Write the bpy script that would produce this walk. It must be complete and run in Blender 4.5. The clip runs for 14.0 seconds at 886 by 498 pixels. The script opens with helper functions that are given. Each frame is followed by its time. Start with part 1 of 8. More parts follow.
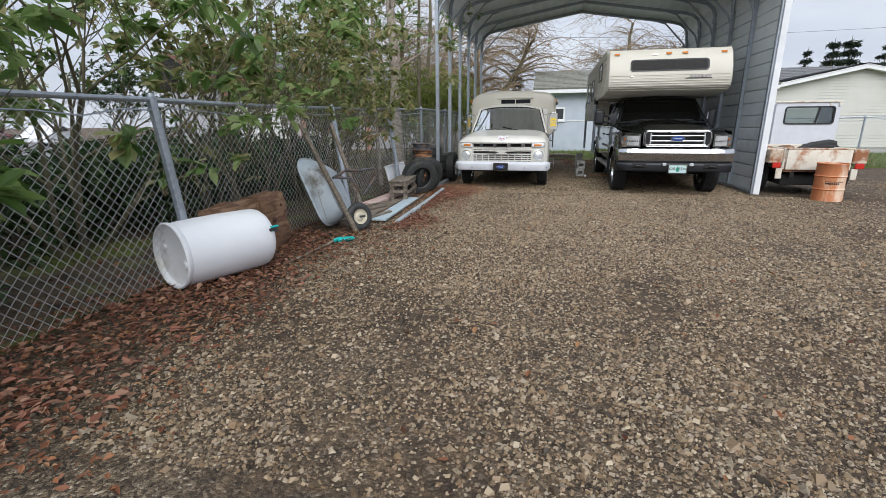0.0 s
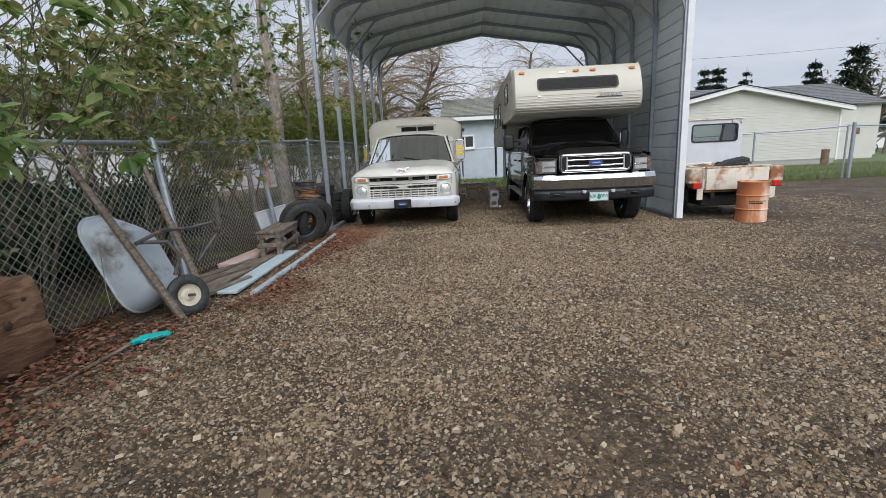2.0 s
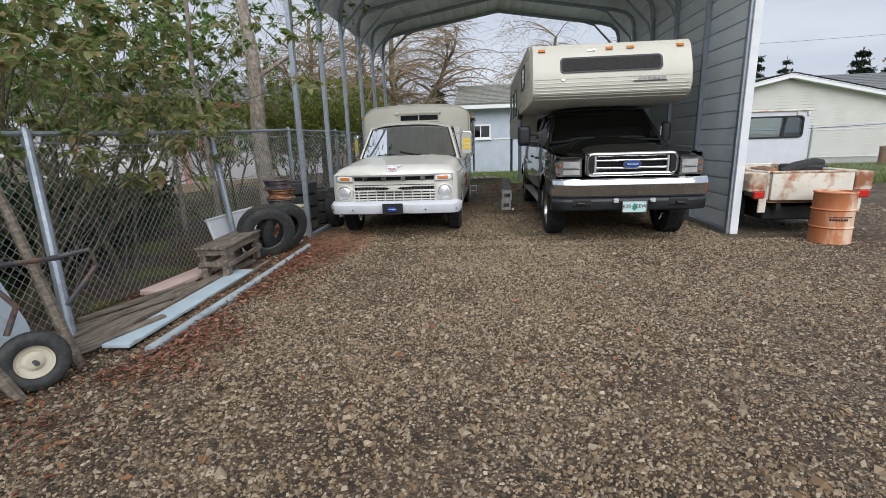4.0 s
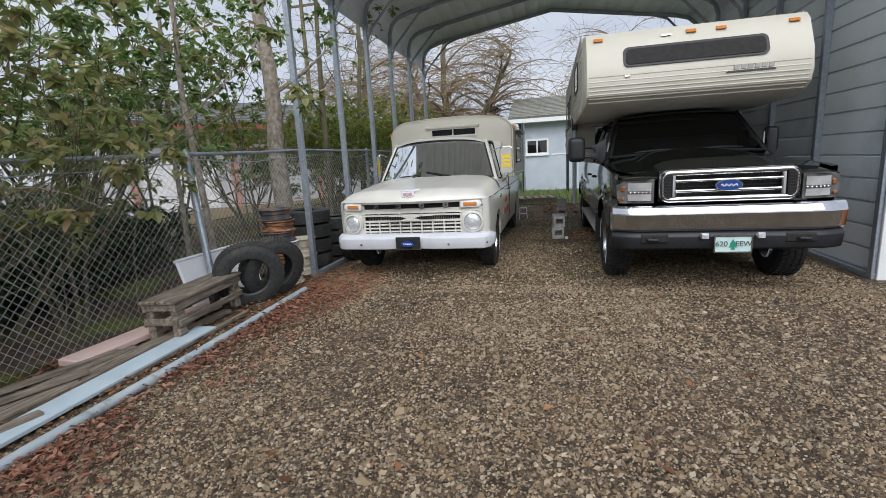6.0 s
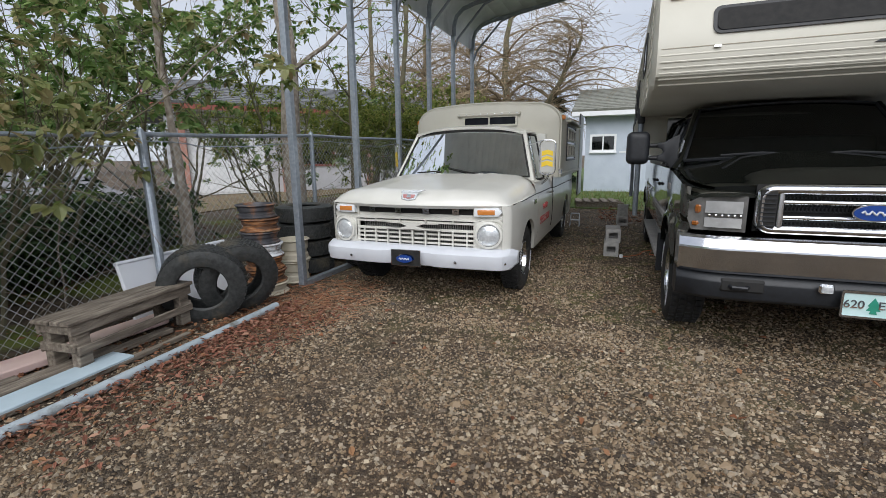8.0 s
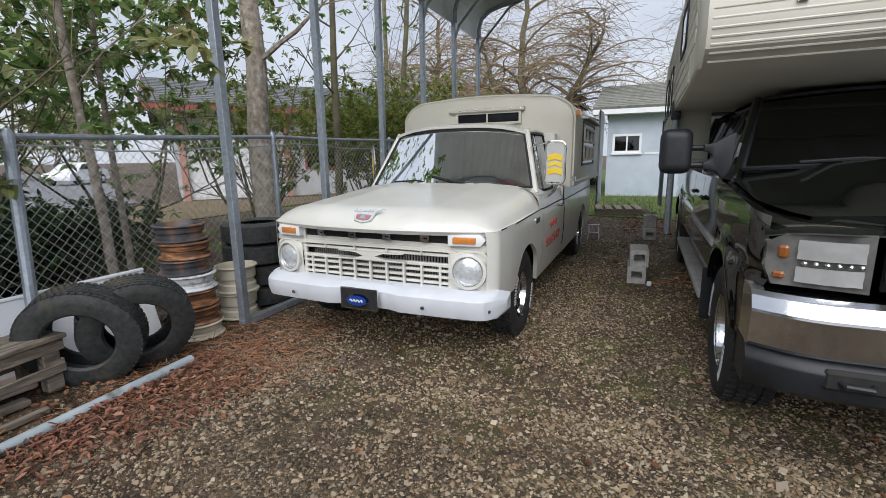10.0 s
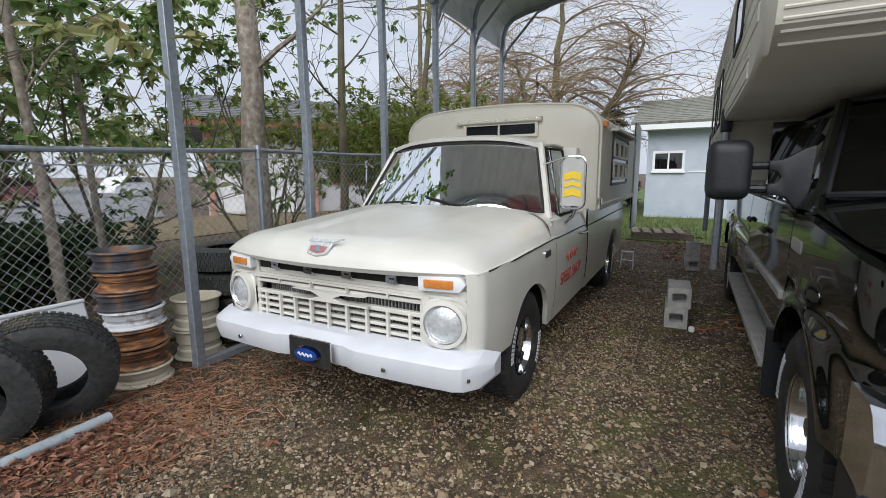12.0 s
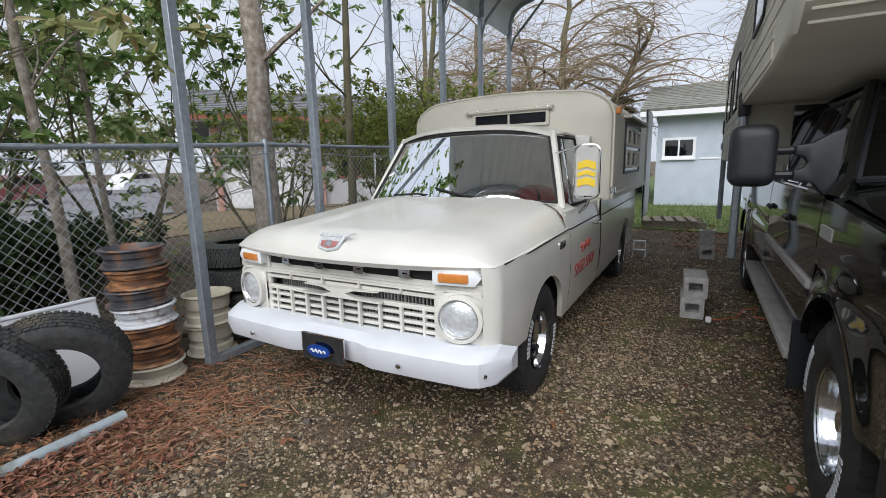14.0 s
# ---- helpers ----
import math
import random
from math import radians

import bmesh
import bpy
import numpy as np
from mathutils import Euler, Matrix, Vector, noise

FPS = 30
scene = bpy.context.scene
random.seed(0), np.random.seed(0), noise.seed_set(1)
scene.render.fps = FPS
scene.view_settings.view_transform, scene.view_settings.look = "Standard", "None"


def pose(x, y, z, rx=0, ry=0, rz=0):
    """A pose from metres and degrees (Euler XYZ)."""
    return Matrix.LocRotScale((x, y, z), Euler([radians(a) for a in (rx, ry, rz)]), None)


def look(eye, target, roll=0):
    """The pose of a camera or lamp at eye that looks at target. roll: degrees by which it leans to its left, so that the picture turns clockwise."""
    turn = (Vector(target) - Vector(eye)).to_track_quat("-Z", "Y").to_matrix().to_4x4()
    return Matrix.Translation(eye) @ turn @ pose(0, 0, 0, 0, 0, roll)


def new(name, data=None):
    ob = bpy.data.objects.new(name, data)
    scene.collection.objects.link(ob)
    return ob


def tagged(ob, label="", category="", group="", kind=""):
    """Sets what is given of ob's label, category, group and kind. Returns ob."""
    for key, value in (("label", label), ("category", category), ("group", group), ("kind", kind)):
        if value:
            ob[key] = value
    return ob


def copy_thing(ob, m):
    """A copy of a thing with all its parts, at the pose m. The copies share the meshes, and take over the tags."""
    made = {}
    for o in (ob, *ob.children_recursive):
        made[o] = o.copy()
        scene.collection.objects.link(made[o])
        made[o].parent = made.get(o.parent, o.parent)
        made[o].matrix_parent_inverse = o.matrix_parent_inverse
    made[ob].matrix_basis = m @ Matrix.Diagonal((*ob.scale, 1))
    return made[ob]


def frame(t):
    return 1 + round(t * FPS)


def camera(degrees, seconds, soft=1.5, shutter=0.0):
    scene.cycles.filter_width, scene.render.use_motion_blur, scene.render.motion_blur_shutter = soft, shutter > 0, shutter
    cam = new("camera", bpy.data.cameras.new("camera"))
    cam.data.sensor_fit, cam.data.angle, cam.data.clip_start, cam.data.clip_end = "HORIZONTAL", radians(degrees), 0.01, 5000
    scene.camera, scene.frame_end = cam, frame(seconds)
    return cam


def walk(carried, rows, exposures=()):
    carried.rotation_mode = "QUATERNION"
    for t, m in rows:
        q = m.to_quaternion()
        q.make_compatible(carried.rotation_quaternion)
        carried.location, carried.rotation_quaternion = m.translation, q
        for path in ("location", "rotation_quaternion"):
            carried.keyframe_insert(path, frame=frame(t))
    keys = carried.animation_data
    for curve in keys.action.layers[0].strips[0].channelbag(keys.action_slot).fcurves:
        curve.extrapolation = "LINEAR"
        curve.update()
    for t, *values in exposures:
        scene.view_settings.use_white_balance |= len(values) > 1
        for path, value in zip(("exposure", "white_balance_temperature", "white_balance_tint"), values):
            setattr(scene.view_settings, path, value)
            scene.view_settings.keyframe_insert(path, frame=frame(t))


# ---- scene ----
cam = camera(88.2, 14.0, soft=0.75)
METRES, EYE, TILT, LEAN, TURN = 8.34, 1.345, 0.0, 0.0, 13.0
ROWS = [
    (0.0, 0.0, 0.0, 0.0, -0.08, -15.14, 0.31),
    (0.5, 0.0176, 0.0463, 0.001, -6.32, -10.89, 1.61),
    (1.0, 0.0312, 0.0953, 0.0001, -9.32, -10.04, 2.45),
    (1.5, 0.0503, 0.1379, 0.0031, -9.88, -10.7, 2.8),
    (2.0, 0.0622, 0.1911, -0.0009, -10.27, -11.76, 2.61),
    (2.5, 0.0799, 0.2409, -0.0004, -9.89, -13.32, 1.99),
    (3.0, 0.0963, 0.2807, 0.0038, -9.43, -13.9, 1.88),
    (5.5, 0.1877, 0.4869, 0.0121, -2.57, -11.08, 2.47),
    (6.0, 0.2049, 0.5284, 0.0102, -0.08, -10.72, 3.08),
    (6.5, 0.2222, 0.564, 0.0099, 2.62, -10.66, 2.71),
    (7.0, 0.2452, 0.595, 0.0143, 5.01, -10.6, 2.02),
    (7.5, 0.2561, 0.6375, 0.0109, 6.75, -11.16, 1.17),
    (10.0, 0.2926, 0.8255, 0.0162, 10.62, -11.31, 0.86),
    (10.5, 0.2985, 0.8559, 0.0145, 11.02, -10.34, 0.36),
    (11.0, 0.3011, 0.8866, 0.0151, 12.39, -9.5, 0.06),
    (11.5, 0.3112, 0.9075, 0.0166, 14.22, -9.19, 0.12),
    (12.0, 0.3165, 0.9222, 0.0168, 15.2, -9.26, 0.37),
    (12.5, 0.313, 0.9282, 0.0167, 16.17, -9.62, 0.73),
    (13.0, 0.3103, 0.9264, 0.0168, 16.75, -9.93, 1.23),
    (13.5, 0.3111, 0.9269, 0.0166, 16.46, -10.16, 1.41),
    (14.0, 0.3105, 0.9278, 0.0169, 15.93, -10.33, 1.35),
]
walk(cam, [(t, pose(0, 0, EYE, TILT, LEAN, TURN) @ pose(METRES * x, METRES * y, METRES * z, 90 + pitch, roll, yaw)) for t, x, y, z, yaw, pitch, roll in ROWS],
     exposures=[(0.0, 0.36), (0.5, 0.1), (1.0, 0.03), (1.5, 0.12), (2.0, 0.2), (2.5, 0.26), (3.0, 0.28), (5.5, 0.27), (7.5, 0.25), (10.0, 0.34), (12.0, 0.37), (14.0, 0.43)])

# ---- light ----
world = bpy.data.worlds.new("overcast_sky")
scene.world = world
world.use_nodes = True
wn = world.node_tree
wn.nodes.clear()
w_out = wn.nodes.new("ShaderNodeOutputWorld")
w_bg = wn.nodes.new("ShaderNodeBackground")
w_sky = wn.nodes.new("ShaderNodeTexSky")
w_sky.sky_type = "NISHITA"
w_sky.sun_disc = False
w_sky.sun_elevation, w_sky.sun_rotation = radians(44), radians(167)
w_sky.air_density, w_sky.dust_density, w_sky.ozone_density = 1.0, 3.0, 1.0
w_co = wn.nodes.new("ShaderNodeTexCoord")
w_map = wn.nodes.new("ShaderNodeMapping")
w_map.inputs["Scale"].default_value = (1.5, 1.5, 5.0)
w_noise = wn.nodes.new("ShaderNodeTexNoise")
w_noise.inputs["Scale"].default_value, w_noise.inputs["Detail"].default_value = 2.2, 6.0
w_ramp = wn.nodes.new("ShaderNodeValToRGB")
w_ramp.color_ramp.elements[0].position, w_ramp.color_ramp.elements[0].color = 0.3, (4.0, 4.4, 5.3, 1)
w_ramp.color_ramp.elements[1].position, w_ramp.color_ramp.elements[1].color = 0.7, (5.6, 5.95, 6.6, 1)
w_mix = wn.nodes.new("ShaderNodeMix")
w_mix.data_type = "RGBA"
w_mix.inputs[0].default_value = 0.88
wn.links.new(w_co.outputs["Generated"], w_map.inputs["Vector"])
wn.links.new(w_map.outputs["Vector"], w_noise.inputs["Vector"])
wn.links.new(w_noise.outputs["Fac"], w_ramp.inputs["Fac"])
wn.links.new(w_sky.outputs["Color"], w_mix.inputs[6])
wn.links.new(w_ramp.outputs["Color"], w_mix.inputs[7])
wn.links.new(w_mix.outputs[2], w_bg.inputs["Color"])
w_bg.inputs["Strength"].default_value = 0.114
wn.links.new(w_bg.outputs["Background"], w_out.inputs["Surface"])

sun_data = bpy.data.lights.new("sun", "SUN")
sun_data.energy, sun_data.angle, sun_data.color = 2.5, radians(60), (0.98, 0.985, 1.0)
sun = new("sun", sun_data)
sun.matrix_basis = look((4.5, -14, 20.5), (0, 6, 0))


# ---- materials ----
def shade(name, stops, scale=6.0, detail=6.0, rough=0.6, metal=0.0, bump=0.0, bump_scale=60.0, coat=0.0,
          grime=None, grime_scale=1.5, grime_at=0.55, rand=0.0, stretch=(1, 1, 1), spec=0.5, two=0.0):
    """A noise-toned surface: stops are (position, colour); grime is a second tone in patches; rand varies it from piece to piece."""
    m = bpy.data.materials.new(name)
    m.use_nodes = True
    nt = m.node_tree
    b = nt.nodes["Principled BSDF"]
    co = nt.nodes.new("ShaderNodeTexCoord")
    mp = nt.nodes.new("ShaderNodeMapping")
    mp.inputs["Scale"].default_value = stretch
    nt.links.new(co.outputs["Object"], mp.inputs["Vector"])
    nz = nt.nodes.new("ShaderNodeTexNoise")
    nz.inputs["Scale"].default_value, nz.inputs["Detail"].default_value = scale, detail
    nt.links.new(mp.outputs["Vector"], nz.inputs["Vector"])
    rp = nt.nodes.new("ShaderNodeValToRGB")
    while len(rp.color_ramp.elements) < len(stops):
        rp.color_ramp.elements.new(0.5)
    for e, (p, c) in zip(rp.color_ramp.elements, stops):
        e.position, e.color = p, (*c, 1)
    nt.links.new(nz.outputs["Fac"], rp.inputs["Fac"])
    out = rp.outputs["Color"]
    if grime:
        gz = nt.nodes.new("ShaderNodeTexNoise")
        gz.inputs["Scale"].default_value, gz.inputs["Detail"].default_value, gz.inputs["Roughness"].default_value = grime_scale, 8.0, 0.65
        nt.links.new(mp.outputs["Vector"], gz.inputs["Vector"])
        gr = nt.nodes.new("ShaderNodeValToRGB")
        gr.color_ramp.elements[0].position, gr.color_ramp.elements[1].position = grime_at, min(1.0, grime_at + 0.13)
        nt.links.new(gz.outputs["Fac"], gr.inputs["Fac"])
        mx = nt.nodes.new("ShaderNodeMix")
        mx.data_type = "RGBA"
        nt.links.new(gr.outputs["Color"], mx.inputs[0])
        nt.links.new(out, mx.inputs[6])
        mx.inputs[7].default_value = (*grime, 1)
        out = mx.outputs[2]
    if rand:
        inf = nt.nodes.new("ShaderNodeObjectInfo")
        geo = nt.nodes.new("ShaderNodeNewGeometry")
        ad = nt.nodes.new("ShaderNodeMath")
        nt.links.new(inf.outputs["Random"], ad.inputs[0])
        nt.links.new(geo.outputs["Random Per Island"], ad.inputs[1])
        mr = nt.nodes.new("ShaderNodeMapRange")
        mr.inputs["From Max"].default_value = 2.0
        mr.inputs["To Min"].default_value, mr.inputs["To Max"].default_value = 1 - rand, 1 + rand
        nt.links.new(ad.outputs[0], mr.inputs["Value"])
        hs = nt.nodes.new("ShaderNodeHueSaturation")
        nt.links.new(mr.outputs["Result"], hs.inputs["Value"])
        nt.links.new(out, hs.inputs["Color"])
        out = hs.outputs["Color"]
    nt.links.new(out, b.inputs["Base Color"])
    b.inputs["Roughness"].default_value, b.inputs["Metallic"].default_value = rough, metal
    b.inputs["Coat Weight"].default_value = coat
    b.inputs["Coat Roughness"].default_value = 0.06
    b.inputs["Specular IOR Level"].default_value = spec
    if bump:
        bz = nt.nodes.new("ShaderNodeTexNoise")
        bz.inputs["Scale"].default_value, bz.inputs["Detail"].default_value = bump_scale, 4.0
        nt.links.new(mp.outputs["Vector"], bz.inputs["Vector"])
        bp = nt.nodes.new("ShaderNodeBump")
        bp.inputs["Strength"].default_value, bp.inputs["Distance"].default_value = bump, 0.02
        nt.links.new(bz.outputs["Fac"], bp.inputs["Height"])
        nt.links.new(bp.outputs["Normal"], b.inputs["Normal"])
    return m


def two_tone(a, b):
    return [(0.3, a), (0.7, b)]


def island_ramp(name, colours, rough=0.8, trans=0.0, spec=0.3):
    """Each loose piece of a mesh takes one tone of the ramp."""
    m = bpy.data.materials.new(name)
    m.use_nodes = True
    nt = m.node_tree
    b = nt.nodes["Principled BSDF"]
    geo = nt.nodes.new("ShaderNodeNewGeometry")
    rp = nt.nodes.new("ShaderNodeValToRGB")
    rp.color_ramp.interpolation = "LINEAR"
    while len(rp.color_ramp.elements) < len(colours):
        rp.color_ramp.elements.new(0.5)
    for i, (e, c) in enumerate(zip(rp.color_ramp.elements, colours)):
        e.position, e.color = i / (len(colours) - 1), (*c, 1)
    nt.links.new(geo.outputs["Random Per Island"], rp.inputs["Fac"])
    nt.links.new(rp.outputs["Color"], b.inputs["Base Color"])
    b.inputs["Roughness"].default_value = rough
    b.inputs["Specular IOR Level"].default_value = spec
    if trans:
        tr = nt.nodes.new("ShaderNodeBsdfTranslucent")
        nt.links.new(rp.outputs["Color"], tr.inputs["Color"])
        mx = nt.nodes.new("ShaderNodeMixShader")
        mx.inputs[0].default_value = trans
        nt.links.new(b.outputs["BSDF"], mx.inputs[1])
        nt.links.new(tr.outputs["BSDF"], mx.inputs[2])
        nt.links.new(mx.outputs["Shader"], nt.nodes["Material Output"].inputs["Surface"])
    return m


def glass_mat(name, tint, rough=0.01, gloss=1.9):
    """Thin pane: tinted and clear, with a mirror gloss by Fresnel."""
    m = bpy.data.materials.new(name)
    m.use_nodes = True
    nt = m.node_tree
    nt.nodes.remove(nt.nodes["Principled BSDF"])
    tr = nt.nodes.new("ShaderNodeBsdfTransparent")
    tr.inputs["Color"].default_value = (*tint, 1)
    gl = nt.nodes.new("ShaderNodeBsdfGlossy")
    gl.inputs["Roughness"].default_value = rough
    gl.inputs["Color"].default_value = (0.9, 0.93, 0.95, 1)
    fr = nt.nodes.new("ShaderNodeFresnel")
    fr.inputs["IOR"].default_value = gloss
    mx = nt.nodes.new("ShaderNodeMixShader")
    nt.links.new(fr.outputs["Fac"], mx.inputs[0])
    nt.links.new(tr.outputs["BSDF"], mx.inputs[1])
    nt.links.new(gl.outputs["BSDF"], mx.inputs[2])
    nt.links.new(mx.outputs["Shader"], nt.nodes["Material Output"].inputs["Surface"])
    return m


MAT = {}
MAT["cream_paint"] = shade("cream_paint", two_tone((0.59, 0.58, 0.53), (0.66, 0.65, 0.6)), 3, rough=0.28, coat=0.35, grime=(0.63, 0.605, 0.53), grime_scale=1.2, grime_at=0.6)
MAT["white_paint"] = shade("white_paint", two_tone((0.54, 0.56, 0.6), (0.61, 0.63, 0.67)), 5, rough=0.35, grime=(0.62, 0.6, 0.56), grime_scale=2.5, grime_at=0.66)
MAT["black_paint"] = shade("black_paint", two_tone((0.005, 0.006, 0.005), (0.01, 0.011, 0.009)), 4, rough=0.05, coat=0.45, spec=0.5, grime=(0.012, 0.012, 0.011), grime_scale=2, grime_at=0.6)
MAT["camper_cream"] = shade("camper_cream", two_tone((0.52, 0.5, 0.425), (0.59, 0.57, 0.49)), 2, rough=0.45, grime=(0.53, 0.51, 0.44), grime_scale=1.3, grime_at=0.58)
MAT["galvanized"] = shade("galvanized", two_tone((0.29, 0.33, 0.38), (0.41, 0.45, 0.5)), 25, rough=0.45, metal=0.6, grime=(0.3, 0.33, 0.36), grime_scale=5, bump=0.05)
MAT["sheet_metal"] = shade("sheet_metal", two_tone((0.66, 0.69, 0.71), (0.76, 0.78, 0.79)), 4, rough=0.45, metal=0.0, grime=(0.55, 0.57, 0.58), grime_scale=1.2)
MAT["blue_sheet"] = shade("blue_sheet", two_tone((0.7, 0.76, 0.79), (0.77, 0.82, 0.84)), 3, rough=0.5, grime=(0.6, 0.66, 0.69), grime_scale=1.5)
MAT["rubber"] = shade("rubber", two_tone((0.012, 0.012, 0.013), (0.03, 0.03, 0.03)), 20, rough=0.75, grime=(0.07, 0.062, 0.05), grime_scale=5, grime_at=0.6, bump=0.15)
MAT["old_rubber"] = shade("old_rubber", two_tone((0.02, 0.023, 0.023), (0.055, 0.057, 0.056)), 25, rough=0.6, grime=(0.085, 0.075, 0.055), grime_scale=4, grime_at=0.55, bump=0.2)
MAT["chrome"] = shade("chrome", two_tone((0.62, 0.63, 0.65), (0.74, 0.75, 0.77)), 8, rough=0.13, metal=1.0)
MAT["dark"] = shade("dark", two_tone((0.008, 0.008, 0.008), (0.02, 0.019, 0.018)), 20, rough=0.8)


# ---- mesh helpers ----
def finish(me, angle=35):
    me.polygons.foreach_set("use_smooth", [True] * len(me.polygons))
    me.set_sharp_from_angle(angle=radians(angle))
    return me


def part(name, bm, material, parent=None, label="", angle=35):
    """Links a bmesh as one mesh object under a thing or a part."""
    me = bpy.data.meshes.new(name)
    bm.to_mesh(me)
    bm.free()
    finish(me, angle)
    if material:
        me.materials.append(MAT[material] if isinstance(material, str) else material)
    ob = new(name, me)
    if parent:
        ob.parent = parent
    if label:
        ob["label"] = label
    return ob


def again(name, ob, parent, m=None, label=""):
    """A further piece on the same mesh."""
    o = new(name, ob.data)
    o.parent = parent
    if m is not None:
        o.matrix_basis = m
    if label:
        o["label"] = label
    return o


def thing(name, label, category, m=None, group="", kind=""):
    ob = new(name)
    ob.empty_display_size = 0.1
    if m is not None:
        ob.matrix_basis = m
    return tagged(ob, label, category, group, kind)


def box(x0, x1, y0, y1, z0, z1, bevel=0.0, bm=None, seg=1):
    own = bmesh.new()
    bmesh.ops.create_cube(own, size=1.0)
    bmesh.ops.scale(own, vec=(x1 - x0, y1 - y0, z1 - z0), verts=own.verts)
    bmesh.ops.translate(own, vec=((x0 + x1) / 2, (y0 + y1) / 2, (z0 + z1) / 2), verts=own.verts)
    if bevel:
        bmesh.ops.bevel(own, geom=own.edges[:], offset=bevel, segments=seg, profile=0.6, affect="EDGES")
    return merge(bm, own)


def merge(bm, own, m=None):
    if m is not None:
        bmesh.ops.transform(own, matrix=m, verts=own.verts)
    if bm is None:
        return own
    table = {v: bm.verts.new(v.co) for v in own.verts}
    for f in own.faces:
        try:
            bm.faces.new([table[v] for v in f.verts])
        except ValueError:
            pass
    own.free()
    return bm


def loft(rings, closed=False, caps=False, bm=None):
    """A skin over rings of points; closed joins each ring's ends."""
    bm = bm or bmesh.new()
    rows = [[bm.verts.new(p) for p in r] for r in rings]
    for a, b in zip(rows, rows[1:]):
        n = len(a)
        for i in range(n if closed else n - 1):
            j = (i + 1) % n
            try:
                bm.faces.new((a[i], a[j], b[j], b[i]))
            except ValueError:
                pass
    if caps:
        bm.faces.new(rows[0][::-1])
        bm.faces.new(rows[-1])
    bmesh.ops.recalc_face_normals(bm, faces=bm.faces[:])
    return bm


def tube(points, radius, seg=8, bm=None, caps=True):
    """A round bar along points; radius is one number or one a point."""
    pts = [Vector(p) for p in points]
    rs = radius if isinstance(radius, (list, tuple)) else [radius] * len(pts)
    rings, side = [], None
    for i, p in enumerate(pts):
        d = (pts[min(i + 1, len(pts) - 1)] - pts[max(i - 1, 0)]).normalized()
        if side is None:
            side = d.orthogonal().normalized()
        side = (side - d * side.dot(d)).normalized()
        up = d.cross(side)
        rings.append([p + (side * math.cos(2 * math.pi * k / seg) + up * math.sin(2 * math.pi * k / seg)) * rs[i] for k in range(seg)])
    own = loft(rings, closed=True, caps=caps)
    return merge(bm, own)


def lathe(profile, seg=32, m=None, bm=None, caps=False):
    """Turns a profile of (radius, height) round z."""
    rings = [[(r * math.cos(2 * math.pi * k / seg), r * math.sin(2 * math.pi * k / seg), h) for k in range(seg)] for r, h in profile]
    return merge(bm, loft(rings, closed=True, caps=caps), m)


def slab(outline, axis, a, b, bevel=0.0, bm=None, seg=1):
    """A flat outline in the two other axes, thickened along axis from a to b."""
    own = bmesh.new()
    def place(p, d):
        return {"x": (d, p[0], p[1]), "y": (p[0], d, p[1]), "z": (p[0], p[1], d)}[axis]
    lo = [own.verts.new(place(p, a)) for p in outline]
    hi = [own.verts.new(place(p, b)) for p in outline]
    own.faces.new(lo)
    own.faces.new(hi[::-1])
    for i in range(len(lo)):
        j = (i + 1) % len(lo)
        own.faces.new((lo[i], hi[i], hi[j], lo[j]))
    bmesh.ops.recalc_face_normals(own, faces=own.faces[:])
    if bevel:
        bmesh.ops.bevel(own, geom=own.edges[:], offset=bevel, segments=seg, profile=0.6, affect="EDGES")
    return merge(bm, own)


def rounded(x0, x1, z0, z1, r, n=4):
    """Outline of a rectangle with round corners."""
    out = []
    for cx, cz, a0 in ((x1 - r, z1 - r, 0), (x0 + r, z1 - r, 90), (x0 + r, z0 + r, 180), (x1 - r, z0 + r, 270)):
        for k in range(n + 1):
            a = radians(a0 + 90 * k / n)
            out.append((cx + r * math.cos(a), cz + r * math.sin(a)))
    return out


def frame_band(outer, inner, axis, a, b, bm=None):
    """A flat frame between two outlines of equal length, thickened along axis."""
    def place(p, d):
        return {"x": (d, p[0], p[1]), "y": (p[0], d, p[1]), "z": (p[0], p[1], d)}[axis]
    own = bmesh.new()
    rows = [[own.verts.new(place(p, d)) for p in o] for o, d in ((outer, a), (outer, b), (inner, b), (inner, a))]
    n = len(outer)
    for k in range(4):
        r, s = rows[k], rows[(k + 1) % 4]
        for i in range(n):
            j = (i + 1) % n
            own.faces.new((r[i], r[j], s[j], s[i]))
    bmesh.ops.recalc_face_normals(own, faces=own.faces[:])
    return merge(bm, own)


def soup(name, verts, faces, material, parent=None, smooth=False):
    """One mesh from arrays made in code."""
    me = bpy.data.meshes.new(name)
    me.from_pydata(verts.tolist() if hasattr(verts, "tolist") else verts, [], faces.tolist() if hasattr(faces, "tolist") else faces)
    me.polygons.foreach_set("use_smooth", [smooth] * len(me.polygons))
    me.materials.append(MAT[material] if isinstance(material, str) else material)
    ob = new(name, me)
    if parent:
        ob.parent = parent
    return ob


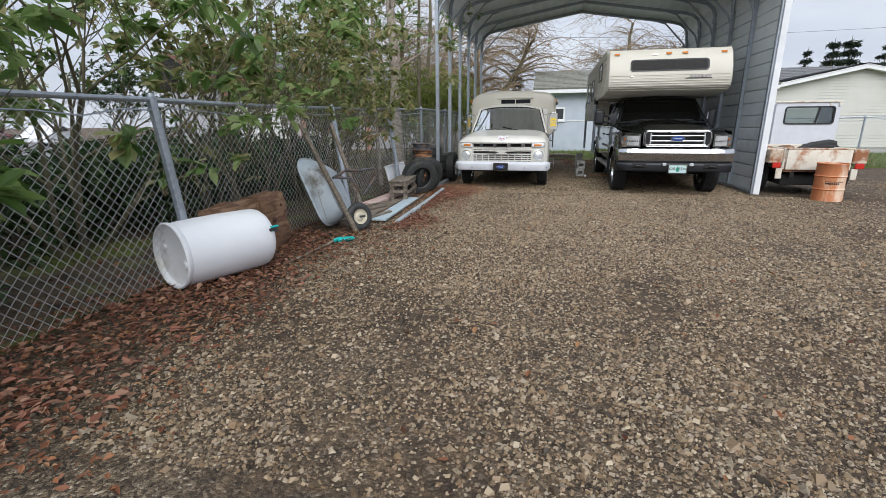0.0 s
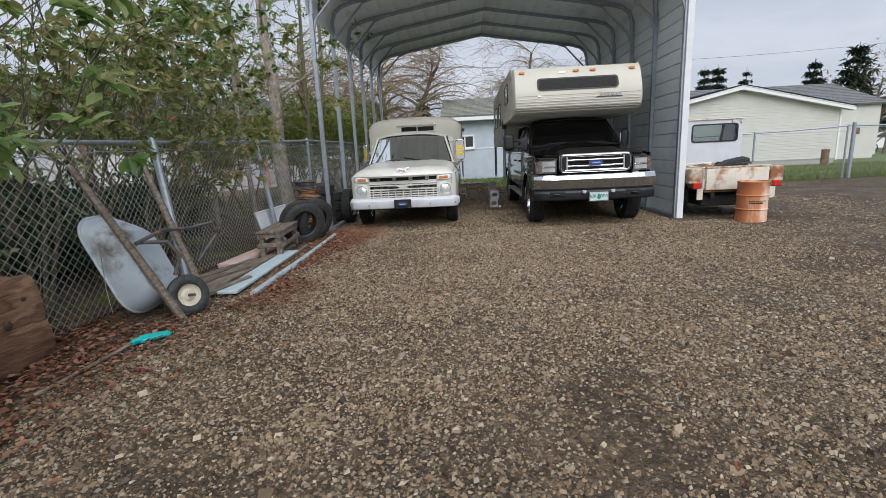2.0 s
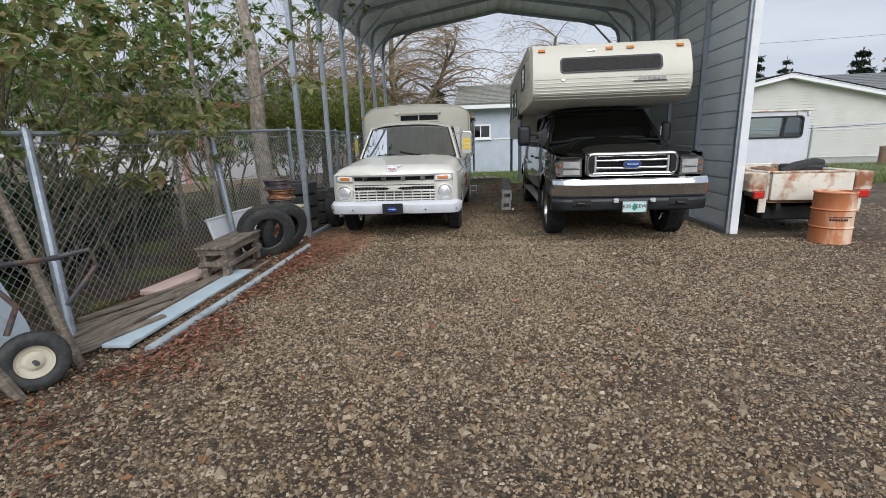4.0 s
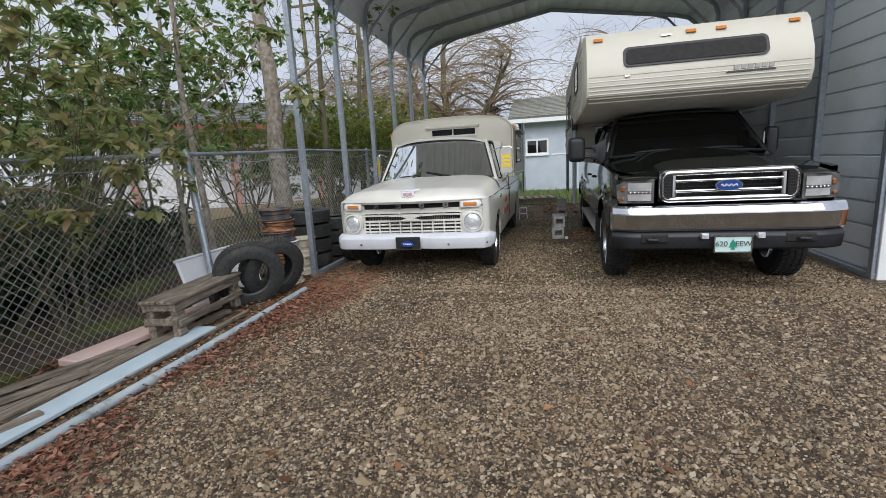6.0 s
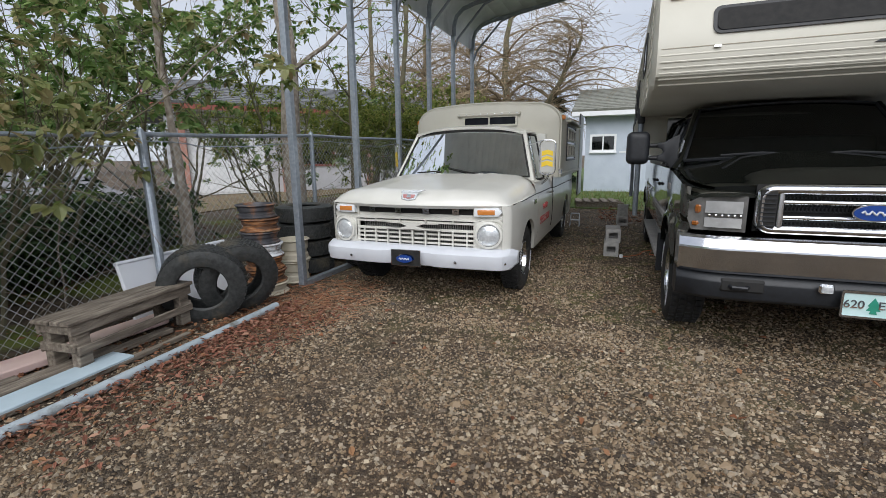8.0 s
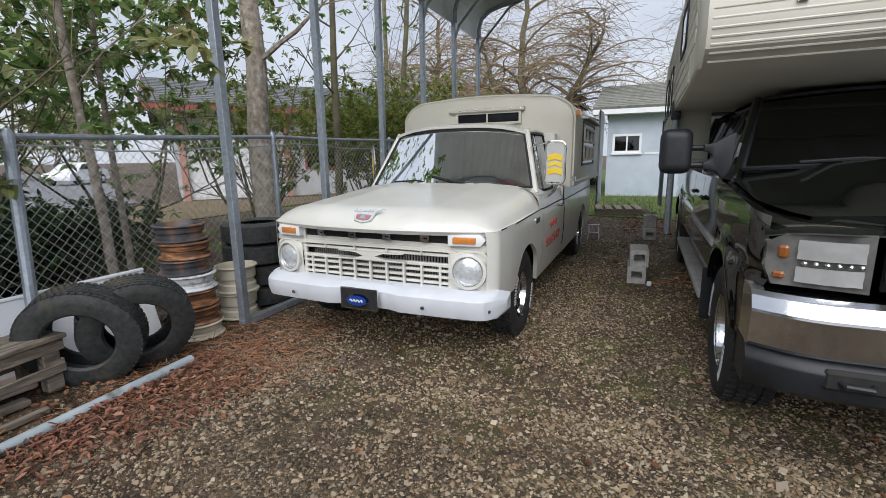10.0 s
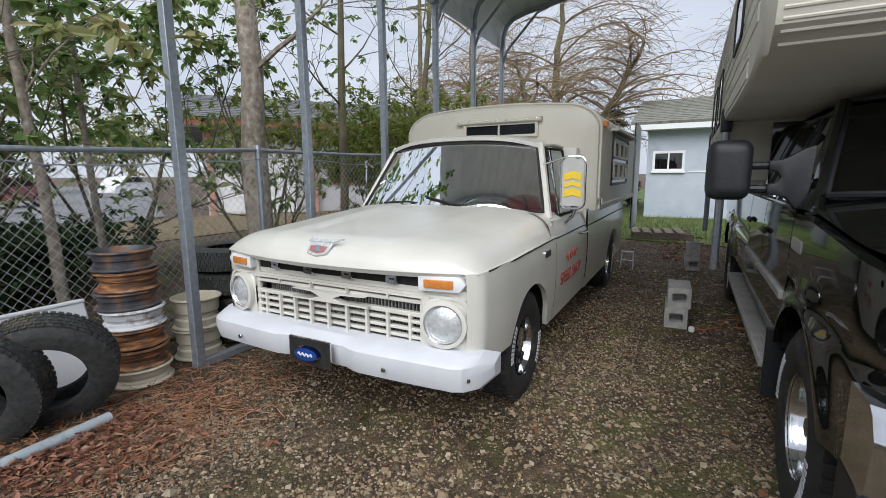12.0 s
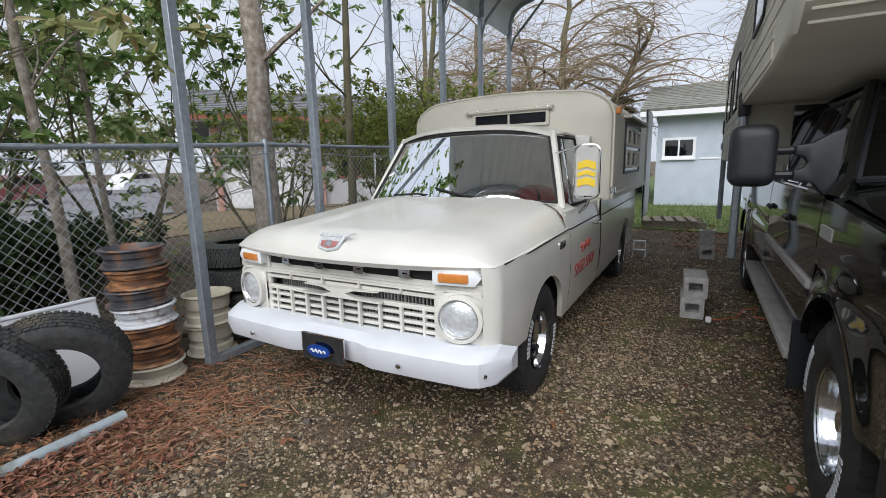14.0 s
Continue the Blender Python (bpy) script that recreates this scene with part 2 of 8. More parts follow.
def writing(text, size, material, parent, m, name="lettering", depth=0.002):
    """One raised mesh for each letter, centred on m."""
    def glyphs(body):
        cu = bpy.data.curves.new(name, "FONT")
        cu.body, cu.size, cu.extrude, cu.align_y = body, size, depth, "CENTER"
        tmp = bpy.data.objects.new(name, cu)
        scene.collection.objects.link(tmp)
        bpy.context.view_layer.update()
        me = bpy.data.meshes.new_from_object(tmp.evaluated_get(bpy.context.evaluated_depsgraph_get()))
        bpy.data.objects.remove(tmp)
        return me, max((v.co.x for v in me.vertices), default=0.0)
    wide = glyphs(text)[1]
    for i, ch in enumerate(text):
        if ch == " ":
            continue
        me, right = glyphs(ch)
        me.materials.clear()
        me.materials.append(MAT[material])
        ob = new(name, me)
        ob.parent = parent
        ob.matrix_basis = m @ pose(glyphs(text[:i + 1])[1] - right - wide / 2, 0, 0)


# ---- ground ----
def ground_material():
    m = bpy.data.materials.new("gravel_ground")
    m.use_nodes = True
    nt = m.node_tree
    b = nt.nodes["Principled BSDF"]
    co = nt.nodes.new("ShaderNodeTexCoord")
    def node(kind, **inputs):
        n = nt.nodes.new(kind)
        for k, v in inputs.items():
            n.inputs[k.replace("_", " ")].default_value = v
        return n
    def ramp(src, stops):
        r = nt.nodes.new("ShaderNodeValToRGB")
        while len(r.color_ramp.elements) < len(stops):
            r.color_ramp.elements.new(0.5)
        for e, (p, c) in zip(r.color_ramp.elements, stops):
            e.position, e.color = p, (*c, 1)
        nt.links.new(src, r.inputs["Fac"])
        return r.outputs["Color"]
    def mix(f, a, c):
        x = nt.nodes.new("ShaderNodeMix")
        x.data_type = "RGBA"
        nt.links.new(f, x.inputs[0])
        nt.links.new(a, x.inputs[6])
        nt.links.new(c, x.inputs[7])
        return x.outputs[2]
    vor = node("ShaderNodeTexVoronoi", Scale=75.0, Randomness=1.0)
    vor2 = node("ShaderNodeTexVoronoi", Scale=150.0, Randomness=1.0)
    big = node("ShaderNodeTexNoise", Scale=0.55, Detail=6.0)
    mid = node("ShaderNodeTexNoise", Scale=5.0, Detail=8.0)
    for n in (vor, vor2, big, mid):
        nt.links.new(co.outputs["Object"], n.inputs["Vector"])
    sep = nt.nodes.new("ShaderNodeSeparateColor")
    nt.links.new(vor.outputs["Color"], sep.inputs["Color"])
    stone = ramp(sep.outputs["Red"], [(0.0, (0.02, 0.014, 0.009)), (0.35, (0.085, 0.062, 0.039)), (0.7, (0.19, 0.145, 0.096)), (0.93, (0.33, 0.27, 0.195)), (1.0, (0.48, 0.42, 0.33))])
    soil = ramp(mid.outputs["Fac"], [(0.3, (0.044, 0.027, 0.016)), (0.7, (0.135, 0.088, 0.05))])
    patch = ramp(big.outputs["Fac"], [(0.38, (0.15, 0.15, 0.15)), (0.62, (0.75, 0.75, 0.75))])
    col = mix(patch, soil, stone)
    blot = node("ShaderNodeTexNoise", Scale=14.0, Detail=10.0, Roughness=0.75)
    damp = node("ShaderNodeTexNoise", Scale=1.6, Detail=5.0, Roughness=0.6)
    for n in (blot, damp):
        nt.links.new(co.outputs["Object"], n.inputs["Vector"])
    # the low end of tone also paints in shade between the stones
    tone = ramp(blot.outputs["Fac"], [(0.36, (0.32, 0.31, 0.3)), (0.5, (0.85, 0.85, 0.85)), (0.64, (1.55, 1.55, 1.55))])
    wet = ramp(damp.outputs["Fac"], [(0.4, (0.72, 0.69, 0.66)), (0.6, (1.15, 1.14, 1.12))])
    for factor in (tone, wet):
        x = nt.nodes.new("ShaderNodeMix")
        x.data_type, x.blend_type = "RGBA", "MULTIPLY"
        x.inputs[0].default_value = 1.0
        nt.links.new(col, x.inputs[6])
        nt.links.new(factor, x.inputs[7])
        col = x.outputs[2]
    # moss in the gap between the pickups
    green = node("ShaderNodeTexNoise", Scale=2.6, Detail=8.0, Roughness=0.7)
    nt.links.new(co.outputs["Object"], green.inputs["Vector"])
    far = nt.nodes.new("ShaderNodeVectorMath")
    far.operation = "DISTANCE"
    far.inputs[1].default_value = (0.9, 12.5, 0.0)
    nt.links.new(co.outputs["Object"], far.inputs[0])
    near = nt.nodes.new("ShaderNodeMapRange")
    near.inputs["From Min"].default_value, near.inputs["From Max"].default_value = 2.0, 4.5
    near.inputs["To Min"].default_value, near.inputs["To Max"].default_value = 1.0, 0.0
    nt.links.new(far.outputs["Value"], near.inputs["Value"])
    both = nt.nodes.new("ShaderNodeMath")
    both.operation = "MULTIPLY"
    nt.links.new(ramp(green.outputs["Fac"], [(0.47, (0, 0, 0)), (0.6, (0.8, 0.8, 0.8))]), both.inputs[0])
    nt.links.new(near.outputs["Result"], both.inputs[1])
    col = mix(both.outputs[0], col, ramp(mid.outputs["Fac"], [(0.3, (0.05, 0.055, 0.012)), (0.7, (0.15, 0.15, 0.04))]))
    nt.links.new(col, b.inputs["Base Color"])
    b.inputs["Roughness"].default_value = 0.85
    ad = nt.nodes.new("ShaderNodeMath")
    nt.links.new(vor.outputs["Distance"], ad.inputs[0])
    nt.links.new(vor2.outputs["Distance"], ad.inputs[1])
    bp = nt.nodes.new("ShaderNodeBump")
    bp.invert = True
    bp.inputs["Strength"].default_value, bp.inputs["Distance"].default_value = 0.8, 0.012
    nt.links.new(ad.outputs[0], bp.inputs["Height"])
    nt.links.new(bp.outputs["Normal"], b.inputs["Normal"])
    return m


MAT["gravel"] = ground_material()
MAT["grass_ground"] = shade("grass_ground", [(0.3, (0.05, 0.075, 0.02)), (0.55, (0.1, 0.15, 0.035)), (0.75, (0.15, 0.15, 0.06))], 3, rough=0.9, bump=0.5, bump_scale=40, grime=(0.1, 0.085, 0.05), grime_scale=0.6, grime_at=0.6)
MAT["dry_grass"] = shade("dry_grass", [(0.3, (0.09, 0.065, 0.035)), (0.55, (0.18, 0.13, 0.07)), (0.75, (0.11, 0.13, 0.04))], 5, rough=0.95, bump=0.5, bump_scale=40, grime=(0.1, 0.06, 0.04), grime_scale=0.8, grime_at=0.55)
MAT["moss_soil"] = shade("moss_soil", [(0.3, (0.035, 0.024, 0.016)), (0.55, (0.085, 0.062, 0.042)), (0.75, (0.15, 0.11, 0.075))], 6, rough=0.95, bump=0.7, bump_scale=30, grime=(0.12, 0.15, 0.02), grime_scale=0.9, grime_at=0.5)
MAT["asphalt"] = shade("asphalt", two_tone((0.14, 0.14, 0.15), (0.22, 0.22, 0.23)), 8, rough=0.85, bump=0.3, bump_scale=120, grime=(0.1, 0.1, 0.1), grime_scale=0.4)


def height(x, y):
    """Gentle unevenness of the yard, and the fall of the plot beyond the fence."""
    h = 0.012 * noise.noise((x * 0.7, y * 0.7, 0.3)) + 0.006 * noise.noise((x * 2.3, y * 2.3, 1.7))
    return h


def ground_sheet():
    xs = [-900, -300, -120, -60, -40, -30, -22, -16, -12, -9, -7, -5.5] + [-4.5 + 0.3 * i for i in range(51)] + [11.5, 13, 15, 18, 22, 30, 45, 80, 200, 900]
    ys = [-900, -200, -60, -25, -12, -7, -4] + [-2.5 + 0.3 * i for i in range(68)] + [18.5, 20, 22, 25, 28, 32, 40, 60, 120, 300, 900]
    bm = bmesh.new()
    rows = [[bm.verts.new((x, y, height(x, y))) for x in xs] for y in ys]
    for a, c in zip(rows, rows[1:]):
        for i in range(len(xs) - 1):
            bm.faces.new((a[i], a[i + 1], c[i + 1], c[i]))
    return tagged(part("ground", bm, "gravel"), "brown gravel yard with packed dirt patches", "ground", kind="structure")


ground = ground_sheet()


def strip(name, outline, z, material, label, category):
    bm = bmesh.new()
    top = [bm.verts.new((x, y, z)) for x, y in outline]
    bot = [bm.verts.new((x, y, z - 0.3)) for x, y in outline]
    bm.faces.new(top)
    for i in range(len(top)):
        j = (i + 1) % len(top)
        bm.faces.new((top[i], bot[i], bot[j], top[j]))
    bmesh.ops.recalc_face_normals(bm, faces=bm.faces[:])
    return tagged(part(name, bm, material), label, category, kind="structure")


strip("lawn", [(-3.0, 19.5), (1.0, 18.8), (4.6, 18.2), (9.2, 16.9), (20, 17.4), (60, 18), (60, 60), (-3.0, 60)], 0.03, "grass_ground", "patchy green lawn behind the wire fence", "lawn")
strip("soil_bed", [(-9.5, -6), (-3.22, -6), (-3.22, 24), (-9.5, 24)], 0.035, "moss_soil", "mossy brown soil under the shrubs", "soil")
strip("verge", [(-14.5, 14), (-9.5, 12.5), (-9.5, 34), (-14.5, 34)], 0.06, "dry_grass", "dry grass verge beside the street", "verge")
strip("road", [(-80, -30), (-9.6, -30), (-9.6, 12.4), (-14.6, 13.8), (-16, 18), (-80, 52)], 0.045, "asphalt", "grey asphalt street beyond the trees", "road")


# ---- carport ----
XL, XR, YF, YB = -2.45, 3.93, 10.17, 16.6
BAYS = [YF + i * (YB - YF) / 5 for i in range(6)]
EAVE, APEX = 3.83, 4.83
XC = (XL + XR) / 2


def arch(off=0.0):
    """Right half of the bow's centre line from eave to ridge, then the left half."""
    w = (XR - XL) / 2 + off
    half = [(w, EAVE), (w - 0.005, EAVE + 0.2), (w - 0.06, EAVE + 0.36), (w - 0.2, EAVE + 0.48), (w - 0.45, EAVE + 0.555)]
    pts = [(x, z + off * 0.9) for x, z in half] + [(0, APEX + off)]
    return [(XC + x, z) for x, z in pts] + [(XC - x, z) for x, z in pts[-2::-1]]


def square_bar(points, w, bm=None):
    return tube(points, w * 0.72, 4, bm)


def build_carport():
    port = thing("carport", "grey galvanized steel carport with a bowed sheet roof", "carport", pose(XC, YF, 0))
    s = Matrix.Translation((-XC, -YF, 0))
    def add(name, bm, mat, label="", parent=None, angle=35):
        bmesh.ops.transform(bm, matrix=s, verts=bm.verts)
        return part(name, bm, mat, parent or port, label, angle)
    for x in (XL, XR):
        for y in BAYS:
            add("leg", box(x - 0.035, x + 0.035, y - 0.035, y + 0.035, 0.05, EAVE, 0.004), "galvanized")
        add("base_rail", box(x - 0.035, x + 0.035, YF - 0.04, YB + 0.04, 0.0, 0.06, 0.004), "galvanized")
    for y in BAYS:
        bow = arch(-0.02)
        rings = []
        for x, z in bow:
            rings.append((x, y, z))
        bm = tube(rings, 0.042, 6)
        add("rafter", bm, "galvanized")
        for sgn, x in ((1, XL), (-1, XR)):
            pts = [(x + sgn * 0.02, y, EAVE - 0.3), (x + sgn * 0.1, y, EAVE - 0.08), (x + sgn * 0.66, y, EAVE + 0.5), (x + sgn * 0.9, y, EAVE + 0.58)]
            add("knee_brace", tube(pts, 0.024, 6), "galvanized")
    # roof skin with standing ribs that run front to back
    bow = arch(0.045)
    fine = []
    for (x0, z0), (x1, z1) in zip(bow, bow[1:]):
        d = math.hypot(x1 - x0, z1 - z0)
        n = max(1, round(d / 0.075))
        for k in range(n):
            f = k / n
            fine.append((x0 + (x1 - x0) * f, z0 + (z1 - z0) * f))
    fine.append(bow[-1])
    ribbed = []
    for i, (x, z) in enumerate(fine):
        ribbed.append((x, z + (0.022 if i % 4 == 0 else 0.0)))
    y0, y1 = YF - 0.12, YB + 0.12
    bm = loft([[(x, y, z) for x, z in ribbed] for y in (y0, y1)] + [[(x, y, z + 0.006) for x, z in ribbed] for y in (y1, y0)])
    add("roof_sheet", bm, "sheet_metal", "pale ribbed sheet roof", angle=20)
    for y in (y0 - 0.012, y1 + 0.012):
        edge = [[(x, y - 0.012, z + 0.03) for x, z in bow], [(x, y + 0.012, z + 0.03) for x, z in bow], [(x, y + 0.012, z - 0.05) for x, z in bow], [(x, y - 0.012, z - 0.05) for x, z in bow], [(x, y - 0.012, z + 0.03) for x, z in bow]]
        add("roof_trim", loft(edge), "sheet_metal", "white folded edge trim")
    add("valance", box(XL - 0.05, XL - 0.04, y0, y1, EAVE - 0.02, EAVE + 0.3, 0.002), "sheet_metal")
    # side wall of long horizontal sheets with dark laps
    z = 0.04
    while z < EAVE + 0.3:
        prof = [(XR + 0.068, z), (XR + 0.068, z + 0.016), (XR + 0.042, z + 0.024), (XR + 0.038, z + 0.12), (XR + 0.044, z + 0.24), (XR + 0.08, z + 0.24), (XR + 0.08, z)]
        add("wall_sheet", slab(prof, "y", YF - 0.03, YB + 0.06), "blue_sheet", "pale blue-grey ribbed wall sheet", angle=20)
        z += 0.242
    add("corner_trim", box(XR + 0.0, XR + 0.11, YF - 0.07, YF - 0.04, 0.0, EAVE + 0.42, 0.004), "sheet_metal", "weathered white corner trim")
    return port


build_carport()


# ---- wire fences ----
MAT["wire"] = shade("wire", two_tone((0.4, 0.42, 0.43), (0.54, 0.56, 0.57)), 20, rough=0.5, metal=0.4)


def mesh_fabric(parent, a, b, z0a, z1a, z0b, z1b, pitch=0.065, r=0.0021):
    """Zigzag wires between two points of a run; each wire is a three-sided bar."""
    a, b = Vector(a), Vector(b)
    length = (b - a).length
    d = (b - a) / length
    nrm = Vector((-d.y, d.x, 0))
    n = int(length / pitch)
    verts, faces = [], []
    def bar(p, q):
        k = len(verts)
        dd = (q - p).normalized()
        u = dd.cross(nrm)
        for c in (p, q):
            for ang in (90, 210, 330):
                verts.append(tuple(c + u * (r * math.cos(radians(ang))) + nrm * (r * math.sin(radians(ang)))))
        for i in range(3):
            j = (i + 1) % 3
            faces.append((k + i, k + j, k + 3 + j, k + 3 + i))
    for i in range(n):
        s = (i + 0.5) * pitch
        f = s / length
        z0, z1 = z0a + (z0b - z0a) * f, z1a + (z1b - z1a) * f
        m = max(1, round((z1 - z0) / pitch * 1.85))
        dz = (z1 - z0) / m
        sag = 0.03 * math.sin(s * 2.1) * math.sin(s * 0.7)
        for k in range(m):
            for side in (-1, 1):
                s0 = s + (pitch / 2 * side if k % 2 else 0)
                s1 = s + (0 if k % 2 else pitch / 2 * side)
                b0 = sag * math.sin(math.pi * k / m)
                b1 = sag * math.sin(math.pi * (k + 1) / m)
                bar(a + d * s0 + nrm * b0 + Vector((0, 0, z0 + dz * k)), a + d * s1 + nrm * b1 + Vector((0, 0, z0 + dz * (k + 1))))
    return soup("wire_mesh", verts, faces, "wire", parent)


def fence_run(label, posts, post_r=0.03, pitch=0.076, wire=0.0022):
    """posts: (x, y, base z, top z, lean in x at the base, lean in y at the base)."""
    f = thing("wire_fence", label, "fence")
    for x, y, z0, z1, lx, ly in posts:
        bm = tube([(x + lx, y + ly, z0), (x, y, z1 + 0.02)], post_r * (1.3 if lx else 1.0), 10)
        p = part("post", bm, "galvanized", f)
        part("cap", lathe([(0.0, 0.035), (0.02, 0.03), (post_r + 0.004, 0.0), (post_r + 0.004, -0.03)], 10, pose(x, y, z1 + 0.02)), "galvanized", p)
    for p, q in zip(posts, posts[1:]):
        mid = [(p[0] + (q[0] - p[0]) * t, p[1] + (q[1] - p[1]) * t, p[3] + (q[3] - p[3]) * t - 0.012 * math.sin(math.pi * t)) for t in (0, 0.25, 0.5, 0.75, 1)]
        part("top_rail", tube(mid, 0.021, 8), "galvanized", f)
        rnd = random.Random(int(p[1] * 10))
        loose = [(p[0] + 0.035, p[1] + (q[1] - p[1]) * t, p[3] + (q[3] - p[3]) * t - 0.05 - 0.05 * math.sin(math.pi * t) - rnd.uniform(0, 0.05)) if abs(p[0] - q[0]) < 0.5 else (p[0] + (q[0] - p[0]) * t, p[1] - 0.035, p[3] - 0.06 - rnd.uniform(0, 0.02)) for t in [k / 8 for k in range(9)]]
        part("tension_cable", tube(loose, 0.006, 5), "galvanized", f, "slack tension cable")
        o = mesh_fabric(f, (p[0], p[1], 0), (q[0], q[1], 0), 0.02, p[3] - 0.01, 0.02, q[3] - 0.01, pitch, wire)
        o["kind"] = "stuff"
    return f


side_fence = fence_run("galvanized chain-link fence along the planted edge", [
    (-3.25, -1.6, 0, 1.56, 0.0, 0), (-3.22, 0.8, 0, 1.56, 0.0, 0), (-3.2, 3.29, 0, 1.56, 0.1, 0.1), (-3.2, 6.55, 0, 1.6, 0.38, -0.36), (-3.2, 9.02, 0, 1.67, 0.3, -0.2),
    (-3.2, 11.5, 0, 1.75, 0, 0), (-3.2, 14.2, 0, 1.78, 0, 0), (-3.2, 17.0, 0, 1.78, 0, 0)])


# ---- vehicle parts ----
MAT["amber"] = shade("amber", two_tone((0.52, 0.17, 0.03), (0.62, 0.24, 0.06)), 30, rough=0.15, coat=0.5)
MAT["red_lens"] = shade("red_lens", two_tone((0.45, 0.02, 0.015), (0.55, 0.03, 0.02)), 30, rough=0.15, coat=0.5)
MAT["lamp_glass"] = shade("lamp_glass", two_tone((0.5, 0.53, 0.55), (0.75, 0.77, 0.78)), 45, rough=0.08, metal=0.35, coat=1.0, bump=0.2, bump_scale=70)
MAT["smoked_lamp"] = shade("smoked_lamp", two_tone((0.08, 0.08, 0.078), (0.24, 0.24, 0.235)), 9, rough=0.12, metal=0.3, coat=1.0, bump=0.05, bump_scale=25)
MAT["glass"] = glass_mat("glass", (0.55, 0.6, 0.6), gloss=1.85)
MAT["dark_glass"] = glass_mat("dark_glass", (0.16, 0.18, 0.18), gloss=1.8)
MAT["window_black"] = shade("window_black", two_tone((0.006, 0.007, 0.01), (0.02, 0.022, 0.028)), 3, rough=0.06, spec=0.15)
MAT["red_vinyl"] = shade("red_vinyl", two_tone((0.16, 0.012, 0.012), (0.24, 0.02, 0.018)), 12, rough=0.4)
MAT["red_letter"] = shade("red_letter", two_tone((0.32, 0.045, 0.045), (0.4, 0.09, 0.08)), 20, rough=0.5)
MAT["faded_red"] = shade("faded_red", two_tone((0.34, 0.13, 0.12), (0.44, 0.2, 0.19)), 40, rough=0.4, metal=0.3)
MAT["blue_oval"] = shade("blue_oval", two_tone((0.008, 0.04, 0.2), (0.012, 0.055, 0.26)), 20, rough=0.3)
MAT["yellow_tape"] = shade("yellow_tape", two_tone((0.75, 0.5, 0.02), (0.8, 0.58, 0.05)), 10, rough=0.5)
MAT["lamp_facet"] = shade("lamp_facet", two_tone((0.45, 0.46, 0.46), (0.65, 0.66, 0.66)), 8, rough=0.2, metal=0.45, coat=1.0, bump=0.08, bump_scale=30)
MAT["deep_amber"] = shade("deep_amber", two_tone((0.2, 0.065, 0.014), (0.3, 0.1, 0.022)), 40, rough=0.15, coat=0.6)
MAT["black_plastic"] = shade("black_plastic", two_tone((0.007, 0.008, 0.01), (0.014, 0.016, 0.02)), 30, rough=0.5, bump=0.06, bump_scale=300)
MAT["rim_dark"] = shade("rim_dark", two_tone((0.03, 0.03, 0.035), (0.1, 0.1, 0.11)), 8, rough=0.55, grime=(0.24, 0.11, 0.05), grime_scale=6, grime_at=0.5)
MAT["grey_plastic"] = shade("grey_plastic", two_tone((0.24, 0.235, 0.23), (0.33, 0.32, 0.31)), 10, rough=0.6)
MAT["plate_white"] = shade("plate_white", two_tone((0.4, 0.6, 0.58), (0.55, 0.7, 0.7)), 9, rough=0.4)
MAT["plate_green"] = shade("plate_green", two_tone((0.02, 0.2, 0.12), (0.03, 0.28, 0.2)), 9, rough=0.4)
MAT["cloth_white"] = shade("cloth_white", two_tone((0.6, 0.62, 0.66), (0.72, 0.74, 0.78)), 6, rough=0.9, bump=0.4, bump_scale=12)
MAT["mirror_back"] = shade("mirror_back", two_tone((0.4, 0.4, 0.385), (0.5, 0.5, 0.48)), 8, rough=0.45)


def skin_side(sign, y0, y1, n, top, bottom, width, lip=0.035, rows=9):
    """Outer skin of one flank: columns from the shoulder to the lower edge, with a turned-in lip."""
    rings = []
    for i in range(n + 1):
        y = y0 + (y1 - y0) * i / n
        zt, zb = top(y), bottom(y)
        col = [(sign * (width(y, zt) - 0.05), y, zt - 0.005)]
        for k in range(rows + 1):
            z = zt + (zb - zt) * k / rows
            col.append((sign * width(y, z), y, z))
        col.append((sign * (width(y, zb) - lip), y, zb + 0.003))
        col.append((sign * (width(y, zb) - lip), y, zb + 0.05))
        rings.append(col)
    return loft(rings)


def arch_edge(low, centres, r, cz):
    def f(y):
        z = low
        for c in centres:
            d = abs(y - c)
            if d < r:
                z = max(z, cz + math.sqrt(r * r - d * d) * 0.95)
        return z
    return f


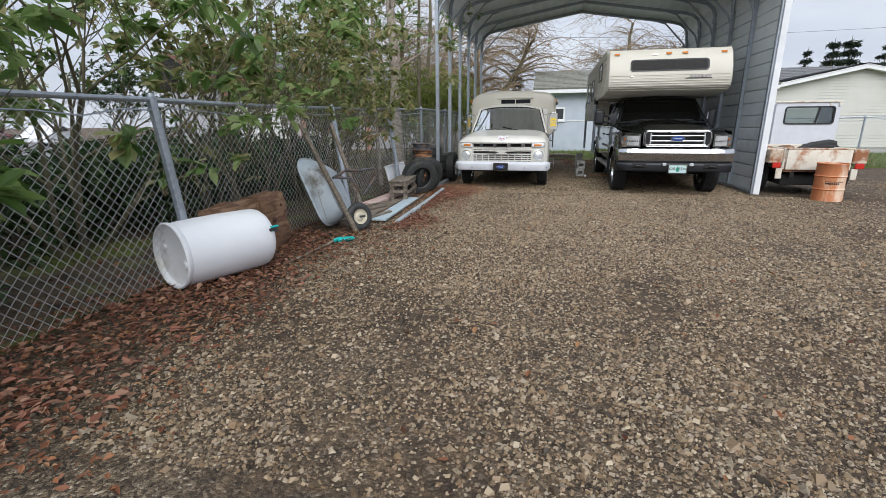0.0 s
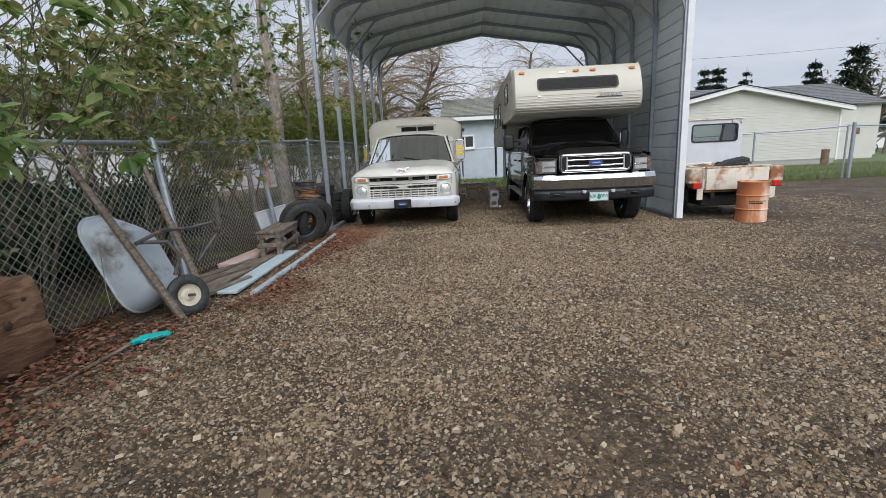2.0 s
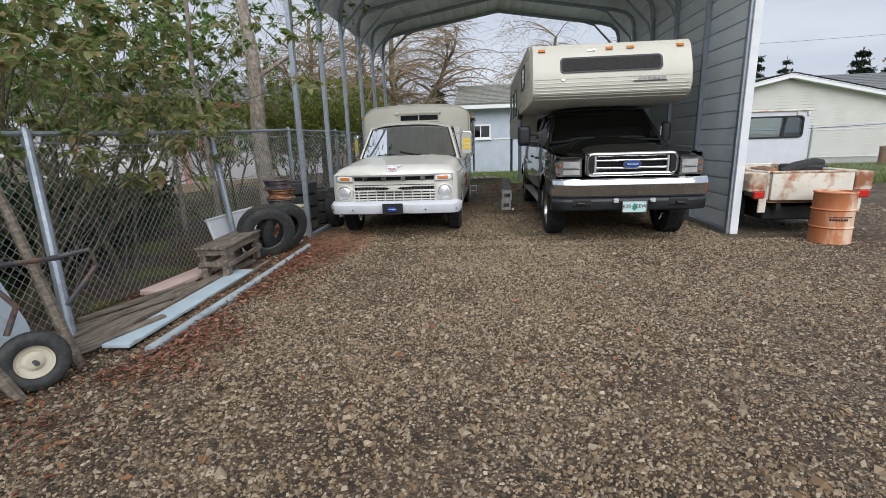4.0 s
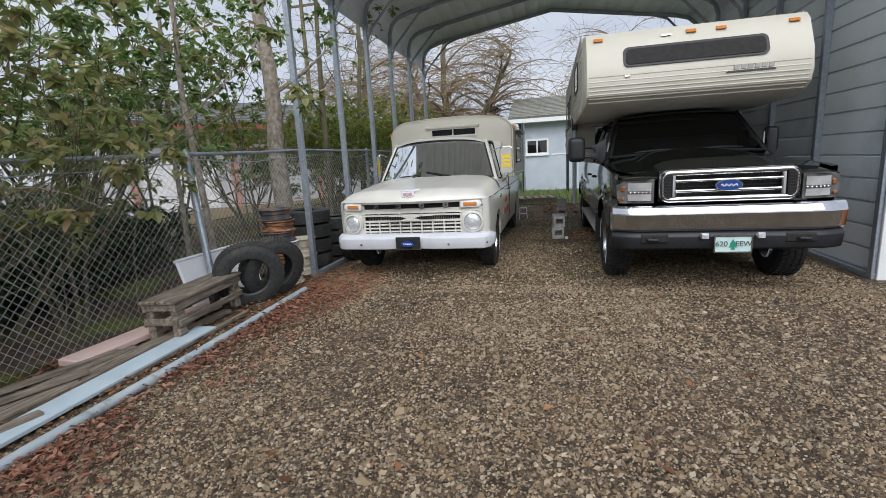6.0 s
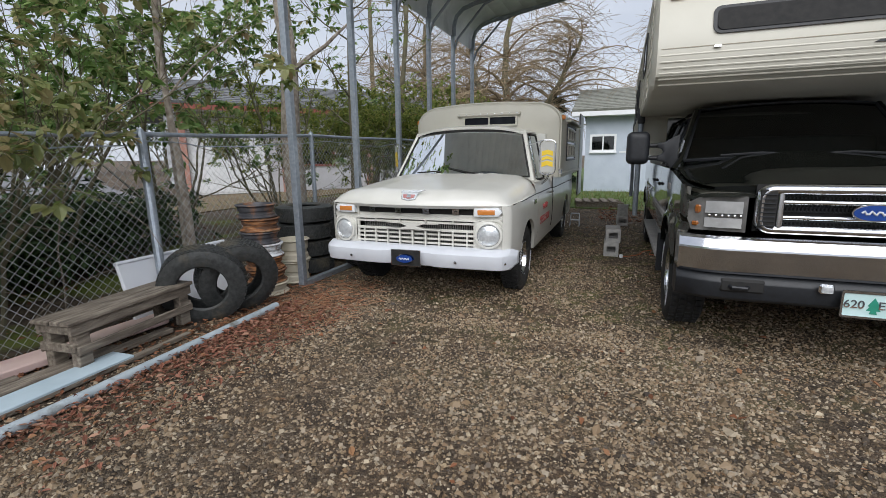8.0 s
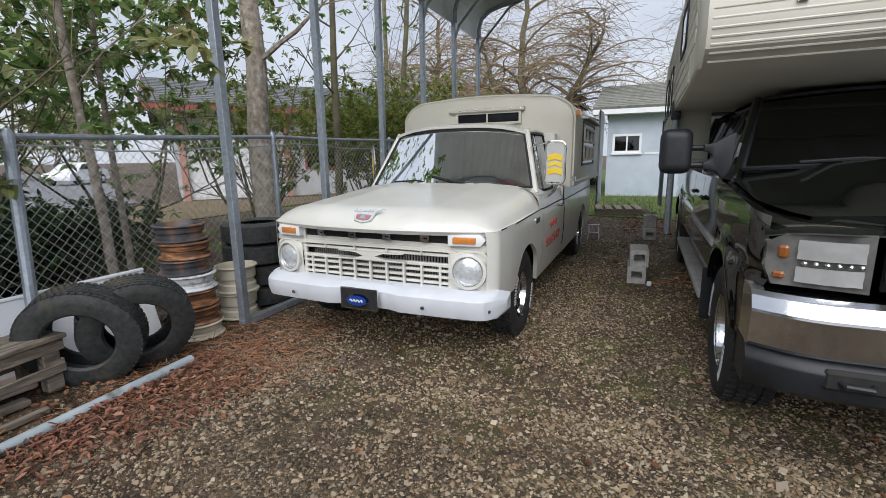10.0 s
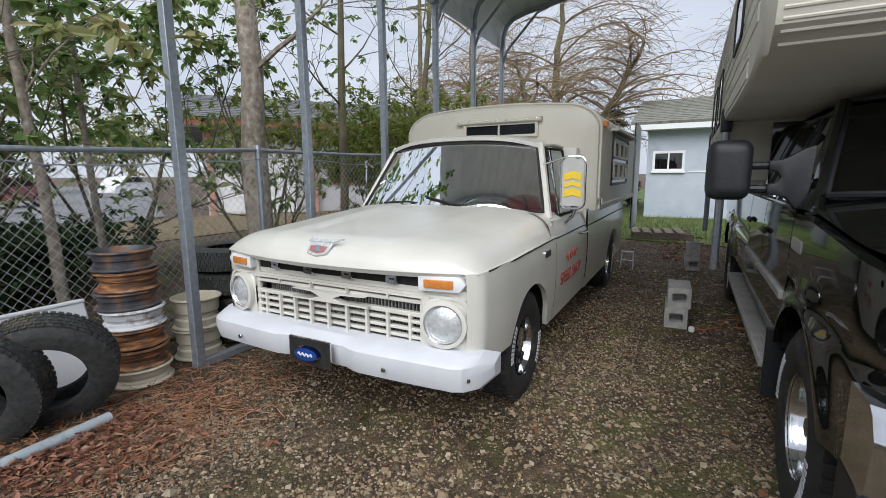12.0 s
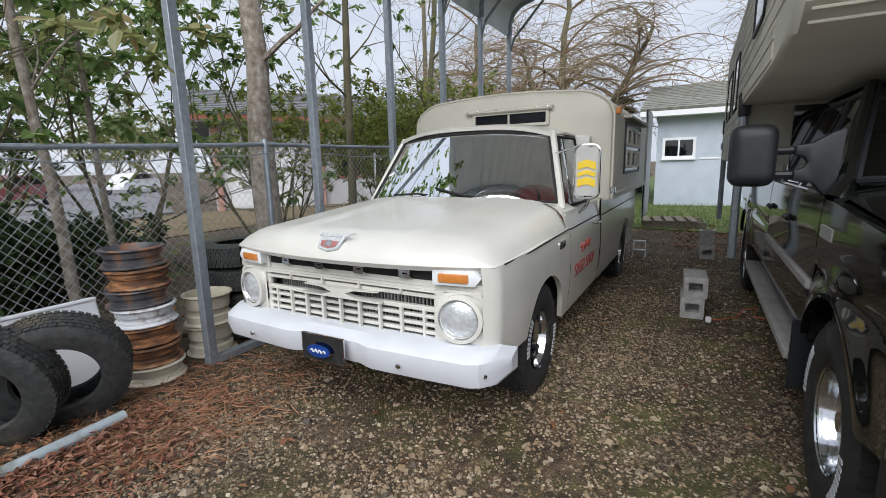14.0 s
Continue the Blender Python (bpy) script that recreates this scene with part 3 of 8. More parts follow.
def wheel(parent, x, y, r, w, rim_r, side, letters=True, style="slot"):
    """A tyre with tread blocks and raised white letters, and a bright rim; side is +1 or -1 for the outer face."""
    holder = part("wheel", lathe([(rim_r * 0.55, -w * 0.3), (rim_r, -w * 0.42), (rim_r, w * 0.42), (rim_r * 0.93, w * 0.3), (rim_r * 0.93, 0.0)], 36), "chrome", parent, "bright steel rim")
    holder.matrix_basis = pose(x, y, r - 0.004) @ pose(0, 0, 0, 0, 90 * side, 0)
    h = w / 2
    prof = [(rim_r - 0.005, -h * 0.78), (rim_r + 0.012, -h * 0.88), ((r + rim_r) / 2, -h), (r - 0.035, -h * 0.93), (r - 0.012, -h * 0.8), (r - 0.008, -h * 0.3), (r - 0.008, h * 0.3), (r - 0.012, h * 0.8), (r - 0.035, h * 0.93), ((r + rim_r) / 2, h), (rim_r + 0.012, h * 0.88), (rim_r - 0.005, h * 0.78), (rim_r - 0.005, -h * 0.78)]
    body = part("tyre", lathe(prof, 48), "rubber", holder, "black rubber tyre")
    bm = bmesh.new()
    n = 46
    for k in range(n):
        a = 2 * math.pi * k / n
        for j, (c, ww) in enumerate(((-0.62, 0.3), (-0.2, 0.3), (0.22, 0.3), (0.64, 0.3))):
            blk = box(-0.006, 0.008, -r * math.pi / n * 0.62, r * math.pi / n * 0.62, h * (c - ww / 2), h * (c + ww / 2))
            merge(bm, blk, Matrix.Rotation(a + (j % 2) * math.pi / n, 4, "Z") @ Matrix.Translation((r - 0.006, 0, 0)))
    tread = part("tread", bm, "rubber", holder)
    tread["kind"] = "stuff"
    if letters:
        bm = bmesh.new()
        rr = (r + rim_r) / 2 + 0.005
        for a0 in (70, 250):
            for k in range(9):
                a = radians(a0 + k * 5.2 - 20)
                blk = box(-0.022, 0.022, -0.009, 0.009, 0, 0.004)
                merge(bm, blk, Matrix.Rotation(a, 4, "Z") @ Matrix.Translation((rr, 0, h - 0.002)))
        part("raised_letters", bm, "white_paint", holder, "worn white raised sidewall letters")["kind"] = "stuff"
    hub = [(0.0, w * 0.3), (rim_r * 0.18, w * 0.3), (rim_r * 0.22, w * 0.12), (rim_r * 0.5, w * 0.1), (rim_r * 0.62, w * 0.2), (rim_r * 0.9, w * 0.16), (rim_r * 0.96, w * 0.36)]
    part("hubcap", lathe(hub, 36), "chrome", holder)
    for k in range(8):
        a = 2 * math.pi * k / 8
        if style == "slot":
            bm = slab([(rim_r * 0.66, -0.02), (rim_r * 0.86, -0.028), (rim_r * 0.86, 0.028), (rim_r * 0.66, 0.02)], "z", w * 0.185, w * 0.215)
        else:
            bm = lathe([(0.0, 0.012), (0.012, 0.01), (0.014, 0)], 8, pose(rim_r * 0.36, 0, w * 0.115))
        bmesh.ops.transform(bm, matrix=Matrix.Rotation(a, 4, "Z"), verts=bm.verts)
        part("vent_slot" if style == "slot" else "lug_nut", bm, "dark" if style == "slot" else "chrome", holder)
    return holder


def blue_oval(parent, m, w=0.13, h=0.055):
    """Oval badge with a pale rim and a plain pale script bar."""
    def ell(a, b):
        return [(a * math.cos(2 * math.pi * k / 28), b * math.sin(2 * math.pi * k / 28)) for k in range(28)]
    o = part("badge", slab(ell(w, h), "y", 0, 0.006), "chrome", parent, "small oval badge")
    o.matrix_basis = m
    part("badge_field", slab(ell(w * 0.93, h * 0.88), "y", -0.003, 0.002), "blue_oval", o)
    wave = [(-w * 0.6 + w * 1.2 * k / 12, -0.004, h * 0.22 * math.sin(k * 1.9)) for k in range(13)]
    part("badge_script", tube(wave, h * 0.13, 6), "white_paint", o)


# ---- the old cream pickup ----
def build_old_pickup():
    t = thing("pickup_truck", "old cream-white sixties pickup truck under the carport", "pickup truck", pose(-1.02, 9.98, 0))
    W = lambda y, z: (0.955 + 0.05 * math.sin(max(0.0, min(1.0, (y - 0.02) / 0.5)) * math.pi / 2)) - 0.16 * max(0, 0.7 - z) ** 1.6 - 0.5 * max(0, z - 0.86) ** 2 * 1.3 - 0.06 * max(0.0, 1 - (y - 0.09) / 0.07) ** 2
    top = lambda y: 0.985 + 0.035 * min(1, y / 1.6)
    under = arch_edge(0.36, (0.95, 4.42), 0.43, 0.36)
    low = lambda y: 0.49 if y < 0.53 else under(y)
    for s in (-1, 1):
        f = part("front_fender", skin_side(s, 0.09, 1.52, 60, top, low, W), "cream_paint", t)
        d = part("door", skin_side(s, 1.53, 2.58, 10, lambda y: 1.13, low, lambda y, z: W(y, z) if z < 1.0 else W(y, 1.0) - 0.25 * (z - 1.0)), "cream_paint", t)
        part("handle", tube([(s * 1.0, 2.34, 0.95), (s * 1.045, 2.36, 0.955), (s * 1.045, 2.48, 0.955), (s * 1.0, 2.5, 0.95)], 0.009, 8), "chrome", d, "chrome door handle")
        part("cab_corner", skin_side(s, 2.585, 2.686, 2, lambda y: 1.13, low, lambda y, z: W(y, min(z, 1.0)) - 0.25 * max(0, z - 1.0)), "cream_paint", t)
        part("bed_side", skin_side(s, 2.688, 5.3, 68, lambda y: 1.15, low, lambda y, z: W(y, min(z, 0.98)) + 0.008), "cream_paint", t)
        # pressed moulding line along the flank, its shade drawn as a dark bar
        part("side_moulding", tube([(s * (W(y, top(y)) + 0.002), y, 0.985 + 0.02 * min(1, y / 1.6)) for y in (0.2, 0.6, 1.0, 1.5)] + [(s * (W(y, 1.0) + 0.004), y, 1.0) for y in (1.56, 2.0, 2.57)] + [(s * (W(y, 0.98) + 0.012), y, 0.985) for y in (2.72, 3.5, 5.28)], 0.005, 6), "dark", t, "dark shade line along the flank crease")
        part("fender_badge", slab(rounded(1.2, 1.34, 0.9, 0.955, 0.02), "x", s * 0.99, s * 1.012, 0.004), "chrome", t, "chrome fender badge")
        part("wheel_well", box(s * 0.6, s * 0.62, 0.45, 1.45, 0.35, 0.9), "dark", t)
        part("wheel_well", box(s * 0.6, s * 0.62, 3.94, 4.94, 0.35, 0.95), "dark", t)
    # bonnet: a blunt rounded nose, then a long crowned lid
    rings = []
    for i in range(25):
        if i < 9:
            ph = radians(90 * i / 8)
            y, lift, f = 0.09 + 0.26 * (1 - math.cos(ph)), math.sin(ph), 0.0
        else:
            f = (i - 8) / 16
            y, lift = 0.35 + 1.14 * f, 1.0
        edge = 0.985 + 0.035 * f
        crown = (0.145 + 0.065 * f) * lift
        half = 0.95 + 0.025 * min(1, y)
        row = []
        for k in range(29):
            u = -1 + 2 * k / 28
            bead = 0.014 * math.exp(-((abs(u) - 0.46) / 0.05) ** 2) * lift
            row.append((u * half, y - 0.045 * (1 - u * u) * (1 - lift * 0.6) * (1 - f) + 0.03 * abs(u) ** 6 * (1 - f), edge + crown * (1 - abs(u) ** 9) ** 0.6 * (0.92 + 0.08 * (1 - u * u)) + bead))
        rings.append(row)
    lipr = [(x * 0.985, y + 0.03, z - 0.03) for x, y, z in rings[0]]
    part("bonnet", loft([lipr] + rings), "cream_paint", t, "slightly dusty cream bonnet", 50)
    # pale tone on emblem and wings paints in the chrome's bright reflection
    badge = part("bonnet_emblem", slab([(-0.07, 0.035), (-0.06, -0.03), (0.0, -0.045), (0.06, -0.03), (0.07, 0.035)], "y", 0.0, 0.014, 0.003), "lamp_glass", t, "chrome shield emblem with a painted bright reflection")
    badge.matrix_basis = pose(0, 0.088, 1.075, -38, 0, 0) @ Matrix.Diagonal((1.25, 1, 1.25, 1))
    part("emblem_field", slab([(-0.05, 0.008), (-0.044, -0.02), (0.0, -0.031), (0.044, -0.02), (0.05, 0.008)], "y", -0.003, 0.004), "faded_red", badge)
    part("emblem_wings", slab([(-0.075, 0.03), (0.075, 0.03), (0.125, 0.055), (0.05, 0.045), (-0.05, 0.045), (-0.06, 0.05)], "y", -0.004, 0.012), "lamp_glass", badge)
    part("emblem_mark", slab([(-0.02, -0.02), (0.02, -0.02), (0.012, 0.01), (-0.012, 0.01)], "y", -0.006, 0.0), "chrome", badge)
    for s in (-1, 1):
        cowl_rows = []
        for f in (0.0, 0.25, 0.5, 0.75, 1.0):
            y = 1.43 + 0.42 * f
            cowl_rows.append([(s * (x + dx * f), y, z + dz * f) for x, dx, z, dz in ((0.985, 0.01, 0.96, 0.02), (0.98, 0.005, 1.04, 0.03), (0.96, -0.005, 1.1, 0.03), (0.92, -0.01, 1.15, 0.0), (0.85, 0.03, 1.19, -0.02), (0.74, 0.1, 1.2, -0.03))])
        part("cowl_side", loft(cowl_rows), "cream_paint", t, "", 60)
    # front panel
    part("nose_bar", box(-0.915, 0.915, 0.11, 0.17, 0.952, 0.985, 0.008), "cream_paint", t)
    part("letter_slot", box(-0.64, 0.64, 0.15, 0.2, 0.89, 0.953), "dark", t)
    for k in range(4):
        c = -0.45 + 0.3 * k
        part("bonnet_letter", frame_band(rounded(c - 0.034, c + 0.034, 0.896, 0.947, 0.008), rounded(c - 0.012, c + 0.02, 0.918, 0.927, 0.003), "y", 0.138, 0.152), "chrome", t, "chrome letter block")
    part("grille_header", box(-0.925, 0.925, 0.11, 0.18, 0.838, 0.892, 0.014, seg=2), "cream_paint", t)
    for s in (-1, 1):
        # pale paint on the frame stands for sky reflected in its chrome
        sg = part("turn_signal", slab([(s * (0.765 + x), z) for x, z in ((-0.125, 0.886), (0.1, 0.886), (0.135, 0.93), (0.1, 0.967), (-0.125, 0.967))], "y", 0.088, 0.18, 0.008, seg=2), "sheet_metal", t, "amber turn signal in a chrome frame painted sky-bright")
        part("signal_lens", box(s * 0.755 - 0.08, s * 0.755 + 0.08, 0.078, 0.1, 0.904, 0.95, 0.008, seg=2), "amber", sg)
        part("bezel_panel", slab(rounded(s * 0.785 - 0.14, s * 0.785 + 0.14, 0.562, 0.842, 0.075, 6), "y", 0.115, 0.2, 0.006), "cream_paint", t)
        part("corner_panel", box(min(s * 0.62, s * 0.925), max(s * 0.62, s * 0.925), 0.135, 0.165, 0.5, 0.984, 0.006), "cream_paint", t)
        ring = part("headlight", lathe([(0.13, 0.0), (0.128, 0.045), (0.108, 0.05), (0.098, 0.03)], 36, pose(s * 0.78, 0.125, 0.712, 90, 0, 0)), "cream_paint", t, "round sealed-beam headlight")
        part("lens", lathe([(0.0, 0.052), (0.04, 0.049), (0.075, 0.04), (0.1, 0.025)], 36, pose(s * 0.78, 0.118, 0.712, 90, 0, 0)), "lamp_glass", ring)
        part("rim_ring", lathe([(0.1, 0.03), (0.104, 0.04), (0.108, 0.03)], 36, pose(s * 0.78, 0.115, 0.712, 90, 0, 0)), "chrome", ring)
    part("grille_backing", box(-0.68, 0.68, 0.235, 0.25, 0.53, 0.85), "dark", t)
    fins = bmesh.new()
    for k in range(54):
        x = -0.6 + 1.2 * k / 53
        box(x - 0.004, x + 0.004, 0.222, 0.236, 0.56, 0.84, bm=fins)
    part("radiator_core", fins, "grey_plastic", t)["kind"] = "stuff"
    g = part("grille", frame_band(rounded(-0.69, 0.69, 0.535, 0.845, 0.02), rounded(-0.645, 0.645, 0.565, 0.832, 0.01), "y", 0.12, 0.19), "cream_paint", t, "cream stamped grille")
    for z, h in ((0.806, 0.011), (0.733, 0.013), (0.69, 0.0095), (0.645, 0.0095), (0.602, 0.0095)):
        part("grille_bar", box(-0.66, 0.66, 0.13, 0.165, z - h, z + h, 0.004), "cream_paint", g)
    for s in (-1, 1):
        part("grille_wing", slab([(s * 0.05, 0.77), (s * 0.12, 0.793), (s * 0.28, 0.797), (s * 0.28, 0.8), (s * 0.0, 0.8), (0, 0.74), (s * 0.3, 0.735), (s * 0.3, 0.745), (s * 0.13, 0.747)][::s], "y", 0.125, 0.17), "cream_paint", g)
    for k in range(9):
        x = -0.56 + 1.12 * k / 8
        part("grille_upright", box(x - 0.008, x + 0.008, 0.135, 0.16, 0.57, 0.733, 0.002), "cream_paint", g)
    for x in (-0.42, -0.14, 0.14, 0.42):
        part("grille_upright", box(x - 0.006, x + 0.006, 0.14, 0.165, 0.806, 0.84, 0.002), "cream_paint", g)
    part("grille_surround", frame_band(rounded(-0.93, 0.93, 0.535, 0.858, 0.1, 6), rounded(-0.91, 0.91, 0.553, 0.842, 0.087, 6), "y", 0.105, 0.15), "cream_paint", t, "pressed ridge round grille and headlights")
    part("lower_valance", box(-0.95, 0.95, 0.125, 0.25, 0.5, 0.556, 0.012), "cream_paint", t)
    # bumper
    rings = []
    for k in range(41):
        u = -1 + 2 * k / 40
        x = 1.035 * u
        y = -0.03 + 0.19 * (max(0, abs(u) - 0.84) / 0.16) ** 2.2 + 0.05 * u * u
        dip = 0.035 * max(0.0, min(1.0, (0.29 - abs(x)) / 0.08))
        e = 0.045 * (max(0, abs(u) - 0.94) / 0.06) ** 2
        back = max(y + 0.08, min(y + 0.17, 0.21))
        z = 0.395
        rings.append([(x, back, z + e), (x, y + 0.045 + dip, z - 0.002 + e), (x, y + 0.012 + dip, z + 0.01 + e), (x, y - 0.012 + dip, z + 0.085 + 0.4 * e), (x, y - 0.008 + dip, z + 0.14 - 0.5 * e), (x, y + 0.004 + dip, z + 0.153 - 0.6 * e), (x, y + 0.07 + 0.5 * dip, z + 0.183 - 0.7 * e), (x, back, z + 0.187 - 0.7 * e)])
    b = part("front_bumper", loft(rings, closed=True, caps=True), "white_paint", t, "white-painted front bumper", 24)
    for x in (-0.62, 0.5, 0.95, -0.95):
        part("bumper_bolt", lathe([(0.0, 0.008), (0.012, 0.006), (0.015, 0)], 10, pose(x, -0.036 + (0.09 if abs(x) > 0.9 else 0.0), 0.468, 90, 0, 0)), "chrome", b)
    pl = part("front_plate", slab(rounded(-0.155, 0.155, 0.43, 0.585, 0.01), "y", -0.068, -0.058), "dark", t, "black plate with a blue oval")
    blue_oval(pl, pose(0.0, -0.072, 0.505), 0.09, 0.042)
    pl.matrix_basis = pose(0, 0.012, -0.025)
    part("plate_rim", frame_band(rounded(-0.158, 0.158, 0.427, 0.588, 0.01), rounded(-0.152, 0.152, 0.433, 0.582, 0.008), "y", -0.07, -0.06), "chrome", pl)
    # cab
    def brow(u, f):
        """Windscreen surface: u across, f from the base to the top."""
        half = 0.865 + (0.70 - 0.865) * f
        y = 1.46 + 0.40 * f + (0.16 - 0.07 * f) * abs(u) ** 2.6
        return (u * half, y, 1.19 + 0.01 * (1 - u * u) + (0.535 + 0.025 * (1 - u * u)) * f)
    rings = [[brow(-1 + 2 * k / 16, f / 6) for k in range(17)] for f in range(7)]
    ws = part("windscreen", loft(rings), "glass", t, "curved windscreen with reflected branches", 80)
    ws.visible_shadow = False
    loop = [brow(-1 + 2 * k / 16, 0) for k in range(17)] + [brow(1, f / 6) for f in range(1, 7)] + [brow(1 - 2 * k / 16, 1) for k in range(1, 17)] + [brow(-1, 1 - f / 6) for f in range(1, 7)]
    part("windscreen_seal", tube(loop, 0.014, 6), "dark", t, "black rubber windscreen seal")
    part("cowl", loft([[(u * 0.97, 1.48, 1.1 + 0.13 * (1 - abs(u) ** 3.2)) for u in [k / 10 - 1 for k in range(21)]], [(u * 0.94, 1.5 + 0.14 * abs(u) ** 2.6, 1.14 + 0.075 * (1 - abs(u) ** 3.2)) for u in [k / 10 - 1 for k in range(21)]]]), "cream_paint", t)
    roof = []
    for i in range(15):
        f = i / 14
        y = 1.825 + (2.69 - 1.825) * f
        half = 0.735 + 0.03 * math.sin(math.pi * f)
        edge = 1.725 + 0.02 * math.sin(math.pi * f)
        rise = 0.1 * math.sin(math.pi * (f * 0.6 + 0.28)) ** 0.7
        row = []
        for k in range(21):
            u = -1 + 2 * k / 20
            row.append((u * half, y + 0.09 * abs(u) ** 2.6 * (1 - f), edge + rise * (1 - abs(u) ** 3)))
        roof.append(row)
    front_lip = [(x, y + 0.012, z - 0.03) for x, y, z in roof[0]]
    part("cab_roof", loft([front_lip] + roof), "cream_paint", t, "", 60)
    for s in (-1, 1):
        part("windscreen_pillar", tube([(s * 0.9, 1.62, 1.13), (s * 0.88, 1.66, 1.2), (s * 0.725, 1.97, 1.735)], [0.04, 0.035, 0.028], 8), "cream_paint", t)
        part("drip_rail", tube([(s * 0.735, 1.95, 1.715), (s * 0.765, 2.2, 1.738), (s * 0.765, 2.5, 1.735), (s * 0.75, 2.68, 1.72)], 0.013, 6), "cream_paint", t)
        part("rear_pillar", slab([(2.5, 1.12), (2.69, 1.12), (2.69, 1.73), (2.56, 1.73)], "x", s * 0.9, s * 0.76, 0.01), "cream_paint", t)
        win = [(s * 0.9, 1.72, 1.14), (s * 0.9, 2.5, 1.14), (s * 0.765, 2.55, 1.7), (s * 0.75, 2.02, 1.7)]
        bm = bmesh.new()
        bm.faces.new([bm.verts.new(p) for p in win])
        sw = part("side_window", bm, "glass", t)
        sw.visible_shadow = False
        part("window_seal", tube(win + [win[0]], 0.012, 6), "dark", sw)
        part("quarter_bar", tube([(s * 0.9, 1.98, 1.14), (s * 0.765, 2.1, 1.7)], 0.01, 6), "chrome", sw)
        # towing mirror on a bright hoop
        ring = rounded(0.965, 1.15, 1.215, 1.615, 0.055, 5)
        mm = part("side_mirror", tube([(s * x, 1.74, z) for x, z in ring + ring[:1]], 0.009, 8), "chrome", t, "chrome hoop mirror with yellow tape chevrons")
        part("hoop_stay", tube([(s * 0.8, 1.8, 1.56), (s * 0.9, 1.76, 1.585), (s * 0.99, 1.74, 1.612)], 0.008, 6), "chrome", mm)
        part("mirror_head", slab([(s * x, z) for x, z in rounded(0.975, 1.135, 1.235, 1.595, 0.03, 4)], "y", 1.738, 1.748), "mirror_back", mm, "pale grey mirror back")
        for z, d in ((1.3, 0.055), (1.375, 0.035), (1.43, 0.055)):
            part("tape_strip", slab([(s * 0.988, z), (s * 1.055, z + 0.022), (s * 1.122, z), (s * 1.122, z + d), (s * 1.055, z + d + 0.022), (s * 0.988, z + d)], "y", 1.732, 1.737), "yellow_tape", mm)
        if s < 0:
            mm.matrix_basis = pose(-0.93, 1.75, 0, 0, 0, -52) @ pose(0.93, -1.75, 0)
        part("mirror_arm", tube([(s * 0.96, 1.9, 1.08), (s * 1.04, 1.85, 1.15), (s * 1.08, 1.78, 1.23)], 0.012, 8), "chrome", mm)
    part("cab_back", frame_band(rounded(-0.88, 0.88, 1.1, 1.74, 0.06), rounded(-0.55, 0.55, 1.28, 1.62, 0.05), "y", 2.66, 2.69), "cream_paint", t)
    # inside the cab
    part("cab_floor", box(-0.85, 0.85, 1.5, 2.66, 0.45, 0.5), "dark", t)
    part("firewall", box(-0.9, 0.9, 1.5, 1.54, 0.45, 1.12), "dark", t)
    part("dashboard", box(-0.84, 0.84, 1.6, 1.85, 1.0, 1.165, 0.04, seg=2), "white_paint", t, "pale dashboard top")
    part("bench_seat", box(-0.78, 0.78, 2.35, 2.6, 0.75, 1.3, 0.08, seg=3), "red_vinyl", t, "dark red vinyl bench seat")
    part("bench_cushion", box(-0.78, 0.78, 1.95, 2.45, 0.65, 0.85, 0.06, seg=3), "red_vinyl", t)
    for x0, x1, h in ((-0.74, -0.3, 1.36), (-0.36, 0.18, 1.47)):
        rows = []
        for i in range(7):
            f = i / 6
            rows.append([(x0 + (x1 - x0) * k / 8, 2.2 + 0.1 * f + 0.02 * math.sin(k * 2.1 + i), 1.0 + (h - 1.0) * f * (1 - 0.3 * abs(k / 4 - 1) ** 3)) for k in range(9)])
        part("seat_cover", loft(rows), "cloth_white", t, "pale folded cloth over the seat", 60)
    sw = lathe([(0.2 + 0.013 * math.cos(a * math.pi / 4), 0.013 * math.sin(a * math.pi / 4)) for a in range(9)], 32, pose(0.42, 1.95, 1.22, -62, 0, 0))
    st = part("steering_wheel", sw, "dark", t, "thin dark steering wheel")
    part("steering_column", tube([(0.42, 1.95, 1.22), (0.42, 1.7, 1.05)], 0.03, 8), "dark", st)
    part("interior_mirror", box(-0.09, 0.09, 1.86, 1.885, 1.58, 1.635, 0.012, seg=2), "white_paint", t, "pale rear-view mirror")
    for x in (-0.42, 0.12):
        wp = part("wiper", tube([(x, 1.44, 1.215), (x + 0.2, 1.5, 1.235)], 0.007, 6), "chrome", t)
        part("wiper_blade", tube([(x - 0.12, 1.475, 1.24), (x + 0.12, 1.48, 1.255), (x + 0.33 , 1.535, 1.225)] if x < 0 else [(x - 0.26, 1.52, 1.3), (x, 1.475, 1.25), (x + 0.24, 1.5, 1.215)], 0.009, 6), "dark", wp)
    # underside and bed
    part("chassis", box(-0.55, 0.55, 0.3, 5.0, 0.35, 0.5), "dark", t)
    part("bed_floor", box(-0.9, 0.9, 2.72, 5.08, 0.6, 0.64), "dark", t)
    part("bed_front", box(-0.985, 0.985, 2.694, 2.71, 0.5, 1.14), "cream_paint", t)
    part("tailgate", box(-0.9, 0.9, 5.25, 5.3, 0.55, 1.1, 0.01), "cream_paint", t)
    part("rear_bumper", box(-0.95, 0.95, 5.32, 5.44, 0.42, 0.58, 0.02), "white_paint", t)
    part("axle", tube([(-0.8, 0.95, 0.33), (0.8, 0.95, 0.33)], 0.04, 8), "dark", t)
    part("axle", tube([(-0.8, 4.42, 0.33), (0.8, 4.42, 0.33)], 0.05, 8), "dark", t)
    for s in (-1, 1):
        for y in (0.95, 4.42):
            wheel(t, s * 0.87, y, 0.358, 0.22, 0.2, s)
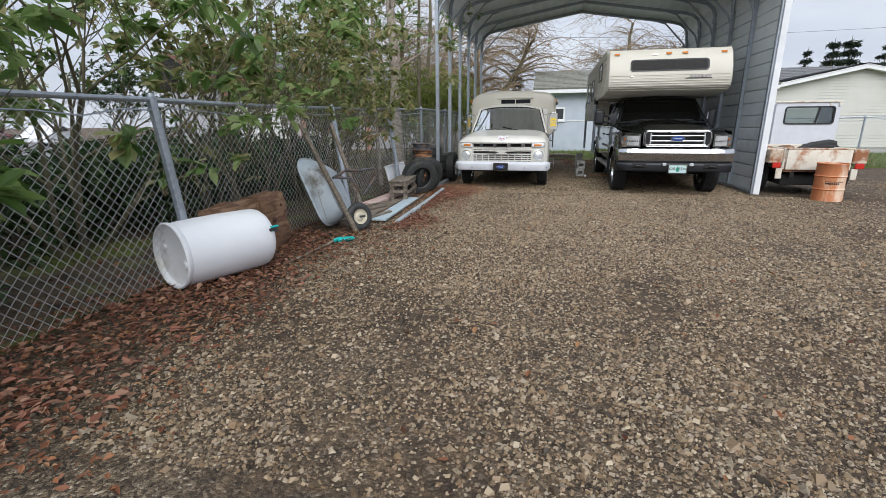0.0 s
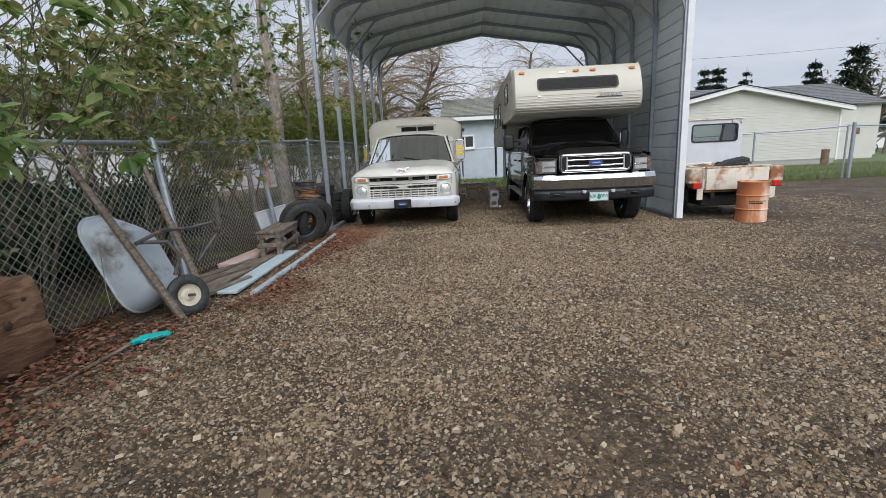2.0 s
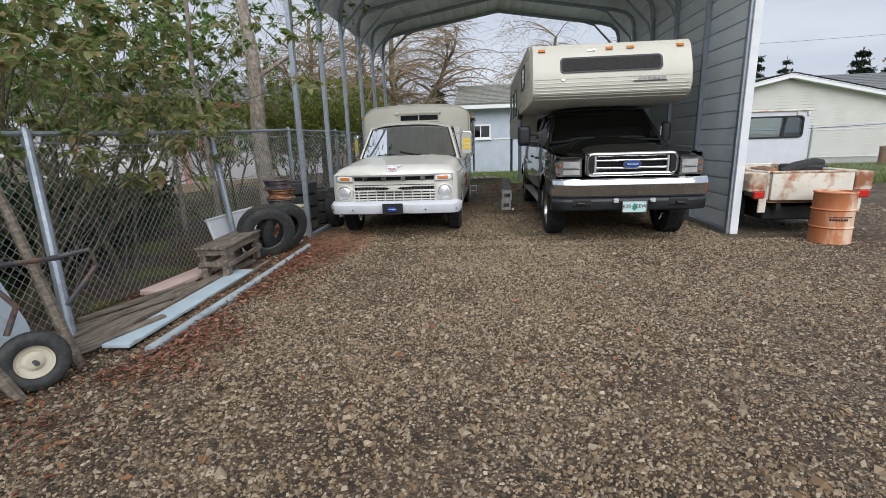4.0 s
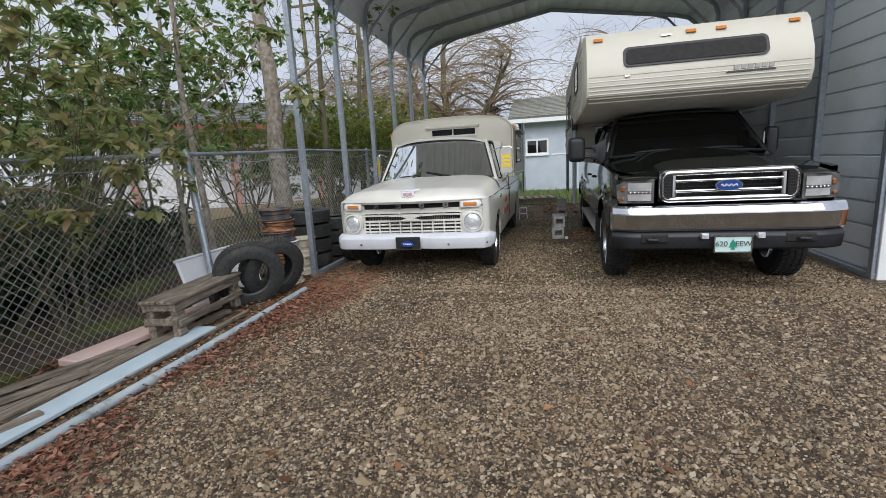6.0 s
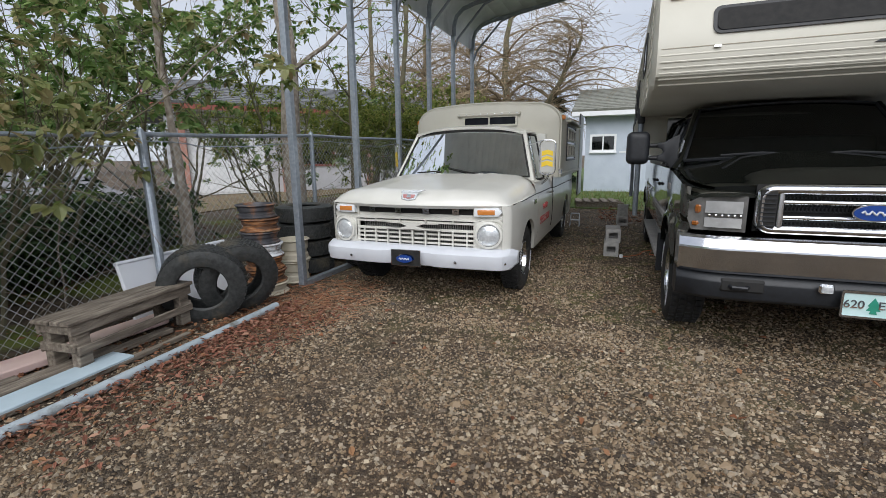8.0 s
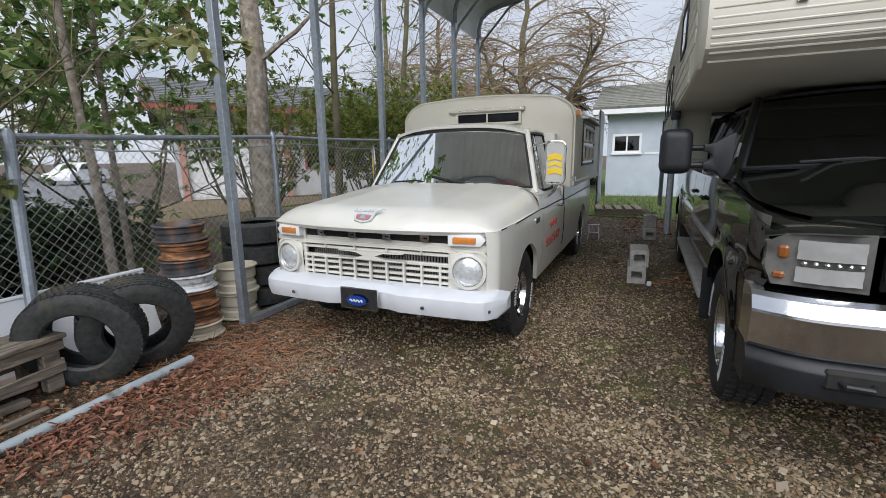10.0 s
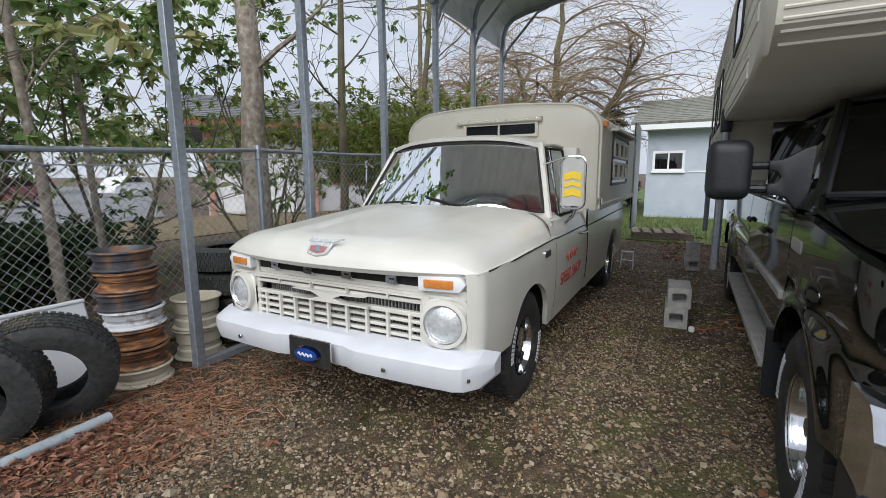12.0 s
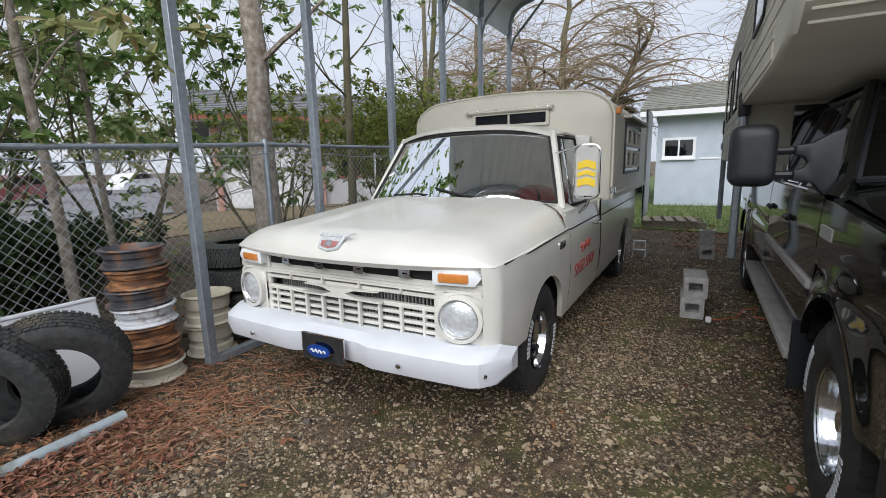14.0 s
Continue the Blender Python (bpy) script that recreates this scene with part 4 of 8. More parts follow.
    # the whole front bows forward in plan
    for ob in [o for o in t.children_recursive if o.type == "MESH" and o.matrix_basis == Matrix.Identity(4) and o.parent not in (pl, badge)]:
        if ob.name.startswith(("front_bumper", "bumper_bolt")):
            continue
        for v in ob.data.vertices:
            near = max(0.0, min(1.0, (0.75 - v.co.y) / 0.5))
            if near:
                v.co.y += near * (0.085 * (v.co.x / 0.93) ** 2 - 0.03)
    badge.matrix_basis = pose(0, -0.03, 0) @ badge.matrix_basis
    # painted lettering on the door
    writing("SPEED SHOP", 0.135, "red_letter", t, pose(1.008, 2.03, 0.65, 90, 0, 90))
    part("lettering_bar", tube([(1.007, 1.84 + 0.03 * k, 0.81 + 0.035 * math.sin(k * 2.3)) for k in range(13)], 0.009, 5), "red_letter", t, "faded red script")
    return t


build_old_pickup()


# ---- camper shell on the old pickup ----
def build_shell():
    c = thing("camper_shell", "cream rounded camper shell on the old pickup", "camper shell", pose(-1.02, 12.7, 1.13))
    def section(half, h, r, z0=0.0):
        pts = [(-half, z0)]
        for k in range(9):
            a = radians(180 - 90 * k / 8)
            pts.append((-half + r + r * math.cos(a), h - r * 0.7 + r * 0.7 * math.sin(a)))
        crown = [(x, z) for x, z in pts]
        right = [(-x, z) for x, z in crown[::-1]]
        mid = [(half * f, h + 0.035 * (1 - f * f * 2.2)) for f in (-0.5, -0.25, 0, 0.25, 0.5)]
        return crown + mid + right
    stations = [(0.0, 1.02, 0.98), (0.02, 1.06, 1.01), (0.08, 1.08, 1.03), (1.5, 1.08, 1.03), (2.9, 1.08, 1.02), (2.95, 1.04, 0.98)]
    rings = [[(x, y, z) for x, z in section(w, h, 0.36)] for y, w, h in stations]
    part("shell_body", loft(rings, caps=True), "camper_cream", c, "", 40)
    for y in (0.05, 2.92):
        part("edge_moulding", tube([(x * 1.004, y, z + 0.004) for x, z in section(1.075, 1.025, 0.36)], 0.013, 6), "camper_cream", c)
    part("belt_rail", box(1.075, 1.1, 0.03, 2.93, 0.0, 0.06, 0.008), "camper_cream", c)
    part("belt_rail", box(-1.1, -1.075, 0.03, 2.93, 0.0, 0.06, 0.008), "camper_cream", c)
    v = part("vent_window", frame_band(rounded(-0.34, 0.48, 0.73, 0.88, 0.01), rounded(-0.31, 0.45, 0.755, 0.855, 0.008), "y", -0.03, 0.02), "camper_cream", c, "narrow front window under a riveted rail")
    part("vent_pane", box(-0.31, 0.45, -0.012, -0.004, 0.755, 0.855), "window_black", v)
    part("vent_divider", box(0.05, 0.07, -0.02, -0.005, 0.755, 0.855), "camper_cream", v)
    part("vent_awning", box(-0.42, 0.52, -0.06, 0.01, 0.875, 0.925, 0.01), "camper_cream", v)
    for k in range(9):
        part("rivet", lathe([(0, 0.006), (0.008, 0.004), (0.01, 0)], 8, pose(-0.38 + 0.107 * k, -0.06, 0.9, 90, 0, 0)), "chrome", v)
    for s in (-1, 1):
        y0, y1 = 0.75, 2.1
        a, b = sorted((s * 1.065, s * 1.095))
        w = part("side_window", frame_band(rounded(y0, y1, 0.22, 0.78, 0.015), rounded(y0 + 0.03, y1 - 0.03, 0.25, 0.75, 0.01), "x", a, b), "black_plastic", c, "jalousie window with slatted panes")
        part("window_backing", box(s * 1.083 - 0.003, s * 1.083 + 0.003, y0 + 0.03, y1 - 0.03, 0.25, 0.75), "window_black", w)
        for q in (y0 + 0.08, y0 + 0.5, y0 + 0.9):
            for z0 in (0.28, 0.52):
                a2, b2 = sorted((s * 1.09, s * 1.105))
                part("pane_frame", frame_band(rounded(q, q + 0.34, z0, z0 + 0.2, 0.03), rounded(q + 0.03, q + 0.31, z0 + 0.03, z0 + 0.17, 0.02), "x", a2, b2), "camper_cream", w)
        a, b = sorted((s * 1.06, s * 1.16))
        part("rain_gutter", slab([(y0 - 0.08, 0.8), (y1 + 0.3, 0.8), (y1 + 0.3, 0.83), (y0 - 0.08, 0.83)], "x", a, b, 0.006), "camper_cream", c)
        part("marker_light", box(a, b - 0.04, 0.16, 0.24, 0.8, 0.86, 0.01), "amber", c, "amber marker light")
        part("latch", box(a, b - 0.05, 0.03, 0.1, 0.05, 0.12, 0.008), "chrome", c)
    od = part("open_door", box(1.06, 1.1, 2.98, 3.65, -0.48, 1.08, 0.008), "white_paint", c, "white rear door swung open")
    part("door_seal", frame_band(rounded(2.96, 3.67, -0.5, 1.1, 0.02), rounded(2.99, 3.64, -0.47, 1.07, 0.02), "x", 1.074, 1.087), "black_plastic", od)
    d = part("rear_door", box(-0.32, 0.32, 2.95, 2.99, -0.35, 0.95, 0.01), "white_paint", c)
    part("door_frame", frame_band(rounded(-0.36, 0.36, -0.4, 0.98, 0.02), rounded(-0.32, 0.32, -0.36, 0.94, 0.02), "y", 2.94, 3.0), "dark", d)
    return c


build_shell()


# ---- the black pickup ----
def build_black_pickup():
    t = thing("pickup_truck", "black chrome-grilled four-wheel-drive pickup carrying a camper", "pickup truck", pose(2.28, 9.4, 0))
    def W(y, z):
        nose = math.sin(max(0.0, min(1.0, (y + 0.02) / 0.45)) * math.pi / 2)
        return 0.86 + 0.125 * nose - 0.14 * max(0, 0.85 - z) ** 1.7 - 0.3 * max(0, z - 1.1) ** 2 - 0.02 * math.exp(-((z - 0.95) / 0.03) ** 2)
    low = arch_edge(0.6, (1.0, 4.95), 0.5, 0.44)
    top = lambda y: 1.2 + 0.09 * min(1, y / 1.3)
    for s in (-1, 1):
        fl = lambda y, z: W(y, z) + 0.035 * math.exp(-((math.hypot(y - 1.0, z - 0.44) - 0.5) / 0.075) ** 2)
        part("front_fender", skin_side(s, 0.2, 1.46, 60, top, low, fl, rows=18), "black_paint", t, "", 60)
        for y0, y1 in ((1.475, 2.4), (2.415, 3.2)):
            d = part("door", skin_side(s, y0, y1, 10, lambda y: 1.3, lambda y: 0.58, W), "black_paint", t)
            a, b = sorted((s * 0.985, s * 1.015))
            part("handle", box(a, b, y1 - 0.2, y1 - 0.05, 1.1, 1.135, 0.01), "black_plastic", d)
            a, b = sorted((s * 0.975, s * 1.003))
            part("side_moulding", box(a, b, y0 + 0.02, y1 - 0.02, 0.84, 0.89, 0.008), "grey_plastic", d)
        part("bed_side", skin_side(s, 3.22, 6.0, 60, lambda y: 1.3, low, lambda y, z: W(y, z) + 0.035 * math.exp(-((math.hypot(y - 4.95, z - 0.44) - 0.5) / 0.075) ** 2), rows=18), "black_paint", t, "", 60)
        a, b = sorted((s * 0.965, s * 0.988))
        part("fender_badge", slab(rounded(1.2, 1.42, 1.12, 1.18, 0.01), "x", a, b, 0.003), "grey_plastic", t, "grey fender badge")
        part("wheel_well", box(s * 0.6, s * 0.62, 0.45, 1.55, 0.5, 1.1), "dark", t)
        part("wheel_well", box(s * 0.6, s * 0.62, 4.4, 5.5, 0.5, 1.1), "dark", t)
        a, b = sorted((s * 0.86, s * 1.04))
        rb = part("running_board", box(a, b, 1.62, 4.2, 0.42, 0.47, 0.015, seg=2), "grey_plastic", t, "ribbed grey running board")
        for k in range(7):
            x = s * (0.9 + 0.02 * k)
            part("tread_rib", box(x - 0.006, x + 0.006, 1.68, 4.14, 0.468, 0.476), "grey_plastic", rb)
        part("mud_flap", box(min(s * 0.78, s * 1.03), max(s * 0.78, s * 1.03), 1.52, 1.55, 0.3, 0.68, 0.006), "black_plastic", t)
    rings = []
    for i in range(17):
        f = i / 16
        y = 0.1 + 1.3 * f
        row = []
        half = 0.8 + 0.13 * min(1, f * 3) ** 0.6
        for k in range(25):
            u = -1 + 2 * k / 24
            dome = 0.05 * max(0, 1 - (abs(u) / 0.62) ** 6) * min(1, f * 4)
            row.append((u * half, y + 0.12 * abs(u) ** 3 * (1 - f), 1.215 + 0.1 * f + (0.035 + 0.05 * f) * (1 - abs(u) ** 2.5) + dome))
        rings.append(row)
    part("bonnet", loft([[(x, y + 0.02, z - 0.05) for x, y, z in rings[0]]] + rings), "black_paint", t, "glossy black bonnet", 45)
    # grille
    def oval_bar(points, ry, rz, bm=None):
        """A bar with a tall rounded front along x-z points."""
        rings = []
        n = len(points)
        for i, (x, z) in enumerate(points):
            q0, q1 = points[i - 1], points[(i + 1) % n]
            dx, dz = q1[0] - q0[0], q1[1] - q0[1]
            L = math.hypot(dx, dz)
            nx, nz = -dz / L, dx / L
            rings.append([(x + nx * rz * math.cos(a), 0.07 - ry * math.sin(a), z + nz * rz * math.cos(a)) for a in [math.pi * k / 8 for k in range(9)]])
        rings.append(rings[0])
        return loft(rings)
    g = part("grille", oval_bar(rounded(-0.56, 0.56, 0.962, 1.212, 0.06, 6), 0.05, 0.034), "chrome", t, "chrome three-bar grille", 60)
    for s in (-1, 1):
        part("grille_post", tube([(s * 0.462, 0.05, 0.965), (s * 0.462, 0.06, 1.215)], 0.027, 14), "chrome", g)
    part("grille_backing", box(-0.58, 0.58, 0.11, 0.13, 0.94, 1.24), "dark", t)
    for z in (1.04, 1.135):
        part("grille_bar", tube([(-0.46, 0.05, z), (0.46, 0.05, z)], 0.015, 14), "chrome", g)
    hexes = bmesh.new()
    for r in range(9):
        for k in range(46):
            x = -0.45 + 0.02 * k + (0.01 if r % 2 else 0)
            z = 0.97 + 0.028 * r
            if abs(z - 1.04) > 0.02 and abs(z - 1.135) > 0.02:
                box(x - 0.003, x + 0.003, 0.085, 0.1, z - 0.012, z + 0.012, bm=hexes)
    for z in (0.985, 1.01, 1.075, 1.1, 1.17, 1.195):
        box(-0.45, 0.45, 0.085, 0.1, z - 0.003, z + 0.003, bm=hexes)
    part("grille_mesh", hexes, "black_plastic", g)
    for s in (-1, 1):
        side = part("grille_vent", slab(rounded(s * 0.53 - 0.045, s * 0.53 + 0.045, 0.965, 1.215, 0.02), "y", 0.022, 0.05), "dark", g)
        for k in range(8):
            part("vent_bar", box(s * 0.53 - 0.04, s * 0.53 + 0.04, 0.015, 0.03, 0.985 + 0.028 * k, 0.992 + 0.028 * k), "black_plastic", side)
        pts = [(0.625, 0.93), (0.93, 0.93), (0.955, 1.0), (0.955, 1.11), (0.9, 1.15), (0.625, 1.165)]
        hl = part("headlight", loft([[(s * x, 0.08 + 0.9 * max(0, x - 0.72) ** 1.6 + dy, z) for x, z in pts] for dy in (0.12, 0.0)], closed=True, caps=True), "smoked_lamp", t, "clear wraparound headlight with amber corner")
        bm = box(s * 0.905 - 0.02, s * 0.905 + 0.02, 0.135, 0.16, 1.045, 1.1, 0.01)
        bmesh.ops.rotate(bm, cent=(s * 0.905, 0.14, 1.06), matrix=Matrix.Rotation(radians(s * 35), 3, "Z"), verts=bm.verts)
        part("corner_lens", bm, "deep_amber", hl)
        for z0, z1 in ((0.955, 1.02), (1.05, 1.13)):
            part("reflector", loft([[(s * x, 0.074 + 0.9 * max(0, x - 0.72) ** 1.6 + 0.006 * ((i + k) % 2), z) for i, x in enumerate((0.65, 0.68, 0.71, 0.74, 0.77, 0.8, 0.83, 0.86))] for k, z in enumerate((z0, z0 * 0.66 + z1 * 0.34, z0 * 0.34 + z1 * 0.66, z1))]), "lamp_facet", hl)
        bm = box(s * 0.915 - 0.022, s * 0.915 + 0.022, 0.13, 0.155, 0.96, 0.99, 0.008)
        bmesh.ops.rotate(bm, cent=(s * 0.915, 0.135, 0.98), matrix=Matrix.Rotation(radians(s * 35), 3, "Z"), verts=bm.verts)
        part("corner_lens", bm, "deep_amber", hl)
        for k in range(6):
            part("lamp_bead", lathe([(0.0, 0.012), (0.008, 0.008), (0.011, 0.0)], 10, pose(s * (0.66 + 0.035 * k), 0.076 + 0.9 * max(0, 0.66 + 0.035 * k - 0.72) ** 1.6, 1.035, 90, 0, 0)), "chrome", hl)
    for s in (-1, 1):
        cap = []
        for f in (0.0, 0.06, 0.2, 0.5, 1.0):
            row = []
            for k in range(9):
                x = 0.58 + 0.385 * k / 8
                front = 0.085 + 0.9 * max(0, x - 0.72) ** 1.6
                row.append((s * x, front + f * (0.6 - front), 1.158 + 0.075 * f ** 0.4 - 0.03 * (k / 8) ** 4))
            cap.append(row)
        part("fender_cap", loft(cap), "black_paint", t, "", 60)
    blue_oval(g, pose(0.0, 0.005, 1.085), 0.115, 0.052)
    # bumper
    def bump(z0, z1, out, n=33):
        rings = []
        for k in range(n):
            u = -1 + 2 * k / (n - 1)
            y = 0.32 * max(0, abs(u) - 0.72) ** 2 * 9 * 0.42 - out
            top = z0 + (z1 - z0) * 0.71
            rings.append([(u, y + 0.03, z0), (u, y + 0.008, z0 + 0.02), (u, y - 0.012, top - 0.012), (u, y - 0.01, top), (u, y + 0.022, z1 - 0.018), (u, y + 0.05, z1), (u, y + 0.2, z1), (u, y + 0.2, z0)])
        return loft(rings, closed=True, caps=True)
    b = part("front_bumper", bump(0.66, 0.905, 0.0), "chrome", t, "chrome front bumper with dark lower valance", 14)
    part("valance", bump(0.475, 0.665, -0.02), "black_plastic", b, "dark plastic lower valance")
    for s in (-1, 1):
        part("tow_pocket", box(s * 0.62 - 0.13, s * 0.62 + 0.13, 0.005, 0.04, 0.54, 0.63, 0.015), "dark", b)
        part("tow_hook", tube([(s * 0.58, 0.03, 0.585), (s * 0.6, -0.02, 0.58), (s * 0.68, -0.02, 0.58), (s * 0.7, 0.03, 0.585)], 0.013, 8), "black_plastic", b)
        fl = part("fog_lamp", box(s * 0.235 + 0.05 - 0.04, s * 0.235 + 0.05 + 0.04, -0.03, 0.0, 0.585, 0.645, 0.012), "chrome", b, "small square driving lamp")
        part("lamp_face", box(s * 0.235 + 0.05 - 0.03, s * 0.235 + 0.05 + 0.03, -0.036, -0.028, 0.593, 0.637, 0.006), "lamp_glass", fl)
    p = part("number_plate", slab(rounded(0.05 - 0.155, 0.05 + 0.155, 0.505, 0.66, 0.012), "y", -0.03, -0.022), "plate_white", t, "pale number plate with a green tree in a chrome frame")
    part("plate_frame", frame_band(rounded(0.05 - 0.162, 0.05 + 0.162, 0.498, 0.667, 0.014), rounded(0.05 - 0.15, 0.05 + 0.15, 0.512, 0.652, 0.01), "y", -0.036, -0.022), "chrome", p)
    part("plate_tree", slab([(0.03, 0.53), (0.07, 0.53), (0.062, 0.55), (0.085, 0.55), (0.07, 0.575), (0.08, 0.58), (0.05, 0.63), (0.02, 0.58), (0.03, 0.575), (0.015, 0.55), (0.038, 0.55)], "y", -0.033, -0.03), "plate_green", p)
    p.matrix_basis = pose(0, 0, -0.045)
    writing("620", 0.07, "rim_dark", p, pose(-0.048, -0.034, 0.583, 90, 0, 0))
    writing("EEW", 0.068, "rim_dark", p, pose(0.137, -0.034, 0.583, 90, 0, 0))
    # cab
    def ws(u, f):
        half = 0.86 + (0.70 - 0.86) * f
        y = 1.3 + 0.62 * f + 0.2 * abs(u) ** 2.4 * (1 - 0.4 * f)
        return (u * half, y, 1.375 + 0.03 * (1 - u * u) + 0.49 * f)
    w = part("windscreen", loft([[ws(-1 + 2 * k / 16, f / 6) for k in range(17)] for f in range(7)]), "dark_glass", t, "", 80)
    loop = [ws(-1 + 2 * k / 16, 0) for k in range(17)] + [ws(1, f / 6) for f in range(1, 7)] + [ws(1 - 2 * k / 16, 1) for k in range(1, 17)] + [ws(-1, 1 - f / 6) for f in range(1, 7)]
    part("windscreen_seal", tube(loop, 0.016, 6), "black_plastic", w)
    part("cowl", loft([[(u * 0.95, 1.36, 1.28 + 0.1 * (1 - abs(u) ** 4)) for u in [k / 10 - 1 for k in range(21)]], [(u * 0.93, 1.44 + 0.16 * abs(u) ** 2.4, 1.3 + 0.09 * (1 - abs(u) ** 4)) for u in [k / 10 - 1 for k in range(21)]]]), "black_plastic", t)
    for x in (-0.5, 0.12):
        part("wiper", tube([(x - 0.1, 1.31, 1.42), (x + 0.2, 1.31, 1.44), (x + 0.45, 1.36, 1.425)], 0.01, 6), "black_plastic", t)
    rf = []
    for i in range(10):
        f = i / 9
        rf.append([(u * (0.72 + 0.02 * math.sin(math.pi * f)), 1.9 + 1.3 * f + 0.12 * abs(u) ** 2.4 * (1 - f), 1.855 + 0.05 * (1 - abs(u) ** 3) * math.sin(math.pi * min(1, 0.25 + f * 0.6)) + 0.01) for u in [k / 10 - 1 for k in range(21)]])
    part("cab_roof", loft(rf), "black_paint", t, "", 60)
    for s in (-1, 1):
        part("windscreen_pillar", tube([(s * 0.93, 1.5, 1.28), (s * 0.88, 1.54, 1.36), (s * 0.72, 2.06, 1.86)], [0.05, 0.042, 0.035], 8), "black_paint", t)
        def lean(bm):
            """Leans a flat side frame in towards the roof."""
            for v in bm.verts:
                v.co.x = s * (v.co.x + 0.945 - 0.38 * (v.co.z - 1.27))
            bmesh.ops.recalc_face_normals(bm, faces=bm.faces[:])
            return bm
        for outer, inner in (([(1.56, 1.27), (2.412, 1.27), (2.412, 1.865), (2.06, 1.865)], [(1.7, 1.31), (2.365, 1.31), (2.365, 1.815), (2.12, 1.815)]),
                             ([(2.418, 1.27), (3.2, 1.27), (3.2, 1.865), (2.418, 1.865)], [(2.465, 1.31), (3.09, 1.31), (3.05, 1.815), (2.465, 1.815)])):
            gl = part("side_window", lean(slab(inner, "x", -0.018, -0.012)), "dark_glass", t, "dark tinted side window")
            part("window_frame", lean(frame_band(outer, inner, "x", -0.03, 0.0)), "black_paint", gl)
            part("window_seal", lean(tube([(-0.004, y, z) for y, z in inner + inner[:1]], 0.008, 6)), "black_plastic", gl)
        # towing mirror with two arms
        a = s * 1.17
        mm = part("side_mirror", box(min(s * 1.16, s * 1.37), max(s * 1.16, s * 1.37), 1.53, 1.69, 1.34, 1.655, 0.072, seg=5), "black_plastic", t, "black telescopic towing mirror")
        part("mirror_glass", box(min(s * 1.17, s * 1.36), max(s * 1.17, s * 1.36), 1.677, 1.684, 1.39, 1.6, 0.01), "chrome", mm)
        for z in (1.4, 1.52):
            part("mirror_arm", tube([(s * 0.97, 1.62, z), (s * 1.2, 1.6, z)], 0.02, 8), "black_plastic", mm)
        foot = [(0.92, 1.25), (0.9, 1.62), (0.95, 1.6), (1.03, 1.55), (1.09, 1.545), (1.09, 1.495), (1.055, 1.49), (1.035, 1.46), (1.055, 1.43), (1.09, 1.425), (1.09, 1.375), (1.01, 1.36)]
        part("mirror_foot", slab([(s * x, z) for x, z in foot], "y", 1.57, 1.66, 0.012, seg=2), "black_plastic", mm)
        if s > 0:
            mm.matrix_basis = pose(0.97, 1.62, 0, 0, 0, 72) @ pose(-0.97, -1.62, 0)
    part("seat_row", box(-0.8, 0.8, 2.1, 2.35, 0.9, 1.6, 0.08, seg=2), "grey_plastic", t)
    part("dashboard", box(-0.85, 0.85, 1.45, 1.8, 1.1, 1.34, 0.05, seg=2), "black_plastic", t)
    part("cab_back", box(-0.9, 0.9, 3.15, 3.2, 0.7, 1.87), "black_paint", t)
    part("cab_floor", box(-0.9, 0.9, 1.4, 3.2, 0.6, 0.66), "dark", t)
    part("firewall", box(-0.9, 0.9, 1.38, 1.42, 0.6, 1.3), "dark", t)
    part("chassis", box(-0.55, 0.55, 0.25, 6.0, 0.45, 0.6), "dark", t)
    part("bed_floor", box(-0.9, 0.9, 3.22, 6.0, 0.8, 0.85), "dark", t)
    part("tailgate", box(-0.92, 0.92, 5.95, 6.0, 0.75, 1.28, 0.01), "black_paint", t)
    for y in (1.0, 4.95):
        part("axle", tube([(-0.85, y, 0.41), (0.85, y, 0.41)], 0.06, 8), "dark", t)
        for s in (-1, 1):
            wheel(t, s * 0.85, y, 0.415, 0.28, 0.22, s, style="lug")
    return t


build_black_pickup()


# ---- slide-in camper on the black pickup ----
MAT["camper_brown"] = shade("camper_brown", two_tone((0.3, 0.27, 0.2), (0.38, 0.34, 0.26)), 4, rough=0.5)
MAT["camper_side"] = shade("camper_side", two_tone((0.48, 0.45, 0.37), (0.66, 0.63, 0.54)), 5, rough=0.45, grime=(0.34, 0.31, 0.24), grime_scale=3, grime_at=0.55, stretch=(1, 0.3, 4))


